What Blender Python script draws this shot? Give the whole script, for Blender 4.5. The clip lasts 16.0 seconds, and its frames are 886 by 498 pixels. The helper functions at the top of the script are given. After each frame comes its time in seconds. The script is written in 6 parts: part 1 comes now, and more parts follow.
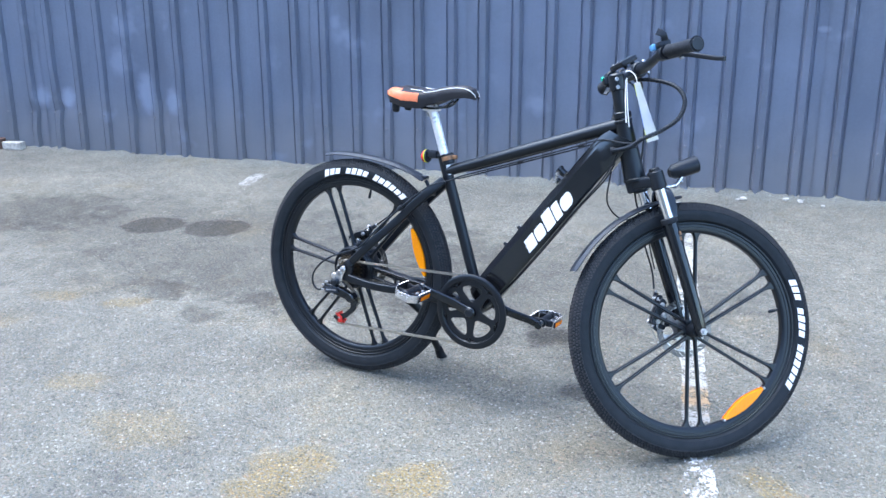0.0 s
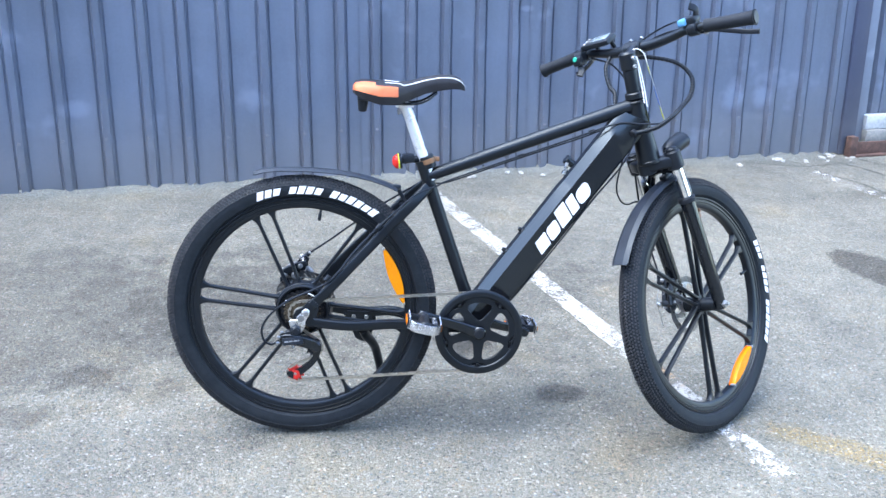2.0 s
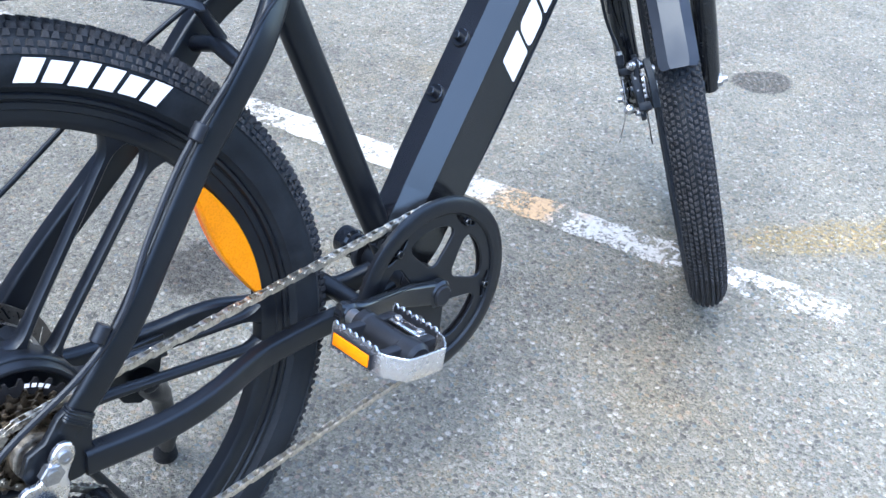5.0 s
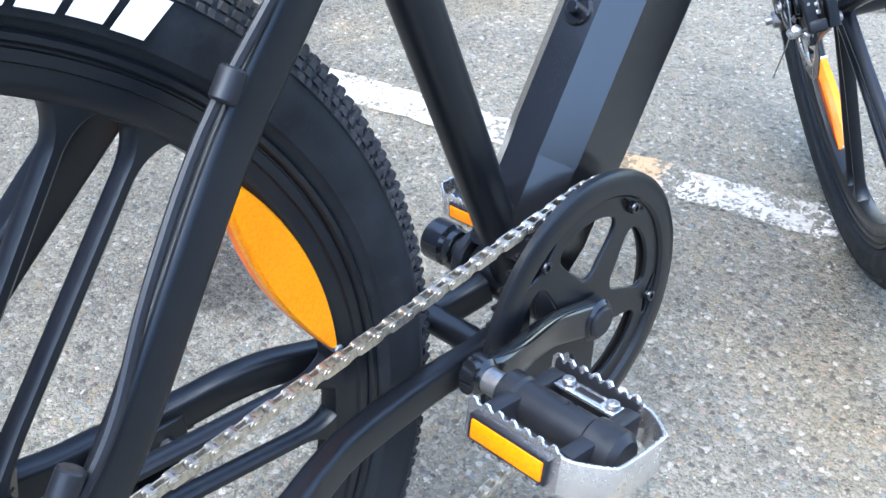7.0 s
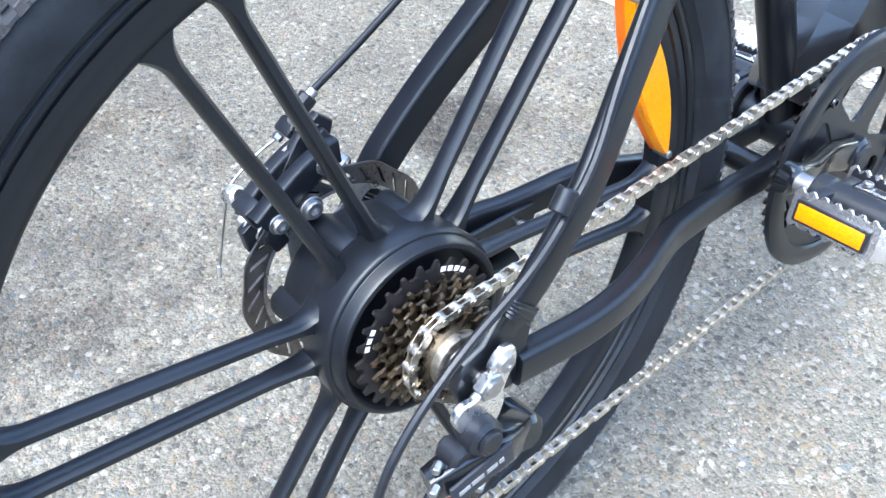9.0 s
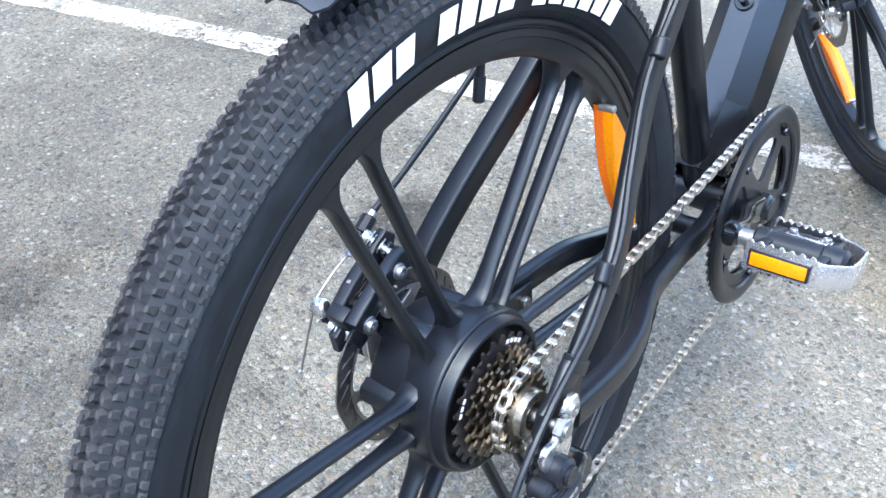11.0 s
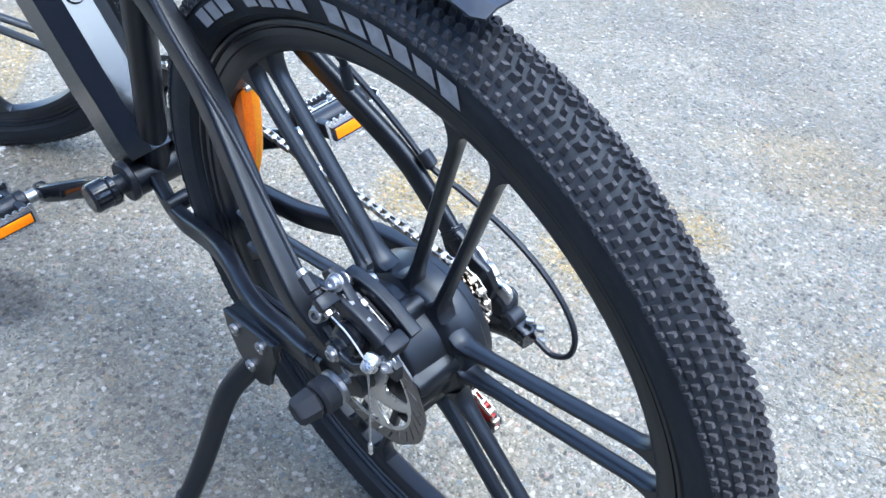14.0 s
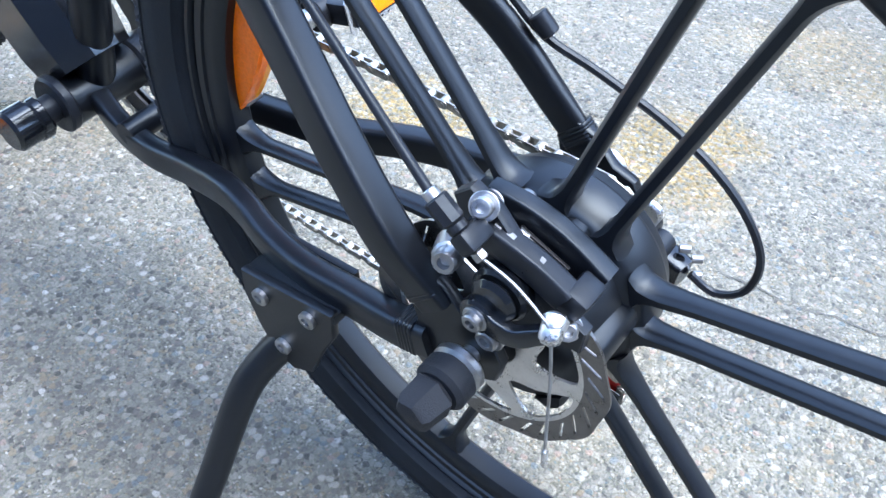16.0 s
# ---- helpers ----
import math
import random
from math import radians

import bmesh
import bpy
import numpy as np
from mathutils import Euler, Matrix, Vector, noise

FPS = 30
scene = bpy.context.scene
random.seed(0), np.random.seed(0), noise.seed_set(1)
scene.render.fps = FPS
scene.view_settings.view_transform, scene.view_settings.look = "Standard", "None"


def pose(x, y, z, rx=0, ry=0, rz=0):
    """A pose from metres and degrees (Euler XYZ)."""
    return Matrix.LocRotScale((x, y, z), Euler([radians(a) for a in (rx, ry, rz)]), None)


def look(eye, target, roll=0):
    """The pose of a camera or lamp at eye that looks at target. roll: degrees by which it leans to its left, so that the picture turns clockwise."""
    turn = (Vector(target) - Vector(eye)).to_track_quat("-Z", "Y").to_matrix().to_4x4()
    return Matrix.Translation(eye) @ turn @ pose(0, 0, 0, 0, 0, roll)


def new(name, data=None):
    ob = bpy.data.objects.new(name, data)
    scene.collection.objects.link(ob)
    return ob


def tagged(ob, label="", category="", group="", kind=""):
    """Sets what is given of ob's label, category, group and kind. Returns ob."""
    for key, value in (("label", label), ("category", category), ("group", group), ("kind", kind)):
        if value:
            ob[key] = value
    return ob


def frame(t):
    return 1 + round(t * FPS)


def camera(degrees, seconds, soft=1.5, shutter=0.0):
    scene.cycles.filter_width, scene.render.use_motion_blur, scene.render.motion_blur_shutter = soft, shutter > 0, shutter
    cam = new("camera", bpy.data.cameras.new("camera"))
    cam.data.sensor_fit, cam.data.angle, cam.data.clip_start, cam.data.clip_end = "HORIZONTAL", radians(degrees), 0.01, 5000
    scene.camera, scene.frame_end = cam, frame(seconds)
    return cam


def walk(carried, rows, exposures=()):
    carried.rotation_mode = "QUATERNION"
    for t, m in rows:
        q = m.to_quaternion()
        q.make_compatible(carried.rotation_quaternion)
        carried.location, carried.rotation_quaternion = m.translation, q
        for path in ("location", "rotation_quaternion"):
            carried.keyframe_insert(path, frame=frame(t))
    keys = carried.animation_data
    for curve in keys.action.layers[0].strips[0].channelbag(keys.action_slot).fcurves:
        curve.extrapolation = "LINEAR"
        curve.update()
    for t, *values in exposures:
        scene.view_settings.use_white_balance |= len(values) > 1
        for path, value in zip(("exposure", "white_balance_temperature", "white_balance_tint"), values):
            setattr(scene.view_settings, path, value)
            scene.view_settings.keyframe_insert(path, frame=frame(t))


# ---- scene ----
cam = camera(50.89, 16.0)
PATH = [
    (0, (1.6429, -2.2723, 1.4080), (1.1758, -1.4546, 1.0716), -1.30),
    (0.5, (1.2571, -2.3718, 1.3607), (0.9246, -1.4926, 1.0196), -0.63),
    (1, (0.8778, -2.3401, 1.3582), (0.6846, -1.4222, 1.0116), -0.00),
    (1.5, (0.4846, -2.3203, 1.3576), (0.4349, -1.3839, 1.0101), 0.74),
    (2, (0.1768, -2.2127, 1.3424), (0.2540, -1.2780, 0.9956), 1.44),
    (2.5, (-0.0197, -1.9553, 1.2917), (0.1785, -1.0389, 0.9439), 1.90),
    (3, (-0.1489, -1.7130, 1.2306), (0.1603, -0.8363, 0.8619), 2.39),
    (3.5, (-0.2386, -1.4319, 1.1882), (0.1744, -0.6269, 0.7624), 3.07),
    (3.7, (-0.2451, -1.3240, 1.1616), (0.2033, -0.5549, 0.7061), 3.26),
    (5.8, (-0.0044, -0.3629, 0.8476), (0.6056, 0.1400, 0.2353), 5.28),
    (6, (0.0330, -0.3457, 0.8178), (0.6346, 0.1646, 0.2033), 4.98),
    (6.5, (0.0504, -0.3315, 0.7798), (0.6404, 0.2029, 0.1745), 2.37),
    (7, (0.0017, -0.3149, 0.7800), (0.5682, 0.2231, 0.1558), 1.51),
    (7.5, (-0.0764, -0.3024, 0.7959), (0.4715, 0.2392, 0.1583), 1.75),
    (8, (-0.1473, -0.2980, 0.7970), (0.3717, 0.2498, 0.1409), 1.67),
    (8.5, (-0.2033, -0.2963, 0.8039), (0.2813, 0.2484, 0.1194), 1.45),
    (9, (-0.2528, -0.3079, 0.8154), (0.2149, 0.2395, 0.1215), 1.14),
    (9.5, (-0.2576, -0.3418, 0.8503), (0.2080, 0.2065, 0.1556), 1.06),
    (10, (-0.2676, -0.3639, 0.8911), (0.2317, 0.2062, 0.2386), 1.21),
    (10.2, (-0.2903, -0.3605, 0.8876), (0.2254, 0.2277, 0.2646), 0.74),
    (12.3, (-0.6278, 0.0985, 0.9643), (0.1372, 0.0576, 0.3215), 2.82),
    (12.5, (-0.6338, 0.1694, 0.9725), (0.1224, 0.0373, 0.3317), 2.80),
    (13, (-0.6290, 0.3510, 0.9682), (0.0749, 0.0221, 0.3386), 2.15),
    (13.5, (-0.5790, 0.4721, 0.9704), (0.0457, -0.0102, 0.3562), 3.96),
    (14, (-0.4424, 0.4588, 0.9102), (0.1098, -0.1068, 0.2976), 2.09),
    (14.5, (-0.3193, 0.4550, 0.8278), (0.2031, -0.1479, 0.2248), 1.81),
    (15, (-0.2032, 0.4249, 0.7543), (0.2779, -0.2026, 0.1421), 2.53),
    (15.5, (-0.1629, 0.3901, 0.7096), (0.3067, -0.2405, 0.0917), 2.04),
    (16, (-0.1900, 0.4248, 0.7247), (0.2434, -0.1988, 0.0742), 3.64),
]
EXPOSURE = [(0.0, 2.7, 6400, 10), (1.5, 2.9, 6450, 10), (3.7, 2.9, 6500, 10), (6.0, 2.95, 6600, 10), (7.0, 3.1, 6800, 10), (8.5, 3.33, 6950, 10), (10.2, 3.58, 6950, 10), (12.3, 2.22, 6500, 10), (13.0, 2.62, 6500, 10), (13.5, 2.82, 6450, 10), (14.5, 3.07, 6350, 10), (16.0, 3.14, 6400, 10)]
walk(cam, [(t, look(eye, target, roll)) for t, eye, target, roll in PATH], exposures=EXPOSURE)

# ---- daylight: open shade under a bright sky, no hard sun ----
world = bpy.data.worlds.new("sky")
scene.world = world
world.use_nodes = True
wn, wl = world.node_tree.nodes, world.node_tree.links
sky = wn.new("ShaderNodeTexSky")
sky.sky_type = "NISHITA"
sky.sun_disc = False
SUN_EL, SUN_AZ = radians(66), radians(262)
sky.sun_elevation, sky.sun_rotation = SUN_EL, SUN_AZ
sky.air_density, sky.dust_density, sky.ozone_density = 1.0, 1.2, 1.6
wn["Background"].inputs["Strength"].default_value = 0.15
wl.new(sky.outputs["Color"], wn["Background"].inputs["Color"])
sun = new("sun", bpy.data.lights.new("sun", "SUN"))
sun.data.energy, sun.data.angle, sun.data.color = 0.78, radians(50), (0.92, 0.96, 1.0)
sun_dir = Vector((math.sin(SUN_AZ) * math.cos(SUN_EL), math.cos(SUN_AZ) * math.cos(SUN_EL), math.sin(SUN_EL)))
sun.matrix_world = look(sun_dir * 20, (0, 0, 0))

# ---- materials ----


def nodes_of(name):
    m = bpy.data.materials.new(name)
    m.use_nodes = True
    return m, m.node_tree.nodes, m.node_tree.links, m.node_tree.nodes["Principled BSDF"]


def noise_node(n, l, vec, scale, detail=4.0, rough=0.6):
    t = n.new("ShaderNodeTexNoise")
    t.inputs["Scale"].default_value, t.inputs["Detail"].default_value, t.inputs["Roughness"].default_value = scale, detail, rough
    l.new(vec, t.inputs["Vector"])
    return t.outputs["Fac"]


def math_node(n, l, op, a, b=None, c=None):
    t = n.new("ShaderNodeMath")
    t.operation = op
    for k, v in enumerate((a, b, c)):
        if v is None:
            continue
        if isinstance(v, (int, float)):
            t.inputs[k].default_value = v
        else:
            l.new(v, t.inputs[k])
    return t.outputs[0]


def step_node(n, l, v, lo, hi, out_lo=0.0, out_hi=1.0):
    t = n.new("ShaderNodeMapRange")
    t.interpolation_type = "SMOOTHSTEP"
    t.clamp = True
    for k, x in zip(("From Min", "From Max", "To Min", "To Max"), (lo, hi, out_lo, out_hi)):
        t.inputs[k].default_value = x
    l.new(v, t.inputs["Value"])
    return t.outputs["Result"]


def mix_node(n, l, fac, a, b, mode="MIX"):
    t = n.new("ShaderNodeMix")
    t.data_type, t.blend_type = "RGBA", mode
    for k, v in ((0, fac), (6, a), (7, b)):
        if isinstance(v, tuple):
            t.inputs[k].default_value = (*v, 1.0)
        elif isinstance(v, (int, float)):
            t.inputs[k].default_value = v
        else:
            l.new(v, t.inputs[k])
    return t.outputs[2]


def surface(name, col, rough=0.5, metal=0.0, var=0.25, scale=40.0, bump=0.0, bscale=900.0, rvar=0.12, col2=None, coat=0.0, spec=0.5, tint=(1.0, 1.0, 1.0)):
    """A painted, moulded or metal surface with wear at two scales."""
    m, n, l, p = nodes_of(name)
    tc = n.new("ShaderNodeTexCoord").outputs["Object"]
    big, fine = noise_node(n, l, tc, scale, 5), noise_node(n, l, tc, scale * 9, 3)
    both = math_node(n, l, "ADD", math_node(n, l, "MULTIPLY", big, 0.65), math_node(n, l, "MULTIPLY", fine, 0.35))
    dark = tuple(c * (1 - var) for c in col)
    light = col2 or tuple(min(1.0, c * (1 + var)) for c in col)
    l.new(mix_node(n, l, step_node(n, l, both, 0.35, 0.65), dark, light), p.inputs["Base Color"])
    l.new(step_node(n, l, both, 0.3, 0.7, max(0.02, rough - rvar), min(1.0, rough + rvar)), p.inputs["Roughness"])
    p.inputs["Metallic"].default_value = metal
    p.inputs["Coat Weight"].default_value = coat
    p.inputs["Specular IOR Level"].default_value = spec
    p.inputs["Specular Tint"].default_value = (*tint, 1.0)
    if bump:
        b = n.new("ShaderNodeBump")
        b.inputs["Strength"].default_value, b.inputs["Distance"].default_value = bump, 0.001
        l.new(noise_node(n, l, tc, bscale, 2), b.inputs["Height"])
        l.new(b.outputs["Normal"], p.inputs["Normal"])
    return m


frame_black = surface("matte black paint", (0.0054, 0.0064, 0.0088), 0.34, var=0.10, scale=25, bump=0.05, bscale=1500, rvar=0.035, spec=0.43, tint=(0.80, 0.92, 1.0))
case_black = surface("satin black moulded battery case", (0.0070, 0.0075, 0.0092), 0.20, var=0.12, scale=18, bump=0.04, bscale=1300, rvar=0.025, spec=0.70, tint=(0.78, 0.92, 1.0))
rim_black = surface("satin black cast alloy", (0.0058, 0.0069, 0.0095), 0.35, var=0.12, scale=30, bump=0.05, bscale=1200, rvar=0.05, spec=0.42, tint=(0.80, 0.92, 1.0))
rubber = surface("dusty black tyre rubber", (0.0092, 0.0107, 0.0142), 0.66, var=0.3, scale=35, bump=0.25, bscale=700, col2=(0.016, 0.0185, 0.0225), spec=0.30, tint=(0.75, 0.9, 1.0))
rubber_tread = surface("grey scuffed tread rubber", (0.027, 0.029, 0.033), 0.82, var=0.35, scale=60, bump=0.4, bscale=900, col2=(0.046, 0.048, 0.052), spec=0.28)
plastic = surface("black plastic", (0.011, 0.0125, 0.016), 0.38, var=0.15, scale=40, spec=0.32, tint=(0.78, 0.9, 1.0))
guard_black = surface("dark grey mudguard plastic", (0.016, 0.020, 0.028), 0.42, var=0.15, scale=20, spec=0.34, tint=(0.8, 0.92, 1.0))
grip_black = surface("black grip rubber", (0.011, 0.012, 0.015), 0.65, var=0.2, scale=60, bump=0.3, bscale=1000, spec=0.32, tint=(0.78, 0.9, 1.0))
gloss_black = surface("gloss black enamel", (0.006, 0.007, 0.009), 0.17, var=0.1, scale=30, coat=0.15, tint=(0.78, 0.9, 1.0))
chrome = surface("chrome", (0.85, 0.86, 0.88), 0.10, 1.0, var=0.05, scale=40, rvar=0.05)
alloy = surface("brushed alloy", (0.72, 0.73, 0.75), 0.30, 1.0, var=0.12, scale=60, bump=0.1)
bolt_steel = surface("zinc bolt steel", (0.36, 0.37, 0.38), 0.40, 1.0, var=0.15, scale=150)
cage_alloy = surface("polished cage alloy", (0.74, 0.75, 0.78), 0.26, 0.95, var=0.05, scale=30, rvar=0.03)
post_alloy = surface("polished white alloy", (0.83, 0.84, 0.86), 0.34, 0.55, var=0.06, scale=40)
chain_steel = surface("nickel chain steel", (0.52, 0.495, 0.44), 0.36, 1.0, var=0.3, scale=200)
cog_bronze = surface("bronze-tinted cog steel", (0.165, 0.138, 0.105), 0.34, 1.0, var=0.45, scale=150)
cog_black = surface("black oxide cog steel", (0.02, 0.02, 0.022), 0.45, 0.4, var=0.2, scale=100, spec=0.32)
rotor_steel = surface("brake rotor steel", (0.175, 0.170, 0.165), 0.36, 0.95, var=0.2, scale=90)
washer_steel = surface("zinc washer steel", (0.55, 0.555, 0.565), 0.36, 1.0, var=0.15, scale=150)
carrier_steel = surface("bright rotor steel", (0.60, 0.595, 0.58), 0.34, 0.9, var=0.12, scale=90)
red_plastic = surface("red pulley plastic", (0.55, 0.02, 0.015), 0.4, var=0.15, scale=80)
white_print = surface("white print", (0.80, 0.80, 0.80), 0.55, var=0.05, scale=90)
grey_print = surface("faded grey print", (0.22, 0.225, 0.23), 0.65, var=0.2, scale=120)
leather_black = surface("black saddle vinyl", (0.016, 0.016, 0.019), 0.45, var=0.2, scale=40, bump=0.15, bscale=1400, spec=0.32)
leather_orange = surface("tan orange saddle vinyl", (0.60, 0.150, 0.052), 0.48, var=0.12, scale=30, bump=0.15, bscale=1200)
white_cord = surface("white piping", (0.80, 0.80, 0.79), 0.6, var=0.05, scale=90)
tag_paper = surface("white card", (0.82, 0.82, 0.80), 0.6, var=0.04, scale=30)
tag_yellow = surface("yellow print", (0.70, 0.75, 0.04), 0.6, var=0.08, scale=50)
tag_blue = surface("blue print", (0.02, 0.16, 0.62), 0.6, var=0.08, scale=50)
blue_plastic = surface("blue plastic", (0.10, 0.30, 0.55), 0.4, var=0.1, scale=60)
green_plastic = surface("green button plastic", (0.02, 0.45, 0.28), 0.4, var=0.1, scale=60)
screen_grey = surface("grey liquid crystal screen", (0.18, 0.22, 0.24), 0.15, var=0.06, scale=30, coat=0.5)
strap_brown = surface("brown strap rubber", (0.20, 0.10, 0.045), 0.6, var=0.2, scale=60)


def reflector_material(name, col, emit=0.0):
    """Moulded prismatic plastic: a fine pyramid relief under a glossy face."""
    m, n, l, p = nodes_of(name)
    tc = n.new("ShaderNodeTexCoord").outputs["Object"]
    v = n.new("ShaderNodeTexVoronoi")
    v.inputs["Scale"].default_value = 420.0
    l.new(tc, v.inputs["Vector"])
    big = noise_node(n, l, tc, 45.0, 2)
    f = math_node(n, l, "ADD", math_node(n, l, "MULTIPLY", v.outputs["Distance"], 0.6), math_node(n, l, "MULTIPLY", big, 0.5))
    l.new(mix_node(n, l, step_node(n, l, f, 0.25, 0.75), tuple(c * 0.86 for c in col), col), p.inputs["Base Color"])
    p.inputs["Roughness"].default_value = 0.26
    p.inputs["Specular IOR Level"].default_value = 0.30
    p.inputs["Transmission Weight"].default_value = 0.10
    p.inputs["Subsurface Weight"].default_value = 0.12
    p.inputs["Subsurface Radius"].default_value = (0.01, 0.005, 0.001)
    p.inputs["Subsurface Scale"].default_value = 0.3
    b = n.new("ShaderNodeBump")
    b.inputs["Strength"].default_value, b.inputs["Distance"].default_value = 0.35, 0.001
    l.new(v.outputs["Distance"], b.inputs["Height"])
    l.new(b.outputs["Normal"], p.inputs["Normal"])
    return m


# orange copy of the amber plastic, with the light shining through it painted in
orange = reflector_material("lit-through amber reflector plastic", (1.0, 0.19, 0.006))
amber = reflector_material("amber reflector plastic", (1.0, 0.315, 0.003))
pedal_amber = reflector_material("amber pedal reflector", (0.95, 0.235, 0.003))
tail_red = reflector_material("red lamp plastic", (0.75, 0.03, 0.02))
lens_glass, _n, _l, _p = nodes_of("headlamp lens glass")
_p.inputs["Base Color"].default_value = (0.75, 0.78, 0.80, 1)
_p.inputs["Roughness"].default_value, _p.inputs["Transmission Weight"].default_value = 0.08, 0.6


def asphalt_material(name, stains):
    """Old weathered asphalt with exposed aggregate, patches of wear, spilt oil and paint, and painted-in shade. stains:
    x, y, radius x, radius y, turn, strength, colour.
    """
    m, n, l, p = nodes_of(name)
    tc = n.new("ShaderNodeTexCoord").outputs["Object"]
    warp = n.new("ShaderNodeTexNoise")
    warp.inputs["Scale"].default_value, warp.inputs["Detail"].default_value = 60.0, 2.0
    l.new(tc, warp.inputs["Vector"])
    va = n.new("ShaderNodeVectorMath")
    va.operation = "MULTIPLY_ADD"
    l.new(warp.outputs["Color"], va.inputs[0])
    va.inputs[1].default_value = (0.006, 0.006, 0.006)
    l.new(tc, va.inputs[2])
    pos = va.outputs[0]

    def stones(scale):
        v = n.new("ShaderNodeTexVoronoi")
        v.voronoi_dimensions = "2D"
        v.inputs["Scale"].default_value = scale
        l.new(pos, v.inputs["Vector"])
        s = n.new("ShaderNodeSeparateColor")
        l.new(v.outputs["Color"], s.inputs[0])
        return v.outputs["Distance"], s.outputs[0], s.outputs[1]

    def ramp(v, stops):
        r = n.new("ShaderNodeValToRGB")
        r.color_ramp.interpolation = "CONSTANT"
        while len(r.color_ramp.elements) < len(stops):
            r.color_ramp.elements.new(0.5)
        for e, (x, c) in zip(r.color_ramp.elements, stops):
            e.position, e.color = x, (*c, 1)
        l.new(v, r.inputs[0])
        return r.outputs[0]

    d1, r1, q1 = stones(128.0)
    d2, r2, q2 = stones(300.0)
    tones = [(0.0, (0.120, 0.120, 0.112)), (0.10, (0.180, 0.176, 0.160)), (0.30, (0.232, 0.226, 0.202)), (0.52, (0.272, 0.264, 0.234)), (0.66, (0.270, 0.228, 0.172)), (0.715, (0.305, 0.245, 0.215)), (0.75, (0.305, 0.296, 0.264)), (0.90, (0.365, 0.355, 0.322)), (0.945, (0.172, 0.200, 0.212)), (0.982, (0.47, 0.46, 0.43))]
    c1, c2 = ramp(r1, tones), ramp(r2, tones)
    grit = noise_node(n, l, tc, 900.0, 2)
    matrix = mix_node(n, l, step_node(n, l, grit, 0.3, 0.7), (0.132, 0.130, 0.110), (0.286, 0.278, 0.230))
    small = mix_node(n, l, step_node(n, l, d2, 0.35, 0.60), c2, matrix)
    big_there = math_node(n, l, "MULTIPLY", step_node(n, l, d1, 0.40, 0.56, 1.0, 0.0), step_node(n, l, q1, 0.38, 0.46))
    col = mix_node(n, l, big_there, small, c1)
    speck = noise_node(n, l, tc, 2100.0, 1)
    col = mix_node(n, l, 1.0, col, mix_node(n, l, step_node(n, l, speck, 0.34, 0.66), (0.62, 0.62, 0.62), (1.23, 1.23, 1.21)), "MULTIPLY")
    # lone pale pebbles and dark pits among the stones
    d3, r3, q3 = stones(64.0)
    lone = math_node(n, l, "MULTIPLY", step_node(n, l, d3, 0.14, 0.34, 1.0, 0.0), step_node(n, l, r3, 0.86, 0.88, 0.0, 0.75))
    col = mix_node(n, l, lone, col, ramp(q3, [(0.0, (0.43, 0.42, 0.39)), (0.40, (0.35, 0.29, 0.22)), (0.60, (0.10, 0.10, 0.10)), (0.86, (0.22, 0.25, 0.26))]))
    # patches half a metre and a hand wide
    wide, hand = noise_node(n, l, tc, 1.1, 6, 0.62), noise_node(n, l, tc, 7.0, 5, 0.65)
    tone = math_node(n, l, "ADD", math_node(n, l, "MULTIPLY", wide, 0.6), math_node(n, l, "MULTIPLY", hand, 0.4))
    col = mix_node(n, l, 1.0, col, mix_node(n, l, step_node(n, l, tone, 0.32, 0.66), (0.748, 0.760, 0.755), (1.09, 1.092, 1.040)), "MULTIPLY")
    warm = step_node(n, l, noise_node(n, l, tc, 1.7, 5, 0.7), 0.52, 0.72)
    col = mix_node(n, l, math_node(n, l, "MULTIPLY", warm, 0.50), col, mix_node(n, l, 1.0, col, (1.10, 0.95, 0.74), "MULTIPLY"))
    smear = noise_node(n, l, tc, 2.6, 8, 0.72)
    col = mix_node(n, l, 1.0, col, mix_node(n, l, step_node(n, l, smear, 0.36, 0.66), (0.90, 0.90, 0.905), (1.04, 1.035, 1.025)), "MULTIPLY")
    edge = noise_node(n, l, tc, 9.0, 6, 0.7)
    fleck = noise_node(n, l, tc, 120.0, 3, 0.7)
    for x, y, rx, ry, turn, strength, tint, hard in stains:
        mp = n.new("ShaderNodeMapping")
        mp.vector_type = "TEXTURE"
        mp.inputs["Location"].default_value = (x, y, 0)
        mp.inputs["Rotation"].default_value = (0, 0, radians(turn))
        mp.inputs["Scale"].default_value = (rx, ry, 1.0)
        l.new(tc, mp.inputs["Vector"])
        ln = n.new("ShaderNodeVectorMath")
        ln.operation = "LENGTH"
        l.new(mp.outputs[0], ln.inputs[0])
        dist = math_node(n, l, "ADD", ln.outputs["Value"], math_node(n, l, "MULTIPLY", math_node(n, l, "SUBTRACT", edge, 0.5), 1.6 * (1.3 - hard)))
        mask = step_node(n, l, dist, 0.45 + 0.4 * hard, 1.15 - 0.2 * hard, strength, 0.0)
        if hard > 0.6 and tint[0] < 0.9:  # old oil wears off the higher stones
            mask = math_node(n, l, "MULTIPLY", mask, step_node(n, l, fleck, 0.40, 0.66, 1.0, 0.45))
        if tint[0] > 0.9:  # worn paint sits on the stone tops only
            mask = math_node(n, l, "MULTIPLY", mask, step_node(n, l, fleck, 0.40, 0.58))
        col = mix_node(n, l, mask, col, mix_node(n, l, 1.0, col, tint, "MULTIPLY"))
    l.new(col, p.inputs["Base Color"])
    p.inputs["Roughness"].default_value = 0.82
    p.inputs["Specular IOR Level"].default_value = 0.12
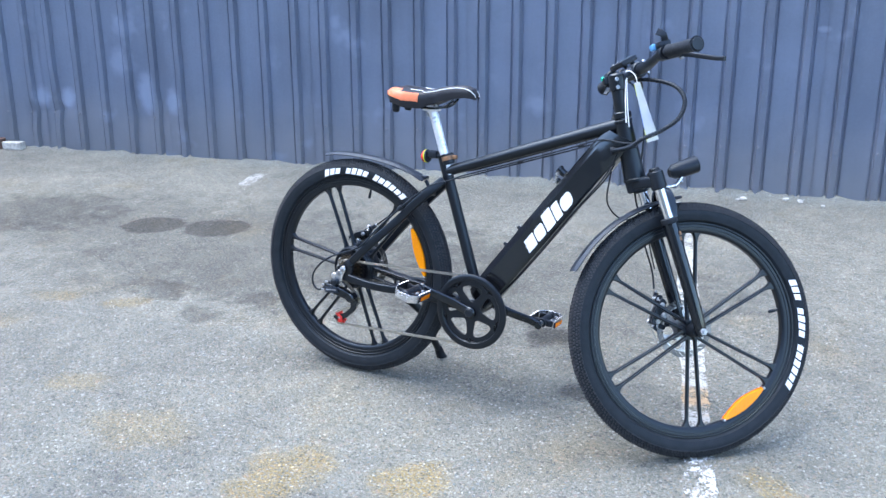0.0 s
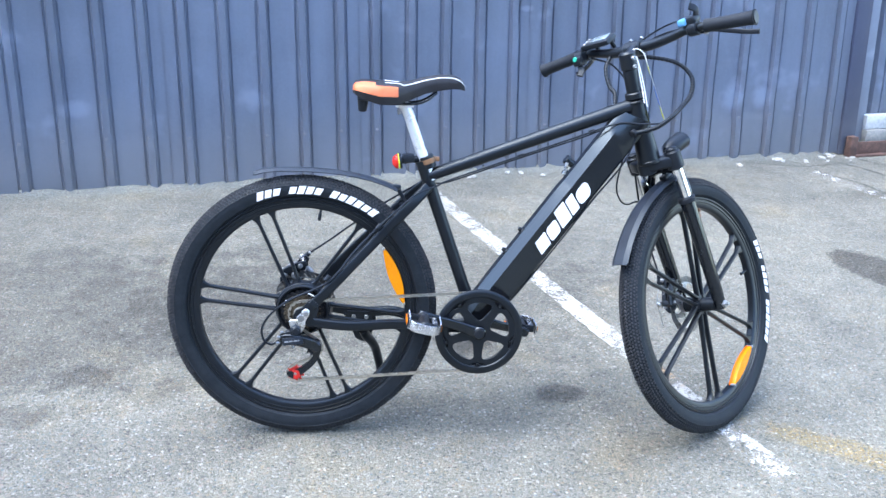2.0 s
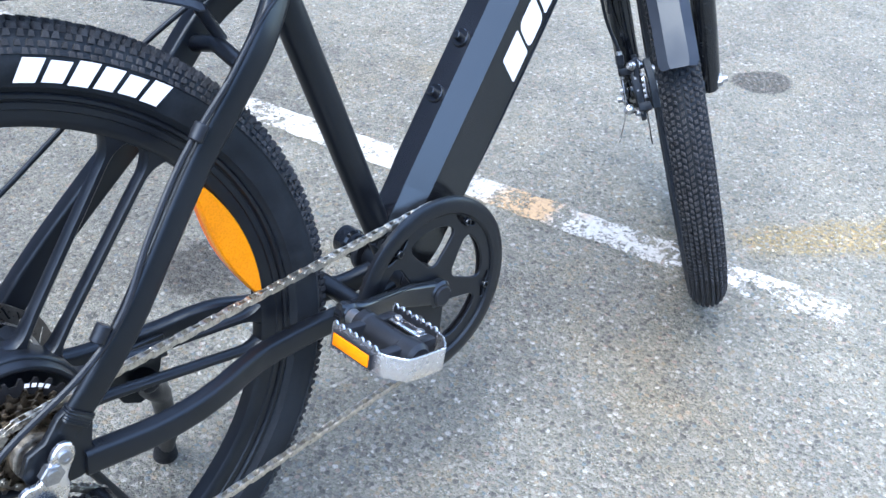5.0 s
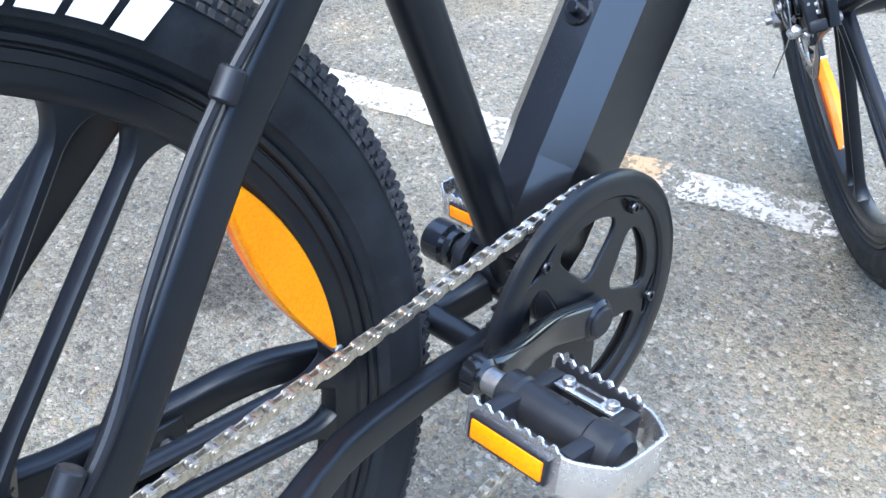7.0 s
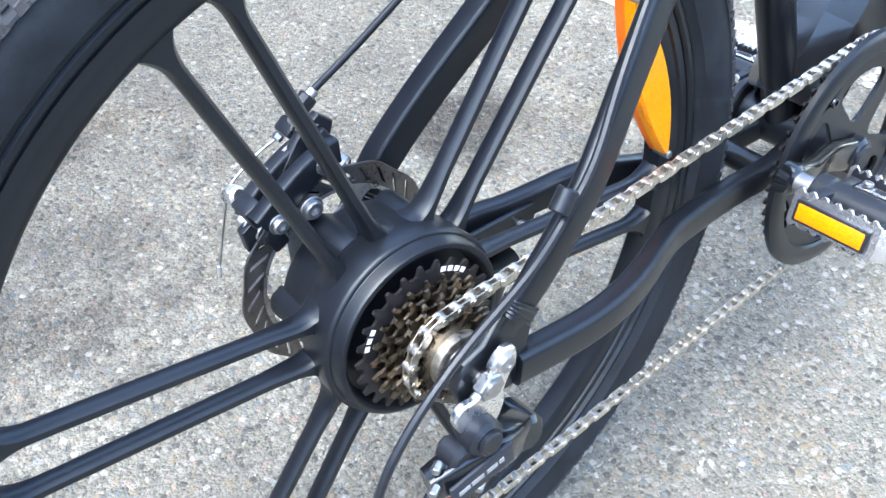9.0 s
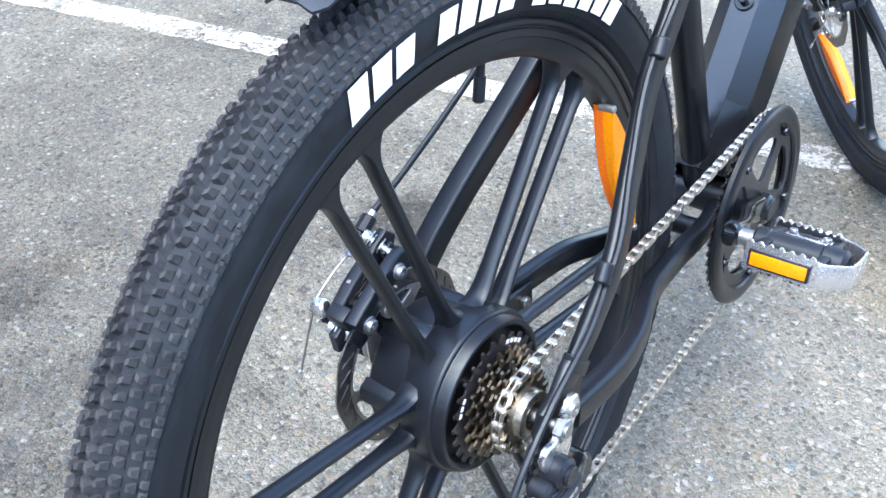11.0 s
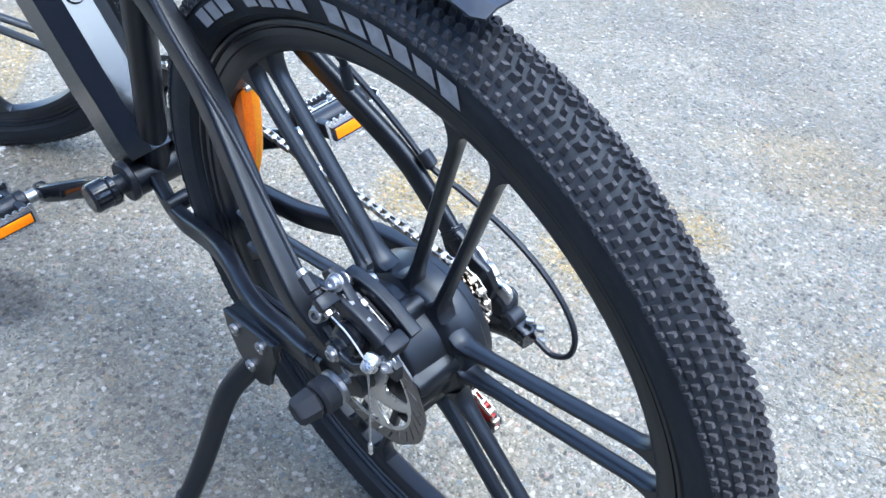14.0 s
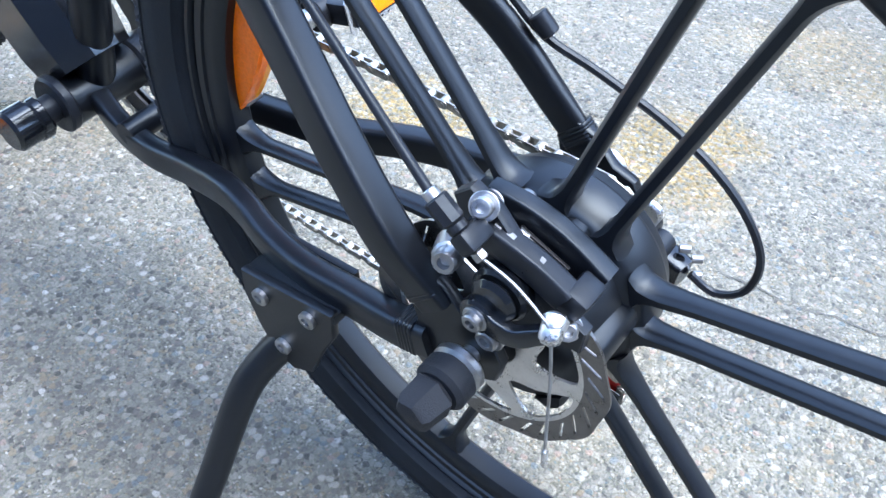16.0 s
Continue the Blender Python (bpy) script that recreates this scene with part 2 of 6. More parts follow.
    h = math_node(n, l, "ADD", math_node(n, l, "MULTIPLY", math_node(n, l, "MINIMUM", d1, 0.6), -0.9), math_node(n, l, "MULTIPLY", grit, 0.5))
    h = math_node(n, l, "ADD", h, math_node(n, l, "MULTIPLY", d2, -0.5))
    b = n.new("ShaderNodeBump")
    b.inputs["Strength"].default_value, b.inputs["Distance"].default_value = 1.0, 0.0045
    l.new(h, b.inputs["Height"])
    l.new(b.outputs["Normal"], p.inputs["Normal"])
    return m


def worn_paint_material(name, col, cover, stain=None):
    """Road paint worn off in flecks down to the stones below. stain: y from and to, and a tint, for a yellowed stretch."""
    m, n, l, p = nodes_of(name)
    tc = n.new("ShaderNodeTexCoord").outputs["Object"]
    v = n.new("ShaderNodeTexVoronoi")
    v.voronoi_dimensions = "2D"
    v.inputs["Scale"].default_value = 105.0
    l.new(tc, v.inputs["Vector"])
    f1, f2, f3 = noise_node(n, l, tc, 140.0, 4, 0.7), noise_node(n, l, tc, 16.0, 5, 0.7), noise_node(n, l, tc, 2.5, 3)
    f = math_node(n, l, "ADD", math_node(n, l, "MULTIPLY", f1, 0.42), math_node(n, l, "MULTIPLY", f2, 0.40))
    f = math_node(n, l, "ADD", f, math_node(n, l, "MULTIPLY", f3, 0.18))
    mask = step_node(n, l, f, 0.5 - cover, 0.56 - cover)
    base = mix_node(n, l, step_node(n, l, f1, 0.35, 0.65), tuple(c * 0.80 for c in col), col)
    if stain:
        lo, hi, tint = stain
        sep = n.new("ShaderNodeSeparateXYZ")
        l.new(tc, sep.inputs[0])
        yy = math_node(n, l, "ADD", sep.outputs["Y"], math_node(n, l, "MULTIPLY", math_node(n, l, "SUBTRACT", f2, 0.5), 0.25))
        inside = math_node(n, l, "MULTIPLY", step_node(n, l, yy, lo - 0.04, lo + 0.04), step_node(n, l, yy, hi - 0.04, hi + 0.04, 1.0, 0.0))
        base = mix_node(n, l, inside, base, mix_node(n, l, 1.0, base, tint, "MULTIPLY"))
    l.new(base, p.inputs["Base Color"])
    p.inputs["Roughness"].default_value = 0.75
    l.new(mask, p.inputs["Alpha"])
    b = n.new("ShaderNodeBump")
    b.inputs["Strength"].default_value, b.inputs["Distance"].default_value = 0.6, 0.003
    l.new(math_node(n, l, "MULTIPLY", v.outputs["Distance"], -1.0), b.inputs["Height"])
    l.new(b.outputs["Normal"], p.inputs["Normal"])
    return m


def fence_material(name, col, dust, pale_spots=()):
    """Old coated steel sheet: faded, streaked downwards, dusty near the ground. pale_spots: x, y, z, half width, half
    height, strength of ragged paler spots.
    """
    m, n, l, p = nodes_of(name)
    tc = n.new("ShaderNodeTexCoord").outputs["Object"]
    mp = n.new("ShaderNodeMapping")
    mp.inputs["Scale"].default_value = (9.0, 9.0, 0.6)
    l.new(tc, mp.inputs["Vector"])
    streak, blotch, fine = noise_node(n, l, mp.outputs[0], 1.0, 5), noise_node(n, l, tc, 1.6, 5, 0.65), noise_node(n, l, tc, 70.0, 3)
    f = math_node(n, l, "ADD", math_node(n, l, "MULTIPLY", streak, 0.35), math_node(n, l, "MULTIPLY", blotch, 0.5))
    f = math_node(n, l, "ADD", f, math_node(n, l, "MULTIPLY", fine, 0.15))
    base = mix_node(n, l, step_node(n, l, f, 0.36, 0.64), tuple(c * 0.88 for c in col), tuple(c * 1.12 for c in col))
    sep = n.new("ShaderNodeSeparateXYZ")
    l.new(tc, sep.inputs[0])
    low = step_node(n, l, math_node(n, l, "ADD", sep.outputs["Z"], math_node(n, l, "MULTIPLY", blotch, -0.5)), -0.25, 0.28, 0.55, 0.0)
    base = mix_node(n, l, low, base, dust)
    rub = step_node(n, l, noise_node(n, l, tc, 3.3, 3), 0.60, 0.74, 0.0, 0.5)
    base = mix_node(n, l, rub, base, tuple(min(1.0, c * 1.6 + 0.02) for c in col))
    ragged = noise_node(n, l, tc, 11.0, 5, 0.7)
    for x, y, z, rx, rz, strength in pale_spots:
        mp = n.new("ShaderNodeMapping")
        mp.vector_type = "TEXTURE"
        mp.inputs["Location"].default_value, mp.inputs["Scale"].default_value = (x, y, z), (rx, 0.35, rz)
        l.new(tc, mp.inputs["Vector"])
        ln = n.new("ShaderNodeVectorMath")
        ln.operation = "LENGTH"
        l.new(mp.outputs[0], ln.inputs[0])
        dist = math_node(n, l, "ADD", ln.outputs["Value"], math_node(n, l, "MULTIPLY", math_node(n, l, "SUBTRACT", ragged, 0.5), 0.9))
        base = mix_node(n, l, step_node(n, l, dist, 0.35, 1.1, strength, 0.0), base, tuple(min(1.0, c * 1.75 + 0.03) for c in col))
    l.new(base, p.inputs["Base Color"])
    l.new(step_node(n, l, f, 0.3, 0.7, 0.42, 0.62), p.inputs["Roughness"])
    b = n.new("ShaderNodeBump")
    b.inputs["Strength"].default_value, b.inputs["Distance"].default_value = 0.35, 0.01
    l.new(noise_node(n, l, tc, 5.0, 3), b.inputs["Height"])
    l.new(b.outputs["Normal"], p.inputs["Normal"])
    return m


FENCE_A, FENCE_B = Vector((-7.3365, 1.0341, 0)), Vector((2.9485, 3.0078, 0))
FENCE_DIR = (FENCE_B - FENCE_A).normalized()
# paler spots at the dents of the sheets
PALE_SPOTS = [(*(FENCE_A + FENCE_DIR * u).xy, z, w, h, k) for u, z, w, h, k in (
    (3.73, 0.345, 0.075, 0.085, 0.65), (3.93, 0.345, 0.075, 0.085, 0.65), (4.36, 0.60, 0.08, 0.11, 0.45), (4.55, 0.40, 0.085, 0.16, 0.6), (4.74, 0.35, 0.075, 0.10, 0.65),
    (9.74, 0.36, 0.075, 0.09, 0.6), (9.92, 0.36, 0.07, 0.08, 0.55), (6.24, 0.40, 0.09, 0.05, 0.4), (8.47, 0.85, 0.04, 0.02, 0.5))]
fence_blue = fence_material("faded blue grey sheet steel", (0.176, 0.206, 0.270), (0.25, 0.245, 0.25), PALE_SPOTS)
post_dark = fence_material("dark blue post steel", (0.045, 0.055, 0.095), (0.16, 0.16, 0.17))
rail_white = surface("flaking white painted steel", (0.40, 0.42, 0.43), 0.6, var=0.35, scale=6, col2=(0.52, 0.53, 0.53), bump=0.3, bscale=200)
rail_grey = surface("weathered grey steel", (0.25, 0.265, 0.27), 0.6, var=0.35, scale=6, col2=(0.34, 0.32, 0.28), bump=0.3, bscale=200)
rust = surface("brown rust", (0.105, 0.058, 0.044), 0.85, var=0.4, scale=25, bump=0.6, bscale=250)
crumb = surface("pale broken mortar", (0.42, 0.40, 0.36), 0.9, var=0.3, scale=40, bump=0.6, bscale=300)

crack_dark = surface("dirt-filled crack", (0.085, 0.082, 0.072), 0.95, var=0.4, scale=60, bump=0.5, bscale=400)

# ---- mesh helpers ----


def part(name, bm, material, parent, label="", smooth=40.0, recalc=True):
    """Links a bmesh as one mesh object under a thing or a part."""
    if recalc:
        bmesh.ops.recalc_face_normals(bm, faces=bm.faces[:])
    me = bpy.data.meshes.new(name)
    bm.to_mesh(me)
    bm.free()
    for m in material if isinstance(material, (list, tuple)) else (material,):
        me.materials.append(m)
    if smooth:
        me.shade_smooth()
        me.set_sharp_from_angle(angle=radians(smooth))
    ob = new(name, me)
    ob.parent = parent
    if label:
        ob["label"] = label
    return ob


def ring_faces(bm, rings, closed_u=True, cap=True, loop=False):
    """Skins a list of vertex rings."""
    k = len(rings[0])
    pairs = list(zip(rings, rings[1:])) + ([(rings[-1], rings[0])] if loop else [])
    for a, b in pairs:
        for i in range(k if closed_u else k - 1):
            j = (i + 1) % k
            bm.faces.new((a[i], a[j], b[j], b[i]))
    if cap and not loop:
        bm.faces.new(list(reversed(rings[0])))
        bm.faces.new(rings[-1])


def smooth_path(pts, per=6):
    """A Catmull-Rom curve through the points."""
    p = [Vector(q) for q in pts]
    p = [2 * p[0] - p[1]] + p + [2 * p[-1] - p[-2]]
    out = []
    for a, b, c, d in zip(p, p[1:], p[2:], p[3:]):
        for i in range(per):
            t = i / per
            out.append(0.5 * (2 * b + (c - a) * t + (2 * a - 5 * b + 4 * c - d) * t * t + (3 * b - a - 3 * c + d) * t**3))
    return out + [p[-2]]


def sweep(bm, pts, section, up=(0, 0, 1), cap=True):
    """Sweeps a section, a list of (side, up) or a function of the share of the way, along points."""
    pts = [Vector(q) for q in pts]
    rings = []
    ref = Vector(up)
    for i, q in enumerate(pts):
        d = (pts[min(i + 1, len(pts) - 1)] - pts[max(i - 1, 0)]).normalized()
        side = d.cross(ref)
        side = side.normalized() if side.length > 1e-4 else d.orthogonal().normalized()
        top = side.cross(d).normalized()
        ref = top
        s = section(i / (len(pts) - 1)) if callable(section) else section
        rings.append([bm.verts.new(q + side * a + top * b) for a, b in s])
    ring_faces(bm, rings, cap=cap)


def circle(r, k=14, ry=None):
    return [(r * math.cos(2 * math.pi * i / k), (ry or r) * math.sin(2 * math.pi * i / k)) for i in range(k)]


def rounded(w, h, r, k=3):
    """A rectangle of half sizes w, h with corners of radius r."""
    out = []
    for cx, cy, a0 in ((w - r, h - r, 0), (-w + r, h - r, 90), (-w + r, -h + r, 180), (w - r, -h + r, 270)):
        for i in range(k + 1):
            a = radians(a0 + 90 * i / k)
            out.append((cx + r * math.cos(a), cy + r * math.sin(a)))
    return out


def tube(bm, pts, r, k=12, up=(0, 0, 1), per=0):
    sweep(bm, smooth_path(pts, per) if per else pts, (lambda t: circle(r(t), k)) if callable(r) else circle(r, k), up)


def rod(bm, a, b, r, k=16, r2=None, chamfer=0.0):
    """A cylinder or cone from a to b, its ends chamfered."""
    a, b = Vector(a), Vector(b)
    d = (b - a).normalized()
    s = d.orthogonal().normalized()
    t = d.cross(s)
    r2 = r if r2 is None else r2
    c = min(chamfer, 0.45 * (b - a).length, 0.6 * min(r, r2))
    stations = [(a, r - c), (a + d * c, r), (b - d * c, r2), (b, r2 - c)] if c else [(a, r), (b, r2)]
    rings = [[bm.verts.new(q + s * rr * math.cos(2 * math.pi * i / k) + t * rr * math.sin(2 * math.pi * i / k)) for i in range(k)] for q, rr in stations]
    ring_faces(bm, rings)


def lathe(bm, profile, k=96, centre=(0, 0, 0), closed=True):
    """Turns a profile of (radius, y) round the y axis through the centre."""
    c = Vector(centre)
    rings = []
    for i in range(k):
        a = 2 * math.pi * i / k
        rings.append([bm.verts.new(c + Vector((r * math.cos(a), y, r * math.sin(a)))) for r, y in profile])
    ring_faces(bm, rings, closed_u=closed, cap=False, loop=True)


def block(bm, centre, size, bevel=0.0, m=None):
    """A box with bevelled edges."""
    got = bmesh.ops.create_cube(bm, size=1.0)["verts"]
    for v in got:
        v.co = Vector((v.co.x * size[0], v.co.y * size[1], v.co.z * size[2]))
    if bevel:
        es = list({e for v in got for e in v.link_edges})
        made = bmesh.ops.bevel(bm, geom=es, offset=bevel, segments=2, affect="EDGES", profile=0.5)
        got = list({v for f in made["faces"] for v in f.verts} | {v for v in got if v.is_valid})
    mm = Matrix.Translation(centre) @ (m or Matrix.Identity(4))
    for v in got:
        v.co = mm @ v.co
    return got


def plate(bm, outline, y0, y1, chamfer=0.0):
    """An outline of (x, z) given thickness from y0 to y1."""
    c = chamfer
    cx, cz = sum(p[0] for p in outline) / len(outline), sum(p[1] for p in outline) / len(outline)

    def inner(p):
        d = math.hypot(p[0] - cx, p[1] - cz)
        return (p[0] + (cx - p[0]) * c / d, p[1] + (cz - p[1]) * c / d)

    st = [(y0, True), (y0 + c, False), (y1 - c, False), (y1, True)] if c else [(y0, False), (y1, False)]
    rings = [[bm.verts.new((*(lambda q: (q[0], y, q[1]))(inner(p) if sm else p),)) for p in outline] for y, sm in st]
    ring_faces(bm, rings)


def spun(bm, m):
    """Moves a whole bmesh."""
    bmesh.ops.transform(bm, matrix=m, verts=bm.verts[:])
    return bm


def BM():
    return bmesh.new()


def bolt_head(bm, at, axis, r=0.006, h=0.006, socket=True):
    """A cap-head bolt with a socket."""
    at, axis = Vector(at), Vector(axis).normalized()
    s = axis.orthogonal().normalized()
    t = axis.cross(s)
    rings = []
    for d, rr in ((0, r), (h * 0.8, r), (h, r * 0.85), (h, r * 0.5), (h * 0.45, r * 0.48)):
        rings.append([bm.verts.new(at + axis * d + s * rr * math.cos(math.pi * i / 6) + t * rr * math.sin(math.pi * i / 6)) for i in range(12)])
    ring_faces(bm, rings)


def thing(name, label, category, m=None, kind="", group=""):
    ob = new(name)
    ob.empty_display_size = 0.1
    if m is not None:
        ob.matrix_basis = m
    return tagged(ob, label, category, group, kind)

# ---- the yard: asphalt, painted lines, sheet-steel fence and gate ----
# the first tint serves oil stains and the shade painted under the bicycle
OIL_AND_SHADE, TAR, PAINT = (0.42, 0.42, 0.44), (0.27, 0.27, 0.29), (1.35, 0.98, 0.42)
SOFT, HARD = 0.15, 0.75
STAINS_AND_SHADE = [
    (-1.78, 0.83, 0.18, 0.14, 20, 0.75, TAR, 0.9), (-1.46, 0.93, 0.19, 0.14, 20, 0.80, TAR, 0.9), (-1.10, 0.22, 0.16, 0.10, 10, 0.45, OIL_AND_SHADE, SOFT),
    (-1.70, 0.42, 0.12, 0.08, 0, 0.40, OIL_AND_SHADE, SOFT), (-2.55, 0.70, 0.55, 0.40, 10, 0.55, OIL_AND_SHADE, SOFT), (-0.68, 0.32, 0.10, 0.08, 0, 0.55, OIL_AND_SHADE, SOFT),
    (-0.78, 0.10, 0.12, 0.08, 0, 0.50, OIL_AND_SHADE, SOFT), (-0.41, 0.25, 0.09, 0.07, 0, 0.40, OIL_AND_SHADE, SOFT), (0.73, 0.18, 0.085, 0.065, 15, 0.75, OIL_AND_SHADE, 0.4),
    (0.47, 0.52, 0.11, 0.09, 0, 0.70, OIL_AND_SHADE, 0.25), (0.0, 0.86, 0.10, 0.08, 0, 0.6, OIL_AND_SHADE, 0.3), (1.94, 0.31, 0.09, 0.07, -20, 0.9, TAR, 0.9),
    (2.27, 1.08, 0.36, 0.16, -62, 0.95, TAR, 0.85), (2.58, 0.74, 0.34, 0.09, -50, 0.95, TAR, 0.85), (2.9, 2.1, 0.5, 0.15, -10, 0.4, OIL_AND_SHADE, SOFT),
    (-1.13, 0.06, 0.11, 0.06, 30, 0.55, PAINT, SOFT), (-1.45, -0.02, 0.12, 0.06, 20, 0.45, PAINT, SOFT), (-0.76, -0.50, 0.13, 0.07, 20, 0.45, PAINT, SOFT),
    (0.18, -0.62, 0.12, 0.19, -10, 0.75, PAINT, SOFT), (0.52, -0.48, 0.13, 0.11, 30, 0.80, PAINT, SOFT), (1.47, -0.17, 0.30, 0.07, -35, 0.7, PAINT, SOFT),
    (-0.35, -0.62, 0.20, 0.12, 15, 0.40, PAINT, SOFT), (-1.55, -0.35, 0.26, 0.10, 25, 0.35, PAINT, SOFT), (0.05, -1.05, 0.25, 0.14, 0, 0.35, PAINT, SOFT),
    # three broad patches darken the ground towards the fence; the small fourth is oil
    (-1.3, 0.75, 1.5, 0.75, 8, 0.45, OIL_AND_SHADE, SOFT), (0.2, 0.95, 1.1, 0.65, 0, 0.50, OIL_AND_SHADE, SOFT), (-0.75, 0.55, 0.9, 0.4, 5, 0.25, OIL_AND_SHADE, SOFT), (0.49, 0.50, 0.12, 0.10, 0, 0.5, OIL_AND_SHADE, HARD),
    # contact shade of the bicycle, painted into the ground colour along its length
    (0.2, 0.05, 0.8, 0.16, 5, 0.22, OIL_AND_SHADE, SOFT), (1.0, 0.0, 0.5, 0.3, 0, 0.15, OIL_AND_SHADE, SOFT),
]
asphalt = asphalt_material("weathered aggregate asphalt", STAINS_AND_SHADE)
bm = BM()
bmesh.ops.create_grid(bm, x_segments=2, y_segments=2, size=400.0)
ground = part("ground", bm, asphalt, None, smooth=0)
tagged(ground, "old grey asphalt yard with exposed aggregate, oil stains, worn paint and painted contact shade", "asphalt ground", kind="structure")


def strip(name, a, b, width, material, label, seed):
    """A painted stripe with frayed edges, laid on the asphalt."""
    rnd = random.Random(seed)
    a, b = Vector((*a, 0)), Vector((*b, 0))
    d = (b - a).normalized()
    s = Vector((-d.y, d.x, 0))
    k = int((b - a).length / 0.03)
    bm = BM()
    rings = []
    for i in range(k + 1):
        q = a.lerp(b, i / k)
        w0, w1 = width / 2 + rnd.uniform(-0.004, 0.004), width / 2 + rnd.uniform(-0.004, 0.004)
        rings.append([bm.verts.new(q + s * w0 + Vector((0, 0, 0.0035))), bm.verts.new(q - s * w1 + Vector((0, 0, 0.0035)))])
    ring_faces(bm, rings, closed_u=False, cap=False)
    ob = part(name, bm, material, None, smooth=0)
    ob.visible_shadow = False
    return tagged(ob, label, "painted line", kind="structure", group="parking bay lines")


white_line = worn_paint_material("worn white road paint", (0.375, 0.37, 0.34), 0.050, (0.24, 0.36, (0.95, 0.66, 0.40)))
faint_line = worn_paint_material("thin worn white road paint", (0.56, 0.56, 0.54), -0.005)
strip("parking_line", (1.130, 0.036), (0.450, 2.30), 0.080, white_line, "worn white parking line flaking off the grey asphalt", 1)
strip("parking_line", (1.222, -0.27), (1.130, 0.036), 0.082, faint_line, "worn end of a white parking line on the asphalt", 4)
strip("parking_line", (3.45, 0.30), (2.62, 2.60), 0.075, faint_line, "faint white parking line almost worn away on asphalt", 2)
strip("parking_line", (-1.85, 1.58), (-1.92, 1.82), 0.085, white_line, "short white remnant of a parking line by the fence", 3)


def crack(pts, width, seed):
    """A ragged dirt-filled crack along points on the asphalt."""
    rnd = random.Random(seed)
    path = []
    for p, q in zip(pts, pts[1:]):
        n = max(2, int(math.dist(p, q) / 0.025))
        path += [(p[0] + (q[0] - p[0]) * i / n, p[1] + (q[1] - p[1]) * i / n) for i in range(n)]
    path.append(pts[-1])
    bm = BM()
    rings = []
    for i, (x, y) in enumerate(path):
        w = width * rnd.uniform(0.25, 1.0) * (0.2 if i in (0, len(path) - 1) else 1.0)
        ox, oy = rnd.uniform(-0.008, 0.008), rnd.uniform(-0.008, 0.008)
        d = Vector((pts[-1][0] - pts[0][0], pts[-1][1] - pts[0][1], 0)).normalized()
        s = Vector((-d.y, d.x, 0)) * w / 2
        q = Vector((x + ox, y + oy, 0.002))
        rings.append([bm.verts.new(q + s), bm.verts.new(q - s)])
    ring_faces(bm, rings, closed_u=False, cap=False)
    ob = part("crack", bm, crack_dark, None, smooth=0)
    tagged(ob, "ragged dark crack filled with dirt in the asphalt", "crack", kind="structure", group="cracks in the asphalt")


for k, (pts, w) in enumerate((([(0.02, -0.45), (-0.14, -0.463), (-0.32, -0.482), (-0.70, -0.515)], 0.0028), ([(3.02, 2.90), (3.13, 2.74), (3.20, 2.55)], 0.022), ([(2.90, 2.78), (2.98, 2.60), (3.05, 2.38), (2.99, 2.02)], 0.026), ([(2.66, 2.62), (2.79, 2.36), (2.84, 2.10), (2.85, 1.80)], 0.020), ([(2.30, 2.80), (2.62, 2.72), (2.95, 2.80)], 0.014))):
    crack(pts, w, 20 + k)

FENCE_TOP, FENCE_LEAN = 2.75, 0.057  # the fence leans away from the yard


def sheet(name, a, b, ribs, parent, rib_w, rib_h, z0, top, rnd, dents=()):
    """One sheet of profiled steel between two ground points, its ribs towards the yard."""
    a, b = Vector(a), Vector(b)
    d = (b - a).normalized()
    out = Vector((d.y, -d.x, 0))
    pitch = (b - a).length / ribs
    line = []
    for i in range(ribs):
        o = i * pitch
        m = pitch / 2
        for u, h in ((0.0, 0.0), (m - 0.75 * rib_w, 0.0015), (m - 0.66 * rib_w, -0.008), (m - 0.54 * rib_w, -0.008), (m - 0.34 * rib_w, rib_h), (m, rib_h + 0.0005), (m + 0.34 * rib_w, rib_h), (m + 0.54 * rib_w, -0.008), (m + 0.66 * rib_w, -0.008), (m + 0.75 * rib_w, 0.0015)):
            line.append((o + u, h))
    line.append((ribs * pitch, 0.0))
    zs = [z0, z0 + 0.02, 0.12, 0.20, 0.235, 0.26, 0.285, 0.33, 0.42, 0.56, 0.72, 0.82, 0.86, 0.9, 1.3, 1.8, 2.3, top]
    bm = BM()
    rings = []
    wob = [rnd.uniform(-0.004, 0.004) for _ in zs]
    for zi, z in enumerate(zs):
        row = []
        for u, h in line:
            push = wob[zi] * math.sin(3.1 * u + zi)
            for du, dz, rad, depth in dents:
                push -= depth * math.exp(-((u - du) ** 2 + (z - dz) ** 2) / rad**2)
            zz = z + (rnd.uniform(-0.012, 0.012) if zi == 0 else 0)
            row.append(bm.verts.new(a + d * u + out * (h + push - FENCE_LEAN * z) + Vector((0, 0, zz))))
        rings.append(row)
    ring_faces(bm, rings, closed_u=False, cap=False)
    bmesh.ops.solidify(bm, geom=bm.faces[:], thickness=0.002)
    return part(name, bm, fence_blue, parent, smooth=25)


rnd = random.Random(5)
fence = thing("fence", "tall faded blue-grey profiled steel fence, dented and dusty", "fence", kind="structure")
along = FENCE_DIR
face = Vector((along.y, -along.x, 0))
length = (FENCE_B - FENCE_A).length
SHEETS = 11  # five ribs each; the seams shift where sheets lap more or less
LAPS = [0.0, -0.06, -0.06, -0.06, -0.06, -0.057, -0.015, -0.004, -0.023, -0.070, -0.044, 0.0]
SEAMS = [length * i / SHEETS + LAPS[i] for i in range(SHEETS + 1)]
screw_bm = BM()
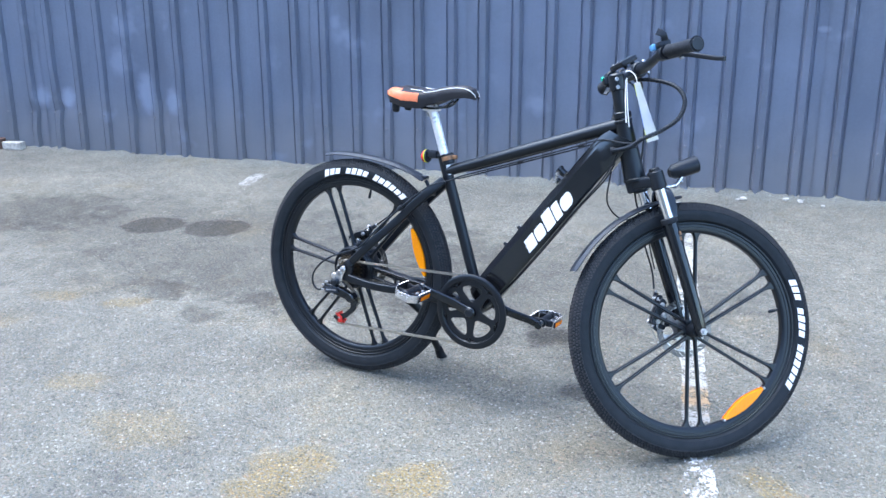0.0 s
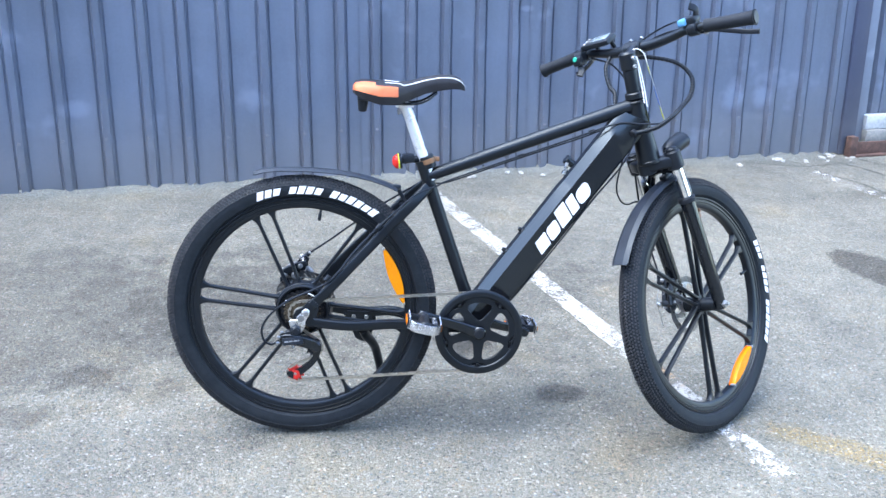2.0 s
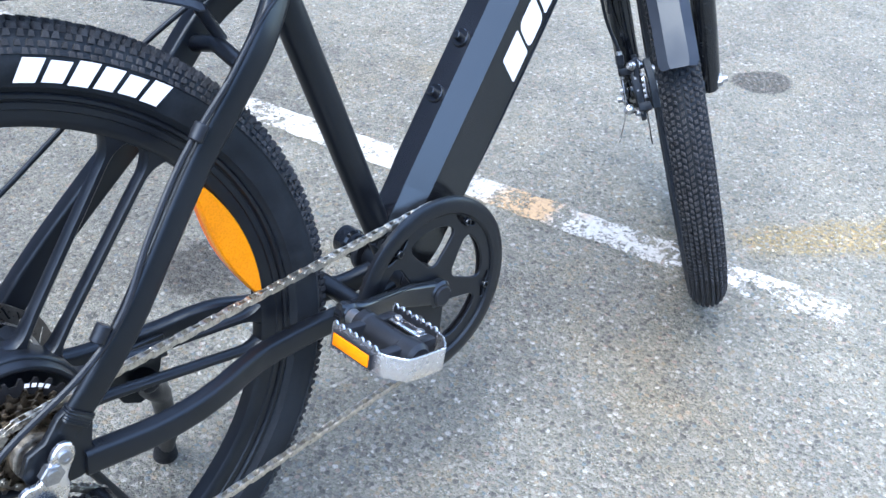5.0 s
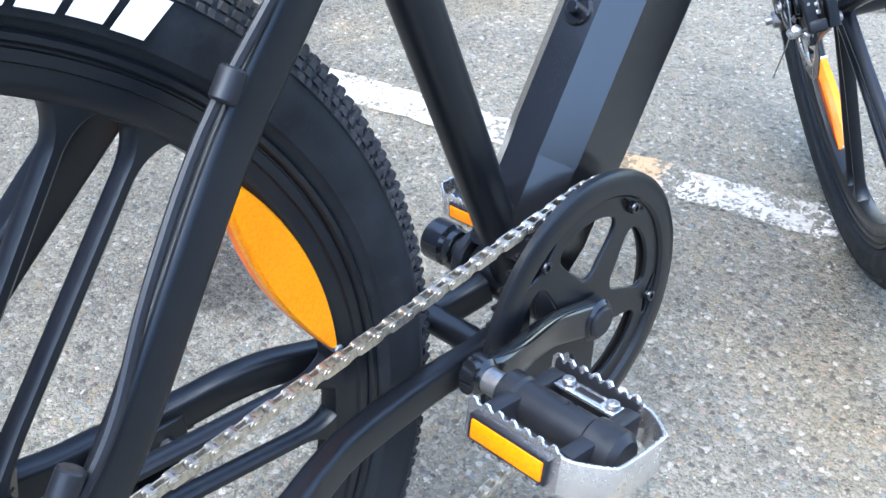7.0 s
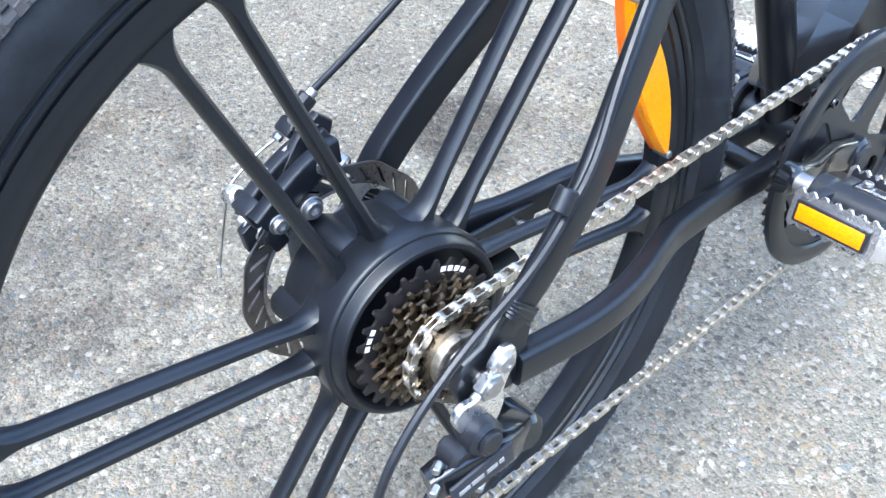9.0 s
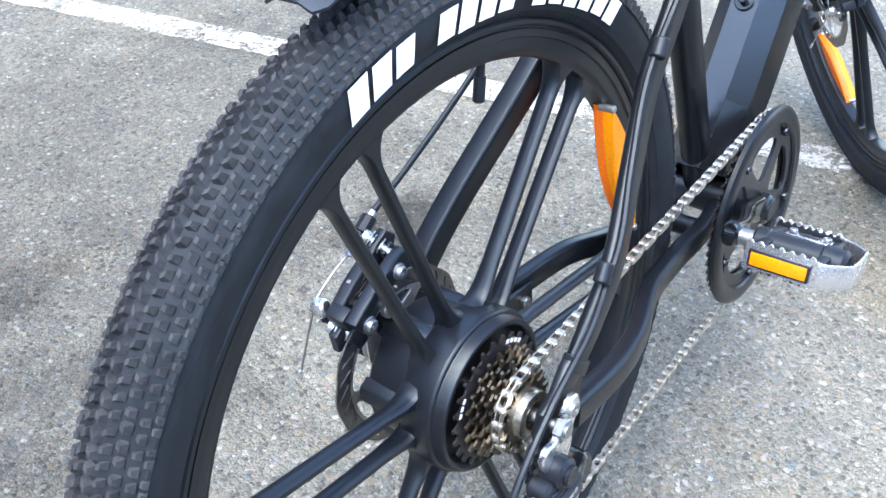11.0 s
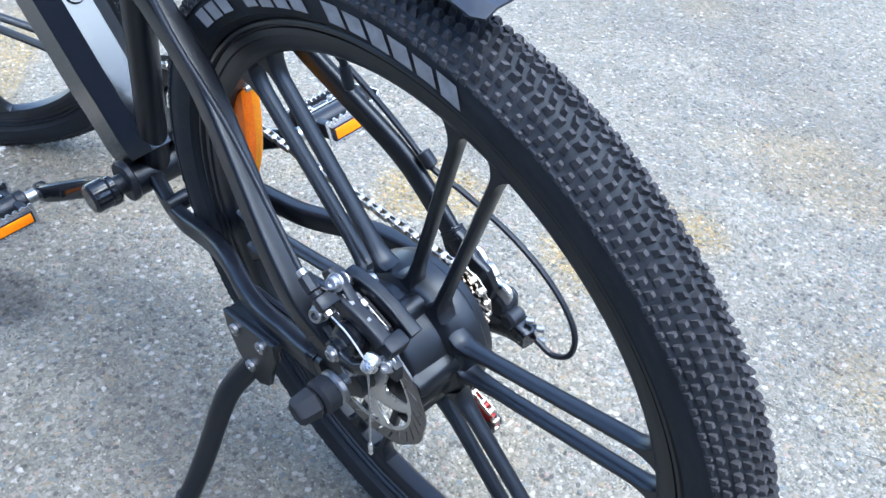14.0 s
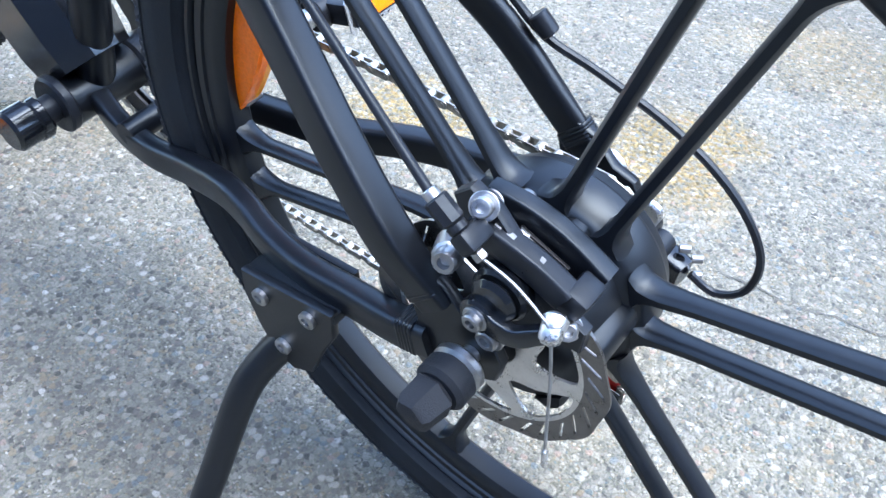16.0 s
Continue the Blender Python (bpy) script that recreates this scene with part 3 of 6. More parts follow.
bolt_head(screw_bm, (0, 0, 0), (0, -1, 0), 0.0075, 0.006)
screw_me = bpy.data.meshes.new("screw")
screw_bm.to_mesh(screw_me)
screw_bm.free()
screw_me.materials.append(fence_blue)
for i in range(SHEETS):
    p0, p1 = FENCE_A + along * SEAMS[i], FENCE_A + along * SEAMS[i + 1]
    lap = face * (0.004 if i % 2 else 0.0)
    dents = [(rnd.uniform(0, 0.9), rnd.uniform(0.2, 1.4), rnd.uniform(0.06, 0.14), rnd.uniform(-0.004, 0.012)) for _ in range(4)]
    dents += {3: [(0.87, 0.245, 0.055, 0.024)], 4: [(0.12, 0.255, 0.055, 0.022), (0.74, 0.25, 0.065, 0.026), (0.90, 0.30, 0.05, 0.016)], 6: [(0.50, 0.37, 0.06, 0.012)], 8: [(0.85, 0.85, 0.05, 0.016)], 10: [(0.25, 0.27, 0.06, 0.022), (0.40, 0.27, 0.055, 0.020)]}.get(i, [])
    sheet("sheet", p0 + lap, p1 + lap + along * 0.01, 5, fence, 0.046, 0.020, 0.012 + rnd.uniform(0, 0.01), FENCE_TOP, rnd, dents)
    for k in range(5):
        for z in (0.25, 1.22, 2.1):
            s = new("screw", screw_me)
            s.parent = fence
            at = p0 + along * ((SEAMS[i + 1] - SEAMS[i]) * (k + 0.5) / 5) + face * 0.0195 + lap
            at = at - face * FENCE_LEAN * z
            s.matrix_basis = Matrix.Translation((at.x, at.y, z + rnd.uniform(-0.008, 0.008))) @ pose(0, 0, 0, 0, 0, math.degrees(math.atan2(along.y, along.x)))
bm = BM()
rod(bm, FENCE_A - face * 0.21 + Vector((0, 0, 2.55)), FENCE_B - face * 0.21 + Vector((0, 0, 2.55)), 0.03, 8)
part("top_rail", bm, post_dark, fence)
bm = BM()
block(bm, FENCE_B + along * 0.05 - face * 0.108 + Vector((0, 0, 1.37)), (0.10, 0.10, 2.74), 0.006, pose(0, 0, 0, 0, 0, math.degrees(math.atan2(along.y, along.x))) @ pose(0, 0, 0, -3.3, 0, 0))
part("post", bm, post_dark, fence, "dark blue square steel post")

GATE_A, GATE_B = Vector((3.11, 3.10, 0)), Vector((9.0, 4.47, 0))
gate = thing("gate", "sliding blue-grey profiled steel gate with a flaking white bottom rail", "gate", kind="structure")
gd = (GATE_B - GATE_A).normalized()
gf = Vector((gd.y, -gd.x, 0))
turn = math.degrees(math.atan2(gd.y, gd.x))
for i in range(4):
    L = (GATE_B - GATE_A).length / 4
    sheet("sheet", GATE_A + gd * L * i, GATE_A + gd * (L * (i + 1) + 0.01), 9, gate, 0.075, 0.022, 0.205, FENCE_TOP - 0.05, rnd, [(0.35, 0.9, 0.12, 0.012)])
mid = (GATE_A + GATE_B) / 2
bm = BM()
block(bm, mid + gf * 0.03 + Vector((0, 0, 0.185)), ((GATE_B - GATE_A).length, 0.05, 0.085), 0.004, pose(0, 0, 0, 0, 0, turn))
part("upper_rail", bm, rail_white, gate, "flaking white steel rail")
bm = BM()
block(bm, mid + gf * 0.045 + Vector((0, 0, 0.100)), ((GATE_B - GATE_A).length, 0.06, 0.080), 0.004, pose(0, 0, 0, 0, 0, turn))
part("lower_rail", bm, rail_grey, gate, "weathered grey steel rail with rust")
bm = BM()
block(bm, GATE_A - gd * 0.02 - gf * 0.068 + Vector((0, 0, 1.37)), (0.07, 0.05, 2.6), 0.004, pose(0, 0, 0, 0, 0, turn) @ pose(0, 0, 0, -3.3, 0, 0))
part("end_post", bm, fence_blue, gate)
stop = thing("gate_stop", "rusty brown steel angle stop at the gate corner", "steel angle", pose(*(GATE_A + gd * 0.02 + gf * 0.11), 0, 0, turn))
bm = BM()
block(bm, (0.05, 0, 0.042), (0.36, 0.012, 0.084), 0.003)
block(bm, (0.05, -0.02, 0.006), (0.36, 0.04, 0.012), 0.002)
block(bm, (-0.15, 0.0, 0.060), (0.05, 0.05, 0.12), 0.004)
part("angle", bm, rust, stop)
rub = random.Random(11)
for _ in range(26):
    t = rub.uniform(0.0, 1.0) ** 2
    q = FENCE_B + along * (-2.6 * t + 0.1) + face * rub.uniform(0.02, 0.16)
    bm = BM()
    bmesh.ops.create_icosphere(bm, subdivisions=1, radius=1.0)
    for v in bm.verts:
        v.co *= rub.uniform(0.75, 1.2)
    s = rub.uniform(0.005, 0.019)
    spun(bm, Matrix.Diagonal((s * rub.uniform(1, 1.8), s, s * 0.6, 1)))
    ob = part("rubble", bm, crumb, None, smooth=20)
    ob.matrix_basis = pose(q.x, q.y, s * 0.35, 0, 0, rub.uniform(0, 360))
    tagged(ob, "pale lump of broken mortar at the foot of the fence", "rubble", group="rubble along the fence")

for u, w, h, mat, nm, lb, cat in ((3.508, 0.150, 0.048, crumb, "concrete_lump", "pale broken concrete lump at the foot of the fence", "concrete"), (3.380, 0.095, 0.066, rust, "brick_piece", "reddish brown piece of brick at the foot of the fence", "brick")):
    bm = BM()
    block(bm, (0, 0, h / 2), (w, 0.055, h), 0.006)
    for v in bm.verts:
        v.co += Vector((rub.uniform(-0.004, 0.004), rub.uniform(-0.004, 0.004), rub.uniform(-0.004, 0.004) if v.co.z > 0.01 else 0))
    ob = part(nm, bm, mat, None, smooth=20)
    q = FENCE_A + along * u + face * 0.062
    ob.matrix_basis = pose(q.x, q.y, 0, 0, 0, math.degrees(math.atan2(along.y, along.x)) + rub.uniform(-4, 4))
    tagged(ob, lb, cat)

# plain walls added out of view: they close the yard and darken side reflections
unseen_wall = surface("plaster of the added unseen walls", (0.17, 0.165, 0.155), 0.9, var=0.2, scale=2.0, bump=0.3, bscale=60)
for nm, centre, size in (("unseen_wall_south", (-1.0, -8.5, 2.25), (24.0, 0.3, 4.5)), ("unseen_wall_west", (-13.15, -3.6, 2.25), (0.3, 9.5, 4.5))):
    bm = BM()
    block(bm, centre, size, 0.01)
    tagged(part(nm, bm, unseen_wall, None), "plain plaster wall added out of view to darken reflections", "wall", kind="structure")

# ---- the bicycle: x forwards from the rear axle, y to its left, z up; it leans on its stand ----
R, AXZ = 0.350, 0.350
BIKE_M = pose(0, 0, 0, -6.468, 0, 0)
bike = thing("bicycle", "matte black electric city bicycle with cast wheels, leaning on its kickstand", "bicycle", BIKE_M)
REAR = Vector((0, 0, AXZ))
BB = Vector((0.455, 0, 0.298))
STEER, BAR_TURN = 41.5, 43.0
AXIS_AT = Vector((0.910, 0, 0.700))
TILT = math.degrees(math.atan2(0.36, 0.933))
FORK = Matrix.Translation(AXIS_AT) @ pose(0, 0, 0, 0, -22.0, 0) @ pose(0, 0, 0, 0, 0, STEER) @ pose(0, 0.012, 0)
BARS = Matrix.Translation(AXIS_AT) @ pose(0, 0, 0, 0, -TILT, 0) @ pose(0, 0, 0, 0, 0, BAR_TURN)
FAXLE = Vector((0.037, 0, -0.400))
LOCAL = Matrix.Identity(4)


def letters_on_tyre(wheel, m, material, a0, a1, r0, r1, y, words, slant):
    """White blocks that stand for the moulded words, from angle a0 to a1 in degrees."""
    n = sum(words) + 0.9 * (len(words) - 1)
    step = (a1 - a0) / n
    at = 0.0
    for wi, w in enumerate(words):
        for i in range(w):
            s, e = a0 + step * (at + 0.06), a0 + step * (at + 0.86)
            drop = (r1 - r0) * (0.0, 0.10, 0.04)[(i * 2 + wi) % 3]
            bm = BM()
            bands = [(s, e, r0 + drop * 0.5, r1 - drop)]
            for u0, u1, q0, q1 in bands:
                quad = []
                for u, q in ((u0, q0), ((u0 + u1) / 2, q0), (u1, q0), (u1, q1), ((u0 + u1) / 2, q1), (u0, q1)):
                    lean = slant * (q - r0) / (r1 - r0) * step
                    a = radians(u + lean)
                    rel = (q - 0.314) / 0.02
                    quad.append(bm.verts.new((q * math.cos(a), y * (1 - 0.045 * rel * rel), q * math.sin(a))))
                bm.faces.new(quad)
            part("mark", spun(bm, m), material, wheel, recalc=False, smooth=0)
            at += 1
        at += 0.9


def spoke_mesh(name, side, r_in, gap_hub):
    """Half of a spoke pair, its length along x: flared in arcs where it meets the rim and the hub."""
    bm = BM()
    r_out, half, gap_rim = 0.2685, 0.0045, 0.0206
    us = [r_in + 0.022 * i / 5 for i in range(6)] + [0.10, 0.14, 0.18, 0.215] + [r_out - 0.032 + 0.032 * i / 8 for i in range(9)]
    rings = []
    for u in us:
        f = (u - r_in) / (r_out - r_in)
        mid = gap_hub + (gap_rim - gap_hub) * f

        def flare(length, reach, from_end):
            x = (length - from_end) / length
            return 0.0 if x <= 0 else reach * (1 - math.sqrt(max(0.0, 1 - min(1.0, x) ** 2)))

        inner = half + flare(0.026, mid - half, r_out - u) + flare(0.016, 0.007, u - r_in)
        outer = half + flare(0.030, 0.024, r_out - u) + flare(0.020, 0.010, u - r_in)
        h = 0.0068 + 0.0030 * max(0.0, 1 - (u - r_in) / 0.04) + 0.0020 * max(0.0, (u - 0.24) / 0.028)
        c = 0.0030
        lo, hi = mid - min(inner, mid - 0.0003), mid + outer
        ring = [(lo, -h + c), (lo + c * 0.8, -h), (hi - c * 0.8, -h), (hi, -h + c), (hi, h - c), (hi - c * 0.8, h), (lo + c * 0.8, h), (lo, h - c)]
        rings.append([bm.verts.new((u, y, side * v)) for v, y in ring])
    ring_faces(bm, rings)
    bmesh.ops.recalc_face_normals(bm, faces=bm.faces[:])
    me = bpy.data.meshes.new(name)
    bm.to_mesh(me)
    bm.free()
    me.materials.append(rim_black)
    me.shade_smooth()
    me.set_sharp_from_angle(angle=radians(50))
    return me


REAR_SPOKES = [spoke_mesh("spoke", s, 0.062, 0.0160) for s in (1, -1)]
FRONT_SPOKES = [spoke_mesh("spoke", s, 0.014, 0.0095) for s in (1, -1)]


def tyre_knobs(bm, rows, seed):
    """The tread: rows of chevron, middle and shoulder knobs on the tyre's crown."""
    rnd = random.Random(seed)

    def knob(a, y, la, ly, h, skew, r_base, tilt):
        la, ly, skew = la * rnd.uniform(0.74, 0.94), ly * rnd.uniform(0.84, 0.96), skew + rnd.uniform(-0.25, 0.25)
        base, top, jolt = [], [], rnd.uniform(0.82, 1.05)
        for sa, sy in ((-1, -1), (1, -1), (1, 1), (-1, 1)):
            for lst, grow, rr in ((base, 1.0, r_base - 0.0015), (top, 0.60, r_base + h * jolt)):
                yy = y + sy * ly * grow
                aa = a + (sa * la * grow + skew * sy * ly) / R
                r2 = rr - tilt * abs(yy) if tilt else rr
                q = Vector((r2 * math.cos(aa), yy, r2 * math.sin(aa)))
                if lst is top and tilt:
                    q.y += math.copysign(h * 0.5, y)
                lst.append(bm.verts.new(q))
        bm.faces.new(top)
        for i in range(4):
            j = (i + 1) % 4
            bm.faces.new((base[i], base[j], top[j], top[i]))

    for i in range(rows):
        a = 2 * math.pi * i / rows
        half = math.pi / rows
        for s in (-1, 1):
            knob(a + s * half * 0.25, s * 0.0038, 0.0034, 0.0030, 0.0036, s * 0.5, 0.3452, 0)
            knob(a + half, s * 0.0105, 0.0033, 0.0028, 0.0038, -s * 0.35, 0.3430, 0)
            knob(a + half * (0.2 if i % 2 else 0), s * 0.0168, 0.0036, 0.0029, 0.0034, s * 0.2, 0.3390, 0)
            knob(a + half, s * 0.0222, 0.0034, 0.0024, 0.0029, 0.0, 0.3330, 0)
            knob(a + half * (0.5 if i % 2 else 0.0), s * 0.0258, 0.0030 if i % 2 else 0.0036, 0.0019, 0.0026, 0.0, 0.3275, 0)


def make_wheel(name, m, pair_at, refl, words, label, words_left, spokes):
    """A cast six-pair wheel with its tyre, about the origin; m places it."""
    bm = BM()
    prof = [(0.2955, -0.0150), (0.2925, -0.0178), (0.2897, -0.0178), (0.2884, -0.0162), (0.2877, -0.0138), (0.2866, -0.0138), (0.2858, -0.0152), (0.2804, -0.0150), (0.2794, -0.0130), (0.2724, -0.0125), (0.2680, -0.0112), (0.2645, -0.0080), (0.2635, 0.0)]
    prof = prof + [(r, -y) for r, y in reversed(prof[:-1])]
    lathe(bm, prof, 128)
    wheel = part(name, spun(bm, m), rim_black, bike, label)
    bm = BM()
    prof = [(0.2930, -0.0145), (0.2965, -0.0190), (0.2990, -0.0212), (0.3000, -0.0230), (0.3015, -0.0234), (0.3026, -0.0236), (0.3120, -0.0268), (0.3200, -0.0270), (0.3252, -0.0262), (0.3262, -0.0272), (0.3276, -0.0266), (0.3284, -0.0250), (0.3350, -0.0205), (0.3400, -0.0145), (0.3435, -0.0075), (0.3448, 0.0)]
    prof = prof + [(r, -y) for r, y in reversed(prof[:-1])]
    lathe(bm, prof, 160)
    part("tyre", spun(bm, m), rubber, wheel)
    bm = BM()
    tyre_knobs(bm, 232, 3)
    tread = part("tread", spun(bm, m), rubber_tread, wheel, "knobbly scuffed tread")
    tread["kind"] = "stuff"
    letters_on_tyre(wheel, m, white_print, *words, 0.3040, 0.3245, -0.0282, (3, 4, 6), 0.35)
    letters_on_tyre(wheel, m, grey_print, *words_left, 0.3065, 0.3215, 0.0280, (3, 4, 6), -0.35)
    for k in range(6):
        for me in spokes:
            ob = new("spoke", me)
            ob.parent = wheel
            ob.matrix_basis = m @ pose(0, 0, 0, 0, -(pair_at + 60 * k), 0)
    # valve
    va = radians(refl[2])
    d = Vector((math.cos(va), 0, math.sin(va)))
    bm = BM()
    rod(bm, d * 0.266, d * 0.252, 0.0032, 10)
    rod(bm, d * 0.2535, d * 0.234, 0.0046, 12, chamfer=0.001)
    part("valve", spun(bm, m), plastic, wheel)
    # spoke reflector: a lens shape set along the rim
    a0, a1 = radians(refl[0]), radians(refl[1])
    # the back half takes the orange that passing light gives the amber
    for face_y, back_y, mat, lb in ((-0.0175, -0.0085, amber, "amber spoke reflector"), (0.0015, -0.0085, orange, "back of the amber spoke reflector, coloured orange as lit through")):
        bm = BM()
        k = 18
        rings = []
        for i in range(k + 1):
            f = i / k
            a = a0 + (a1 - a0) * f
            bulge = math.sin(math.pi * f) ** 0.8
            ro, ri = 0.2640 + 0.0035 * bulge, 0.2625 - 0.0255 * bulge
            edge_y = face_y - math.copysign(0.0025, face_y)
            row = []
            for rr, y in ((ro, edge_y), (ro - 0.0015, face_y), (ri + 0.0015, face_y), (ri, edge_y), (ri, back_y), (ro, back_y)):
                row.append(bm.verts.new((rr * math.cos(a), y, rr * math.sin(a))))
            rings.append(row)
        ring_faces(bm, rings)
        part("reflector", spun(bm, m), mat, wheel, lb, smooth=30)
    for a in (a0 + 0.010, a1 - 0.010):
        q = Vector((0.2632 * math.cos(a), -0.0155, 0.2632 * math.sin(a)))
        bm = BM()
        rod(bm, q + Vector((0, -0.0040, 0)), q + Vector((0, 0.0120, 0)), 0.0035, 10, chamfer=0.001)
        part("reflector_clip", spun(bm, m), bolt_steel, wheel)
    return wheel


def polar(pts, turn=0.0):
    """Points of (degrees, radius) as x, z."""
    return [(r * math.cos(radians(a + turn)), r * math.sin(radians(a + turn))) for a, r in pts]


def closed_curve(pts, per=5):
    """A smooth closed loop through x, z points."""
    n = len(pts)
    p = [Vector((*q, 0)) for q in pts]
    out = []
    for i in range(n):
        a, b, c, e = p[i - 1], p[i], p[(i + 1) % n], p[(i + 2) % n]
        for k in range(per):
            t = k / per
            q = 0.5 * (2 * b + (c - a) * t + (2 * a - 5 * b + 4 * c - e) * t * t + (3 * b - a - 3 * c + e) * t**3)
            out.append((q.x, q.y))
    return out


def cut_sheet(loops, y0, y1, edge):
    """A flat sheet in the xz plane with holes, from y0 to y1, its edges rounded."""
    cu = bpy.data.curves.new("outline", "CURVE")
    cu.dimensions, cu.fill_mode = "2D", "BOTH"
    for loop in loops:
        sp = cu.splines.new("POLY")
        sp.points.add(len(loop) - 1)
        for q, (x, z) in zip(sp.points, loop):
            q.co = (x, z, 0, 1)
        sp.use_cyclic_u = True
    cu.extrude, cu.bevel_depth, cu.bevel_resolution = abs(y1 - y0) / 2 - edge, edge, 0
    ob = bpy.data.objects.new("outline", cu)
    me = bpy.data.meshes.new_from_object(ob)
    bm = BM()
    bm.from_mesh(me)
    bpy.data.objects.remove(ob)
    bpy.data.curves.remove(cu)
    bpy.data.meshes.remove(me)
    for v in bm.verts:
        v.co = Vector((v.co.x, (y0 + y1) / 2 - v.co.z, v.co.y))
    bmesh.ops.remove_doubles(bm, verts=bm.verts[:], dist=0.00002)
    return bm


def make_rotor(m, y, parent):
    """A slotted disc brake rotor about the y axis: wavy rim, slanted slots, six curved arms."""
    loops = [polar([(a * 2.0, 0.0797 + 0.0009 * math.cos(radians(a * 2.0 * 12))) for a in range(180)])]
    for k in range(30):
        r0, r1 = (0.0655, 0.0760) if k % 2 else (0.0670, 0.0770)
        loops.append(polar([(-1.5, r0), (1.2, r0 - 0.0004), (10.5, r1 - 0.0006), (11.0, r1), (8.6, r1)], 12 * k))
    loops.append(polar([(a * 4, 0.0642) for a in range(90)]))
    bm = cut_sheet(loops, y - 0.001, y + 0.001, 0.0001)
    rotor = part("brake_rotor", spun(bm, m), rotor_steel, parent, "slotted steel brake disc", smooth=20)
    loops = [polar([(a * 4, 0.0642) for a in range(90)])]
    for k in range(6):
        win = [(24, 0.0605), (8, 0.0612), (-8, 0.0612), (-22, 0.0600), (-23, 0.0530), (-16, 0.0420), (-8, 0.0340), (4, 0.0335), (12, 0.0400), (20, 0.0500)]
        loops.append(closed_curve(polar([(a - (r - 0.03) * 900, r) for a, r in win], 60 * k), 3))
    loops.append(polar([(a * 15, 0.0200) for a in range(24)]))
    bm = cut_sheet(loops, y - 0.0009, y + 0.0009, 0.0001)
    part("carrier", spun(bm, m), carrier_steel, rotor, "bright steel arms of the disc", smooth=20)
    return rotor


REAR_M = Matrix.Translation(REAR)
rear_wheel = make_wheel("rear_wheel", REAR_M, 111, (1.5, 37.5, 79), (111, 53), "satin black cast alloy wheel", (51.5, 110), REAR_SPOKES)
FRONT_M = FORK @ Matrix.Translation(FAXLE)
front_wheel = make_wheel("front_wheel", FRONT_M, 74, (-88, -55, -6), (9, -48), "satin black cast alloy wheel", (-48, 9), FRONT_SPOKES)

# rear hub motor with its lugs, and the freewheel
bm = BM()
lathe(bm, [(0.012, 0.0530), (0.046, 0.0520), (0.0560, 0.0490), (0.0590, 0.0450), (0.0600, 0.0120), (0.0650, 0.0085), (0.0690, 0.0040), (0.0700, -0.0205), (0.0694, -0.0228), (0.0678, -0.0240), (0.0668, -0.0240), (0.0663, -0.0252), (0.0656, -0.0315), (0.0646, -0.0332), (0.0626, -0.0338), (0.0606, -0.0330), (0.0582, -0.0290), (0.0572, -0.0180), (0.012, -0.0160)], 96, REAR)
hub = part("hub_motor", bm, rim_black, rear_wheel, "black drum hub motor")
for k in range(6):  # screw bosses along the drum, one behind each spoke pair
    a = 111 + 60 * k
    mm = Matrix.Translation(REAR) @ pose(0, 0, 0, 0, -a, 0)
    bm = BM()
    rings = []
    for yy, g in ((0.005, 0.9), (0.012, 1.0), (0.046, 1.0), (0.0505, 0.85)):
        rings.append([bm.verts.new(mm @ Vector((0.0570 + x * g, yy, z * g))) for x, z in ((0.0, -0.0130), (0.0030, -0.0100), (0.0072, -0.0075), (0.0092, -0.0040), (0.0095, 0.0040), (0.0072, 0.0075), (0.0030, 0.0100), (0.0, 0.0130))])
    ring_faces(bm, rings)
    part("lug", bm, rim_black, hub)
make_rotor(REAR_M, 0.0620, rear_wheel)


def cog(bm, teeth, y, thick, at, hole, r=None):
    """A sprocket: teeth round an annulus."""
    r = r or teeth * 0.0127 / (2 * math.pi)
    outs, ins = [], []
    for i in range(teeth):
        a = 2 * math.pi * i / teeth
        st = 2 * math.pi / teeth
        for f, rr in ((0.0, -0.0025), (0.20, -0.0020), (0.38, 0.0036), (0.58, 0.0036), (0.76, -0.0020)):
            outs.append((r + rr, a + f * st))
            ins.append((hole, a + f * st))
    k = len(outs)
    vs = [[bm.verts.new(Vector(at) + Vector((q * math.cos(a), yy, q * math.sin(a)))) for q, a in lst] for lst, yy in ((outs, y - thick / 2), (outs, y + thick / 2), (ins, y + thick / 2), (ins, y - thick / 2))]
    for a, b in ((0, 1), (1, 2), (2, 3), (3, 0)):
        for i in range(k):
            j = (i + 1) % k
            bm.faces.new((vs[a][i], vs[a][j], vs[b][j], vs[b][i]))


CHAIN_Y = -0.0600
for teeth, y, mt in ((26, -0.0360, cog_black), (22, -0.0412, cog_bronze), (21, -0.0460, cog_bronze), (19, -0.0508, cog_bronze), (18, -0.0555, cog_bronze), (16, -0.0600, cog_bronze), (14, -0.0646, cog_bronze)):
    bm = BM()
    cog(bm, teeth, y, 0.0021, REAR, 0.019 if teeth > 14 else 0.017)
    sprocket = part("sprocket", bm, mt, rear_wheel, smooth=20)
    if mt is cog_black:  # printed marks, as plain bars
        for a0 in (46, 53, 60, 67, 143, 150, 157):
            bm = BM()
            bm.faces.new([bm.verts.new(REAR + Vector((q * math.cos(radians(g)), y - 0.0014, q * math.sin(radians(g))))) for q, g in ((0.0474, a0), (0.0474, a0 + 5), (0.0512, a0 + 5), (0.0512, a0))])
            part("decal", bm, white_print, sprocket, smooth=0)
bm = BM()
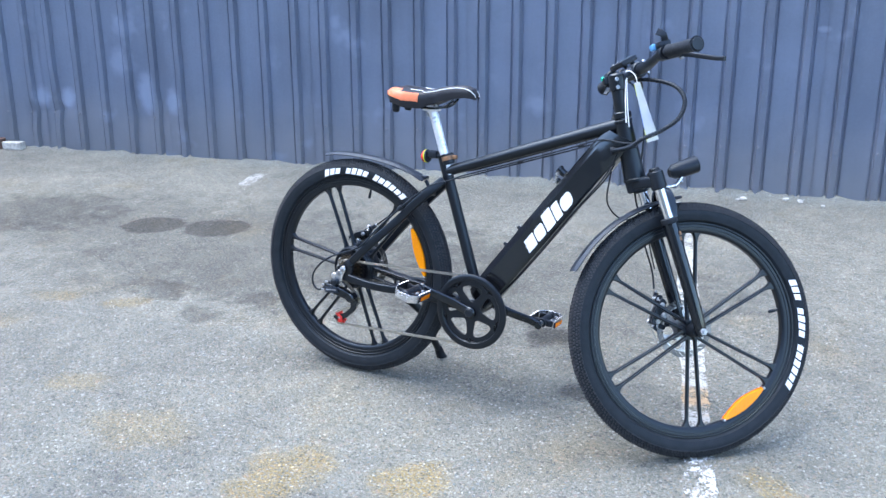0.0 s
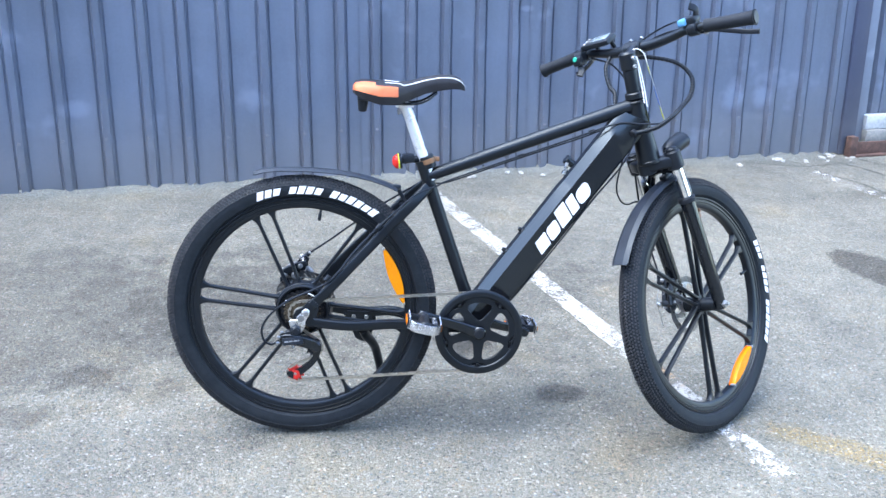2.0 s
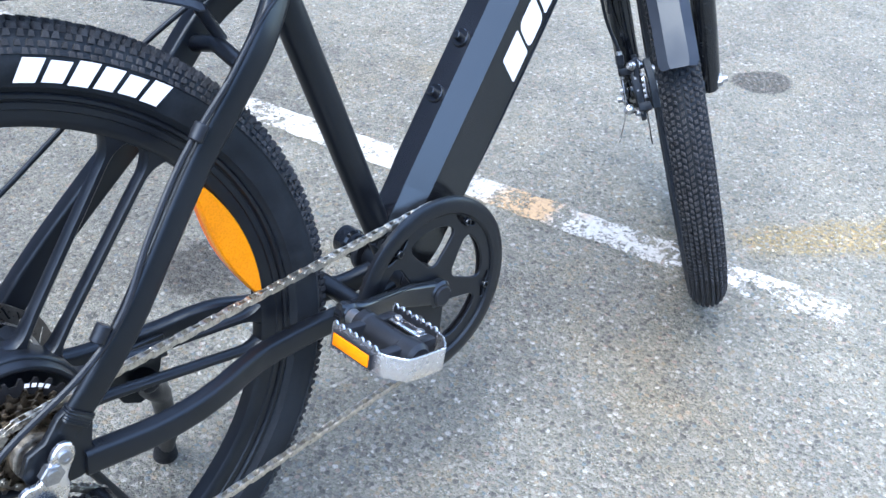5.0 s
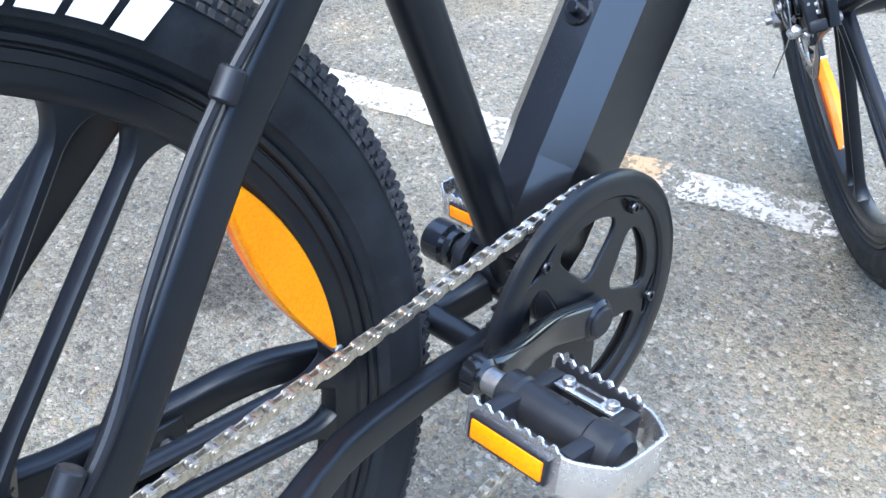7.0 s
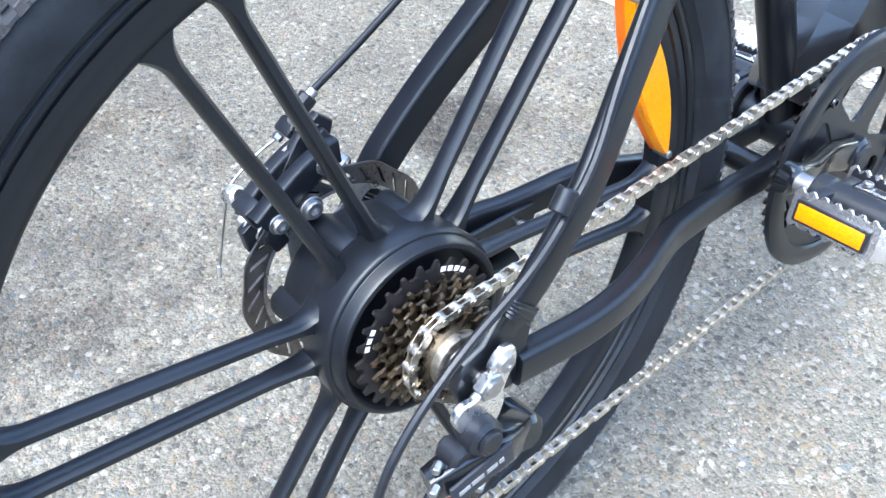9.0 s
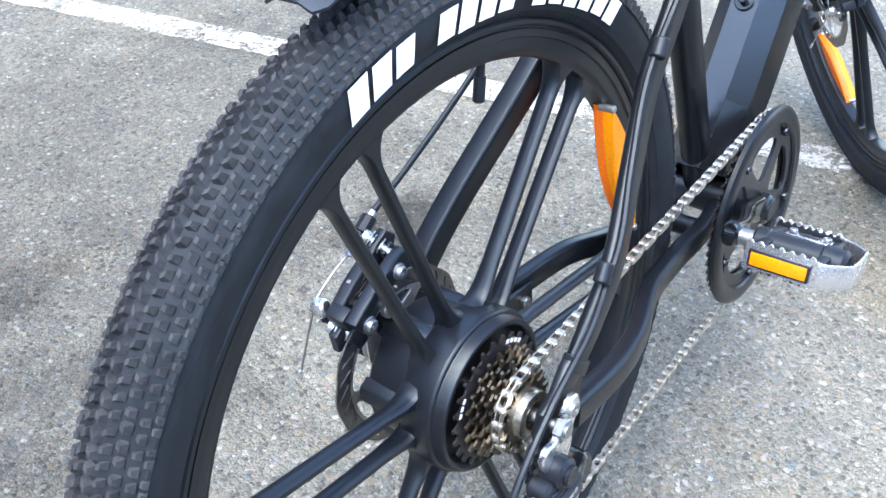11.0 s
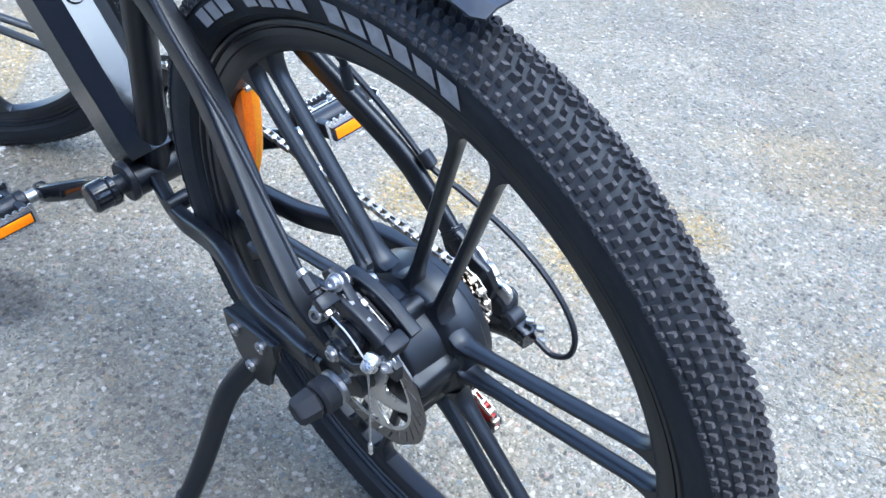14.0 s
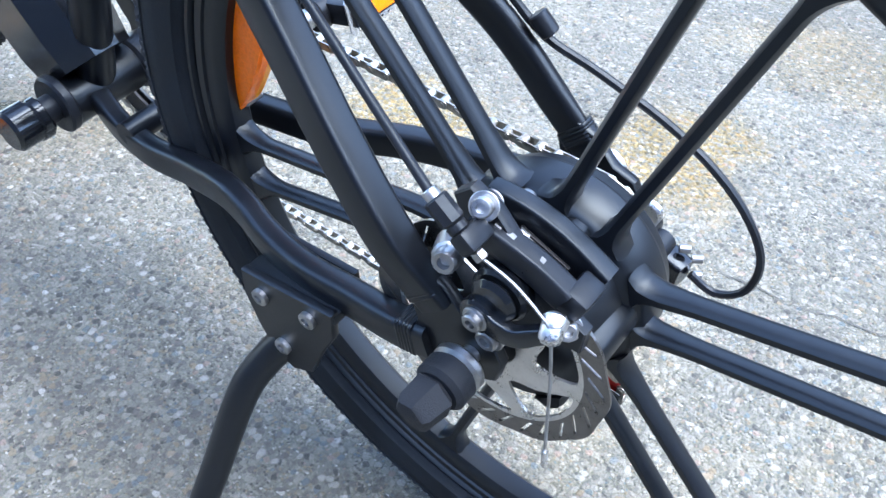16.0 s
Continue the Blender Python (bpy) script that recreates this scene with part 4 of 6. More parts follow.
lathe(bm, [(0.0185, -0.030), (0.0205, -0.032), (0.0205, -0.0725), (0.0165, -0.0740), (0.0120, -0.0725), (0.0120, -0.030)], 40, REAR)
part("freewheel_body", bm, chain_steel, rear_wheel, "worn steel freewheel")
bm = BM()
rod(bm, REAR + Vector((0, -0.104, 0)), REAR + Vector((0, 0.104, 0)), 0.0058, 12)
rod(bm, REAR + Vector((0, -0.102, 0)), REAR + Vector((0, -0.094, 0)), 0.0105, 6, chamfer=0.001)
part("axle", bm, bolt_steel, rear_wheel)
bm = BM()
rod(bm, REAR + Vector((0, 0.086, 0)), REAR + Vector((0, 0.094, 0)), 0.0165, 24, chamfer=0.002)
part("axle_washer", bm, bolt_steel, rear_wheel)
bm = BM()
rod(bm, REAR + Vector((0, 0.093, 0)), REAR + Vector((0, 0.110, 0)), 0.0165, 24, chamfer=0.003)
rod(bm, REAR + Vector((0, 0.110, 0)), REAR + Vector((0.002, 0.132, 0)), 0.0145, 6, r2=0.0128, chamfer=0.003)
part("axle_cover", bm, grip_black, rear_wheel, "black rubber axle nut cover")

# ---- frame ----
bm = BM()
rod(bm, BB + Vector((0, -0.037, 0)), BB + Vector((0, 0.037, 0)), 0.0215, 28, chamfer=0.002)
chassis = part("frame", bm, frame_black, bike, "matte black alloy frame")
S_DIR = Vector((-0.3217, 0, 0.9468))
bm = BM()
rod(bm, BB + S_DIR * 0.012, BB + S_DIR * 0.462, 0.0165, 28)
part("seat_tube", bm, frame_black, chassis)
bm = BM()
TT0, TT1 = Vector((0.325, 0, 0.697)), Vector((0.846, 0, 0.880))
sweep(bm, [TT0.lerp(TT1, i / 10) for i in range(11)], lambda t: circle(0.0165 + 0.002 * t, 24, 0.0155 + 0.003 * t))
part("top_tube", bm, frame_black, chassis)
U = Vector((-0.36, 0, 0.933))
bm = BM()
HT0, HT1 = AXIS_AT + U * 0.034, AXIS_AT + U * 0.205 + Vector((0.013, 0, 0))
sweep(bm, [HT0.lerp(HT1, i / 12) for i in range(13)], lambda t: circle(0.0300 - 0.0065 * min(1.0, t / 0.75), 28), up=(0, 1, 0))
for f, r in ((0.0, 0.0315), (0.95, 0.0250)):
    rod(bm, HT0.lerp(HT1, f), HT0.lerp(HT1, f + 0.055), r, 28, chamfer=0.002)
part("head_tube", bm, frame_black, chassis)

T_DIR, N_DIR = Vector((0.601, 0, 0.799)), Vector((-0.799, 0, 0.601))


def on_tube(s, n, y=0.0):
    """A point on the down tube: s along it, n across it, y to the left."""
    return T_DIR * s + N_DIR * n + Vector((0, y, 0))


DT_N = -0.166
section = [(-0.015, 0.043), (0.015, 0.043), (0.0365, 0.021), (0.0365, -0.037), (0.031, -0.043), (-0.031, -0.043), (-0.0365, -0.037), (-0.0365, 0.021)]


def case(bm, s0, s1, grow=0.0, k=6, shape=None):
    rings = []
    for i in range(k + 1):
        s = s0 + (s1 - s0) * i / k
        e = 0.003 if i in (0, k) else 0.0
        thin = 1 - 0.26 * max(0.0, min(1.0, (s - 1.09) / 0.09))
        rings.append([bm.verts.new(on_tube(s - (0.25 * n if s > 1.15 else 0.0), DT_N + n * (1 + grow) - math.copysign(e, n), (y * (1 + grow) - math.copysign(e, y)) * thin)) for y, n in (shape or section)])
    ring_faces(bm, rings)


def bevelled(bm, off, angle=30):
    es = [e for e in bm.edges if e.is_manifold and e.calc_face_angle(0) > radians(angle)]
    bmesh.ops.bevel(bm, geom=es, offset=off, segments=2, affect="EDGES", profile=0.5)
    return bm


bm = BM()
case(bm, 0.530, 1.192, -0.03, 24)
part("down_tube", bevelled(bm, 0.003), case_black, chassis, "deep angular down tube")
bm = BM()
case(bm, 0.556, 1.005, 0.0)
battery = part("battery", bevelled(bm, 0.0018), case_black, bike, "matte black battery case in the down tube")
for s in (0.716, 0.784):
    bm = BM()
    q = on_tube(s, DT_N + 0.043)
    rod(bm, q - N_DIR * 0.002, q + N_DIR * 0.003, 0.011, 20, chamfer=0.001)
    rod(bm, q, q + N_DIR * 0.011, 0.0052, 14, chamfer=0.001)
    part("boss_bolt", bm, gloss_black, battery)
bm = BM()
q = on_tube(1.000, DT_N + 0.046)
rod(bm, q, q + N_DIR * 0.020, 0.0105, 18, chamfer=0.001)
rod(bm, q + N_DIR * 0.016, q + N_DIR * 0.026, 0.0125, 18, chamfer=0.002)
rod(bm, q - T_DIR * 0.028, q - T_DIR * 0.028 + N_DIR * 0.010, 0.008, 14, chamfer=0.001)
part("lock", bm, gloss_black, battery, "battery key lock")
bm = BM()
rod(bm, q - T_DIR * 0.006 + N_DIR * 0.018 + Vector((0, -0.012, 0)), q - T_DIR * 0.034 + N_DIR * 0.006 + Vector((0, -0.012, 0)), 0.0045, 10)
part("key", bm, alloy, battery, "bare metal key")
# the maker's mark on the tube: five plain slanted shapes
for s0, s1, lo, hi, c in ((0.768, 0.807, -0.024, 0.010, 0.003), (0.811, 0.850, -0.024, 0.010, 0.009), (0.855, 0.893, -0.024, 0.022, 0.003), (0.897, 0.925, -0.024, 0.018, 0.004), (0.929, 0.975, -0.024, 0.011, 0.014)):
    bm = BM()
    loop = [((s0 + s1) / 2 + a, (lo + hi) / 2 + b) for a, b in rounded((s1 - s0) / 2, (hi - lo) / 2, c, 4)]
    bm.faces.new([bm.verts.new(on_tube(u + 0.40 * (n - lo), DT_N - 0.006 + n, -0.0373)) for u, n in loop])
    part("decal", bm, white_print, battery, "white maker's mark, a plain shape", smooth=0, recalc=False)

RIGHT_CHAIN_STAY = [(0.420, -0.034, 0.300), (0.370, -0.042, 0.303), (0.310, -0.0455, 0.311), (0.240, -0.0515, 0.3165), (0.205, -0.0610, 0.3190), (0.175, -0.0720, 0.3210), (0.140, -0.0810, 0.3230), (0.095, -0.0855, 0.3265), (0.030, -0.086, 0.336)]
LEFT_CHAIN_STAY = [(0.432, 0.013, 0.298), (0.395, 0.022, 0.292), (0.345, 0.031, 0.297), (0.297, 0.034, 0.306), (0.246, 0.043, 0.320), (0.215, 0.050, 0.321), (0.190, 0.057, 0.317), (0.160, 0.063, 0.315), (0.130, 0.067, 0.318), (0.100, 0.068, 0.321), (0.060, 0.072, 0.328), (0.030, 0.073, 0.336)]
RIGHT_SEAT_STAY = [(0.322, -0.022, 0.672), (0.282, -0.044, 0.633), (0.240, -0.052, 0.592), (0.195, -0.056, 0.546), (0.146, -0.070, 0.497), (0.095, -0.085, 0.446), (0.055, -0.087, 0.405), (0.022, -0.086, 0.372)]
LEFT_SEAT_STAY = [(0.321, 0.022, 0.674), (0.279, 0.042, 0.637), (0.236, 0.042, 0.596), (0.191, 0.044, 0.550), (0.142, 0.056, 0.501), (0.092, 0.070, 0.449), (0.053, 0.077, 0.407), (0.024, 0.075, 0.374)]
for side in (-1, 1):
    y = 0.086 * side if side < 0 else 0.073
    bm = BM()
    sweep(bm, smooth_path(RIGHT_CHAIN_STAY if side < 0 else LEFT_CHAIN_STAY, 5), lambda t: rounded(0.0085 + 0.001 * t, 0.0125, 0.005))
    part("chain_stay", bm, frame_black, chassis)
    bm = BM()
    half_y = 0.0066 if side < 0 else 0.0104
    sweep(bm, smooth_path(RIGHT_SEAT_STAY if side < 0 else LEFT_SEAT_STAY, 5), lambda t: rounded(0.0140 - 0.0015 * t, half_y - 0.30 * half_y * max(0.0, t - 0.85) / 0.15, 0.0058 if side < 0 else 0.0036), up=(0, 1, 0))
    part("seat_stay", bm, frame_black, chassis)
    bm = BM()
    plate(bm, [(-0.020, 0.352), (-0.016, 0.335), (0.0, 0.326), (0.024, 0.324), (0.046, 0.330), (0.040, 0.352), (0.048, 0.384), (0.034, 0.398), (0.020, 0.392), (0.004, 0.374), (-0.012, 0.368)], y - 0.004, y + 0.004, 0.001)
    part("dropout", bm, frame_black, chassis)
    for q, w in ((Vector((0.040, y, 0.334)), Vector((1, 0, -0.15))), (Vector((0.030, y + 0.0015 * side, 0.380)), Vector((0.68, 0, 0.73)))):
        bm = BM()
        w.normalize()
        sweep(bm, [q + w * 0.0009 * o for o in range(15)], lambda t: rounded(0.0127 + 0.0006 * math.sin(math.pi * 5 * t) ** 2, min(half_y, 0.0090) + 0.0004 + 0.0006 * math.sin(math.pi * 5 * t) ** 2, 0.004), up=(0, 1, 0))
        part("weld_bead", bm, frame_black, chassis)
bm = BM()
tube(bm, [(0.258, -0.05, 0.612), (0.262, 0, 0.622), (0.258, 0.05, 0.612)], 0.008, 12)
part("stay_bridge", bm, frame_black, chassis)
bm = BM()
tube(bm, [(0.372, -0.035, 0.303), (0.372, 0.035, 0.303)], 0.011, 12)
part("stay_bridge", bm, frame_black, chassis)
# pedalling sensor and the fluted boss on the left end of the crank axle
SENSOR = BB + Vector((-0.004, 0, 0.006))
bm = BM()
rod(bm, SENSOR + Vector((0, 0.036, 0)), SENSOR + Vector((0, 0.046, 0)), 0.0255, 28, chamfer=0.002)
rod(bm, SENSOR + Vector((0, 0.046, 0)), SENSOR + Vector((0, 0.060, 0)), 0.0120, 20)
part("pedal_sensor", bm, plastic, chassis, "black plastic pedal sensor")
bm = BM()
rod(bm, SENSOR + Vector((0, 0.058, 0)), SENSOR + Vector((0, 0.066, 0)), 0.0165, 12, chamfer=0.001)
rod(bm, SENSOR + Vector((0, 0.066, 0)), SENSOR + Vector((0, 0.090, 0)), 0.0185, 28, chamfer=0.003)
part("axle_boss", bm, gloss_black, chassis)

# ---- drive: crankset, pedals, chain, derailleur ----
CRANK = Vector((-0.148, 0, 0.058))
bm = BM()
RING_Y = CHAIN_Y
cog(bm, 52, RING_Y, 0.0025, BB, 0.080, r=0.1051)
crankset = part("chainring", bm, cog_black, bike, "black toothed chainring", smooth=20)
# five-armed spider with rounded windows, and the domed guard ring round it
ARMS = -19
loops = [polar([(a * 3, 0.0960) for a in range(120)])]
for k in range(5):
    win = [(-10, 0.0330), (10, 0.0330), (20, 0.0450), (26, 0.0600), (27, 0.0710), (22, 0.0785), (8, 0.0805), (-8, 0.0805), (-22, 0.0785), (-27, 0.0710), (-26, 0.0600), (-20, 0.0450)]
    loops.append(closed_curve(polar(win, ARMS + 36 + 72 * k), 4))
    loops.append(closed_curve(polar([(0, 0.0828), (7, 0.0855), (12, 0.0900), (10, 0.0935), (4, 0.0915), (0, 0.0885), (-4, 0.0915), (-10, 0.0935), (-12, 0.0900), (-7, 0.0855)], ARMS + 72 * k), 3))
bm = cut_sheet(loops, -0.0690, -0.0650, 0.0008)
part("spider", spun(bm, Matrix.Translation(BB)), frame_black, crankset, "black five-armed spider", smooth=35)
bm = BM()
lathe(bm, [(0.0940, -0.0660), (0.0943, -0.0705), (0.0965, -0.0728), (0.1035, -0.0736), (0.1115, -0.0728), (0.1142, -0.0705), (0.1146, -0.0660)], 120, BB)
part("chain_guard", bm, frame_black, crankset, "black domed chain guard ring", smooth=35)
for k in range(5):
    a = radians(ARMS + 72 * k)
    q = BB + Vector((0.088 * math.cos(a), -0.0690, 0.088 * math.sin(a)))
    bm = BM()
    bolt_head(bm, q, (0, -1, 0), 0.0050, 0.005)
    part("ring_bolt", bm, gloss_black, crankset)
bm = BM()
rod(bm, BB + Vector((0, -0.066, 0)), BB + Vector((0, -0.036, 0)), 0.0235, 24, chamfer=0.003)
part("bearing_cup", bm, plastic, crankset)


def crank_arm(side):
    sy = -1 if side < 0 else 1
    d = CRANK if side < 0 else -CRANK
    y0, y1 = (-0.0745, -0.099) if side < 0 else (0.060, 0.096)
    bm = BM()
    pts = [BB + Vector((0, y0, 0)) - d * 0.04, BB + Vector((0, y0, 0)) + d * 0.12, BB + Vector((0, y0 + sy * 0.004, 0)) + d * 0.4, BB + Vector((0, y1, 0)) + d * 0.85, BB + Vector((0, y1, 0)) + d * 1.07]
    sweep(bm, smooth_path(pts, 4), lambda t: rounded(0.0075 - 0.0012 * t, 0.0155 - 0.0045 * t, 0.0055))
    rod(bm, BB + Vector((0, y0 - sy * 0.006, 0)), BB + Vector((0, y0 + sy * 0.009, 0)), 0.0175, 28, chamfer=0.003)
    e = BB + d
    rod(bm, e + Vector((0, y1 - sy * 0.008, 0)), e + Vector((0, y1 + sy * 0.008, 0)), 0.0125, 24, chamfer=0.003)
    arm = part("crank_arm", bm, gloss_black, bike, "black crank arm")
    bm = BM()
    rod(bm, BB + Vector((0, y0 + sy * 0.007, 0)), BB + Vector((0, y0 + sy * 0.0115, 0)), 0.0125, 24, chamfer=0.0015)
    part("dust_cap", bm, plastic, arm)
    return e, y1 + sy * 0.016, sy


def toothed_strip(bm, pts, z0, z1, teeth, thick, m):
    """A cage plate bent along points in the xy plane, its upper and lower edges toothed."""
    pts = [Vector((*q, 0)) for q in pts]
    lens = [0.0]
    for a, b in zip(pts, pts[1:]):
        lens.append(lens[-1] + (b - a).length)
    total = lens[-1]
    rings = []
    k = teeth * 4
    for i in range(k + 1):
        s = total * i / k
        n = max(x for x in range(len(lens) - 1) if lens[x] <= s + 1e-9)
        f = (s - lens[n]) / (lens[n + 1] - lens[n])
        q = pts[n].lerp(pts[n + 1], f)
        d = (pts[n + 1] - pts[n]).normalized()
        w = Vector((d.y, -d.x, 0)) * thick / 2
        t = 0.0028 if i % 4 in (1, 2) else 0.0
        rings.append([bm.verts.new(m @ (q + o + Vector((0, 0, z)))) for o, z in ((w, z0 - t), (w, z1 + t), (-w, z1 + t), (-w, z0 - t))])
    ring_faces(bm, rings)


def make_pedal(e, y, sy, tilt):
    """A cage pedal on its spindle: resin body, toothed alloy cage, an amber reflector fore and aft."""
    m = Matrix.Translation(e + Vector((0, y, 0))) @ pose(0, 0, 0, 0, tilt, 0) @ Matrix.Diagonal((0.84, sy, 1, 1))
    bm = BM()
    rod(bm, m @ Vector((0, -0.012, 0)), m @ Vector((0, 0.014, 0)), 0.0085, 16, chamfer=0.002)
    pedal = part("pedal", bm, bolt_steel, bike, "cage pedal with alloy teeth and black resin body")
    bm = BM()
    rod(bm, m @ Vector((0, 0.006, 0)), m @ Vector((0, 0.020, 0)), 0.0150, 20, chamfer=0.002)
    rod(bm, m @ Vector((0, 0.018, 0)), m @ Vector((0, 0.080, 0)), 0.0135, 24, chamfer=0.002)
    rod(bm, m @ Vector((0, 0.066, 0)), m @ Vector((0, 0.092, 0)), 0.0155, 24, chamfer=0.004)
    for yy in (0.020, 0.074):
        block(bm, m @ Vector((0, yy, 0)), (0.066, 0.011, 0.019), 0.002, pose(0, 0, 0, 0, tilt, 0))
    part("body", bm, plastic, pedal)
    bm = BM()
    for sx in (-0.046, 0.046):
        toothed_strip(bm, [(sx, 0.010), (sx, 0.076)], -0.0125, 0.0125, 7, 0.0022, m)
    end = smooth_path([(-0.046, 0.076, 0), (-0.043, 0.084, 0), (-0.030, 0.098, 0), (-0.020, 0.101, 0), (0.020, 0.101, 0), (0.030, 0.098, 0), (0.043, 0.084, 0), (0.046, 0.076, 0)], 3)
    sweep(bm, [m @ Vector(q) for q in end], rounded(0.0011, 0.0118, 0.0005), up=m.to_3x3() @ Vector((0, 0, 1)))
    part("cage", bm, cage_alloy, pedal, "silver toothed cage")
    bm = BM()
    block(bm, m @ Vector((0.030, 0.048, 0.0075)), (0.013, 0.044, 0.002), 0.0006, pose(0, 0, 0, 0, tilt, 0))
    strap = part("strap", bm, cage_alloy, pedal, "silver slotted strap")
    bm = BM()
    block(bm, m @ Vector((0.030, 0.048, 0.0088)), (0.0045, 0.018, 0.0006), 0, pose(0, 0, 0, 0, tilt, 0))
    part("slot", bm, cog_black, strap, smooth=0)
    for sx in (-0.0445, 0.0445):
        bm = BM()
        toothed_strip(bm, [(sx, 0.013), (sx, 0.074)], -0.0125, 0.0110, 9, 0.0015, m)
        part("cage_lining", bm, plastic, pedal)
    for sx in (-1, 1):
        bm = BM()
        block(bm, m @ Vector((sx * 0.0485, 0.043, -0.001)), (0.005, 0.056, 0.017), 0.001, pose(0, 0, 0, 0, tilt, 0))
        part("reflector_holder", bm, plastic, pedal)
        bm = BM()
        block(bm, m @ Vector((sx * 0.0510, 0.043, -0.001)), (0.003, 0.051, 0.0125), 0.0008, pose(0, 0, 0, 0, tilt, 0))
        part("reflector", bm, pedal_amber, pedal, "amber pedal reflector")
    for sx, yy in ((0.030, 0.032), (0.030, 0.064)):
        bm = BM()
        bolt_head(bm, m @ Vector((sx, yy, 0.0095)), m.to_3x3() @ Vector((0, 0, 1)), 0.004, 0.003)
        part("screw", bm, bolt_steel, pedal)


make_pedal(*crank_arm(-1), 13.0)
make_pedal(*crank_arm(1), 4.0)

# chain: outer and inner links in turn along the run over ring, cog and the two pulleys
P1, P2 = (0.030, 0.258), (-0.019, 0.190)
RUN = [((BB.x, BB.z), 0.1051, 1), ((0.0, AXZ), 16 * 0.0127 / (2 * math.pi), 1), (P1, 0.0210, -1), (P2, 0.0215, 1)]


def belt(circles, step=0.0015):
    """The closed line round circles of (centre, radius, way round)."""
    tang = []
    n = len(circles)
    for i in range(n):
        (c1, r1, s1), (c2, r2, s2) = circles[i], circles[(i + 1) % n]
        dx, dz = c2[0] - c1[0], c2[1] - c1[1]
        L = math.hypot(dx, dz)
        th = math.atan2(dz, dx) - math.asin((s2 * r2 - s1 * r1) / L)
        nx, nz = -math.sin(th), math.cos(th)
        tang.append(((c1[0] - s1 * r1 * nx, c1[1] - s1 * r1 * nz), (c2[0] - s2 * r2 * nx, c2[1] - s2 * r2 * nz)))
    pts = []
    for i in range(n):
        (c, r, s) = circles[i]
        a0 = math.atan2(tang[i - 1][1][1] - c[1], tang[i - 1][1][0] - c[0])
        a1 = math.atan2(tang[i][0][1] - c[1], tang[i][0][0] - c[0])
        sweep_a = (a1 - a0) * s % (2 * math.pi)
        k = max(2, int(sweep_a * r / step))
        for q in range(k):
            a = a0 + s * sweep_a * q / k
            pts.append((c[0] + r * math.cos(a), c[1] + r * math.sin(a)))
        p, q2 = tang[i]
        k = max(2, int(math.hypot(q2[0] - p[0], q2[1] - p[1]) / step))
        for q in range(k):
            pts.append((p[0] + (q2[0] - p[0]) * q / k, p[1] + (q2[1] - p[1]) * q / k))
    return pts


def link_mesh(name, half, thick):
    """Two figure-eight side plates and their rollers, half a pitch each way from the origin along x."""
    bm = BM()
    out = []
    for i in range(24):
        a = 2 * math.pi * i / 24
        cx = 0.00635 if math.cos(a) > 0 else -0.00635
        pinch = 0.0040 - 0.0008 * (abs(math.sin(a)) ** 6)
        out.append((cx + pinch * math.cos(a), pinch * math.sin(a)))
    for y in (-half, half - thick):
        plate(bm, out, y, y + thick, 0.0002)
    for x in (-0.00635, 0.00635):
        rod(bm, (x, -half - 0.0006, 0), (x, half + 0.0006, 0), 0.0019, 8)
        rod(bm, (x, -half + thick, 0), (x, half - thick, 0), 0.0037, 10)
    bmesh.ops.recalc_face_normals(bm, faces=bm.faces[:])
    me = bpy.data.meshes.new(name)
    bm.to_mesh(me)
    bm.free()
    me.materials.append(chain_steel)
    me.shade_smooth()
    me.set_sharp_from_angle(angle=radians(35))
    return me


line = belt(RUN)
dist = [0.0]
for a, b in zip(line, line[1:] + line[:1]):
    dist.append(dist[-1] + math.hypot(b[0] - a[0], b[1] - a[1]))
COUNT = round(dist[-1] / 0.0127 / 2) * 2
OUTER, INNER = link_mesh("link", 0.0040, 0.0010), link_mesh("link", 0.0027, 0.0010)


def along_line(s):
    s = s % dist[-1]
    lo, hi = 0, len(dist) - 1
    while hi - lo > 1:
        mid_i = (lo + hi) // 2
        lo, hi = (mid_i, hi) if dist[mid_i] <= s else (lo, mid_i)
    f = (s - dist[lo]) / max(1e-9, dist[lo + 1] - dist[lo])
    a, b = line[lo % len(line)], line[(lo + 1) % len(line)]
    return a[0] + (b[0] - a[0]) * f, a[1] + (b[1] - a[1]) * f


chain = None
for i in range(COUNT):
    pitch = dist[-1] / COUNT
    (x0, z0), (x1, z1) = along_line(i * pitch), along_line((i + 1) * pitch)
    ob = new("link", OUTER if i % 2 else INNER)
    if chain is None:
        chain = ob
        chain.name = "chain"
        chain["label"] = "nickel-plated roller chain"
        chain.parent = bike
        first = pose((x0 + x1) / 2, CHAIN_Y, (z0 + z1) / 2, 0, -math.degrees(math.atan2(z1 - z0, x1 - x0)), 0)
        chain.matrix_basis = first
    else:
        ob.parent = chain
        ob.matrix_basis = first.inverted() @ pose((x0 + x1) / 2, CHAIN_Y, (z0 + z1) / 2, 0, -math.degrees(math.atan2(z1 - z0, x1 - x0)), 0)

# rear derailleur on its silver hanger
bm = cut_sheet([closed_curve([(-0.022, 0.345), (-0.028, 0.339), (-0.024, 0.326), (-0.018, 0.316), (-0.006, 0.310), (0.004, 0.318), (0.010, 0.330), (0.010, 0.340), (0.015, 0.350), (0.021, 0.359), (0.020, 0.369), (0.012, 0.372), (0.004, 0.365), (-0.002, 0.353), (-0.012, 0.345)], 4)], -0.1000, -0.0935, 0.0015)
derailleur = part("derailleur", bm, alloy, bike, "rear derailleur with a silver hanger and black body")
bm = BM()
bolt_head(bm, (0.0130, -0.100, 0.3610), (0, -1, 0), 0.0060, 0.0025)
part("hanger_bolt", bm, bolt_steel, derailleur)
bm = BM()
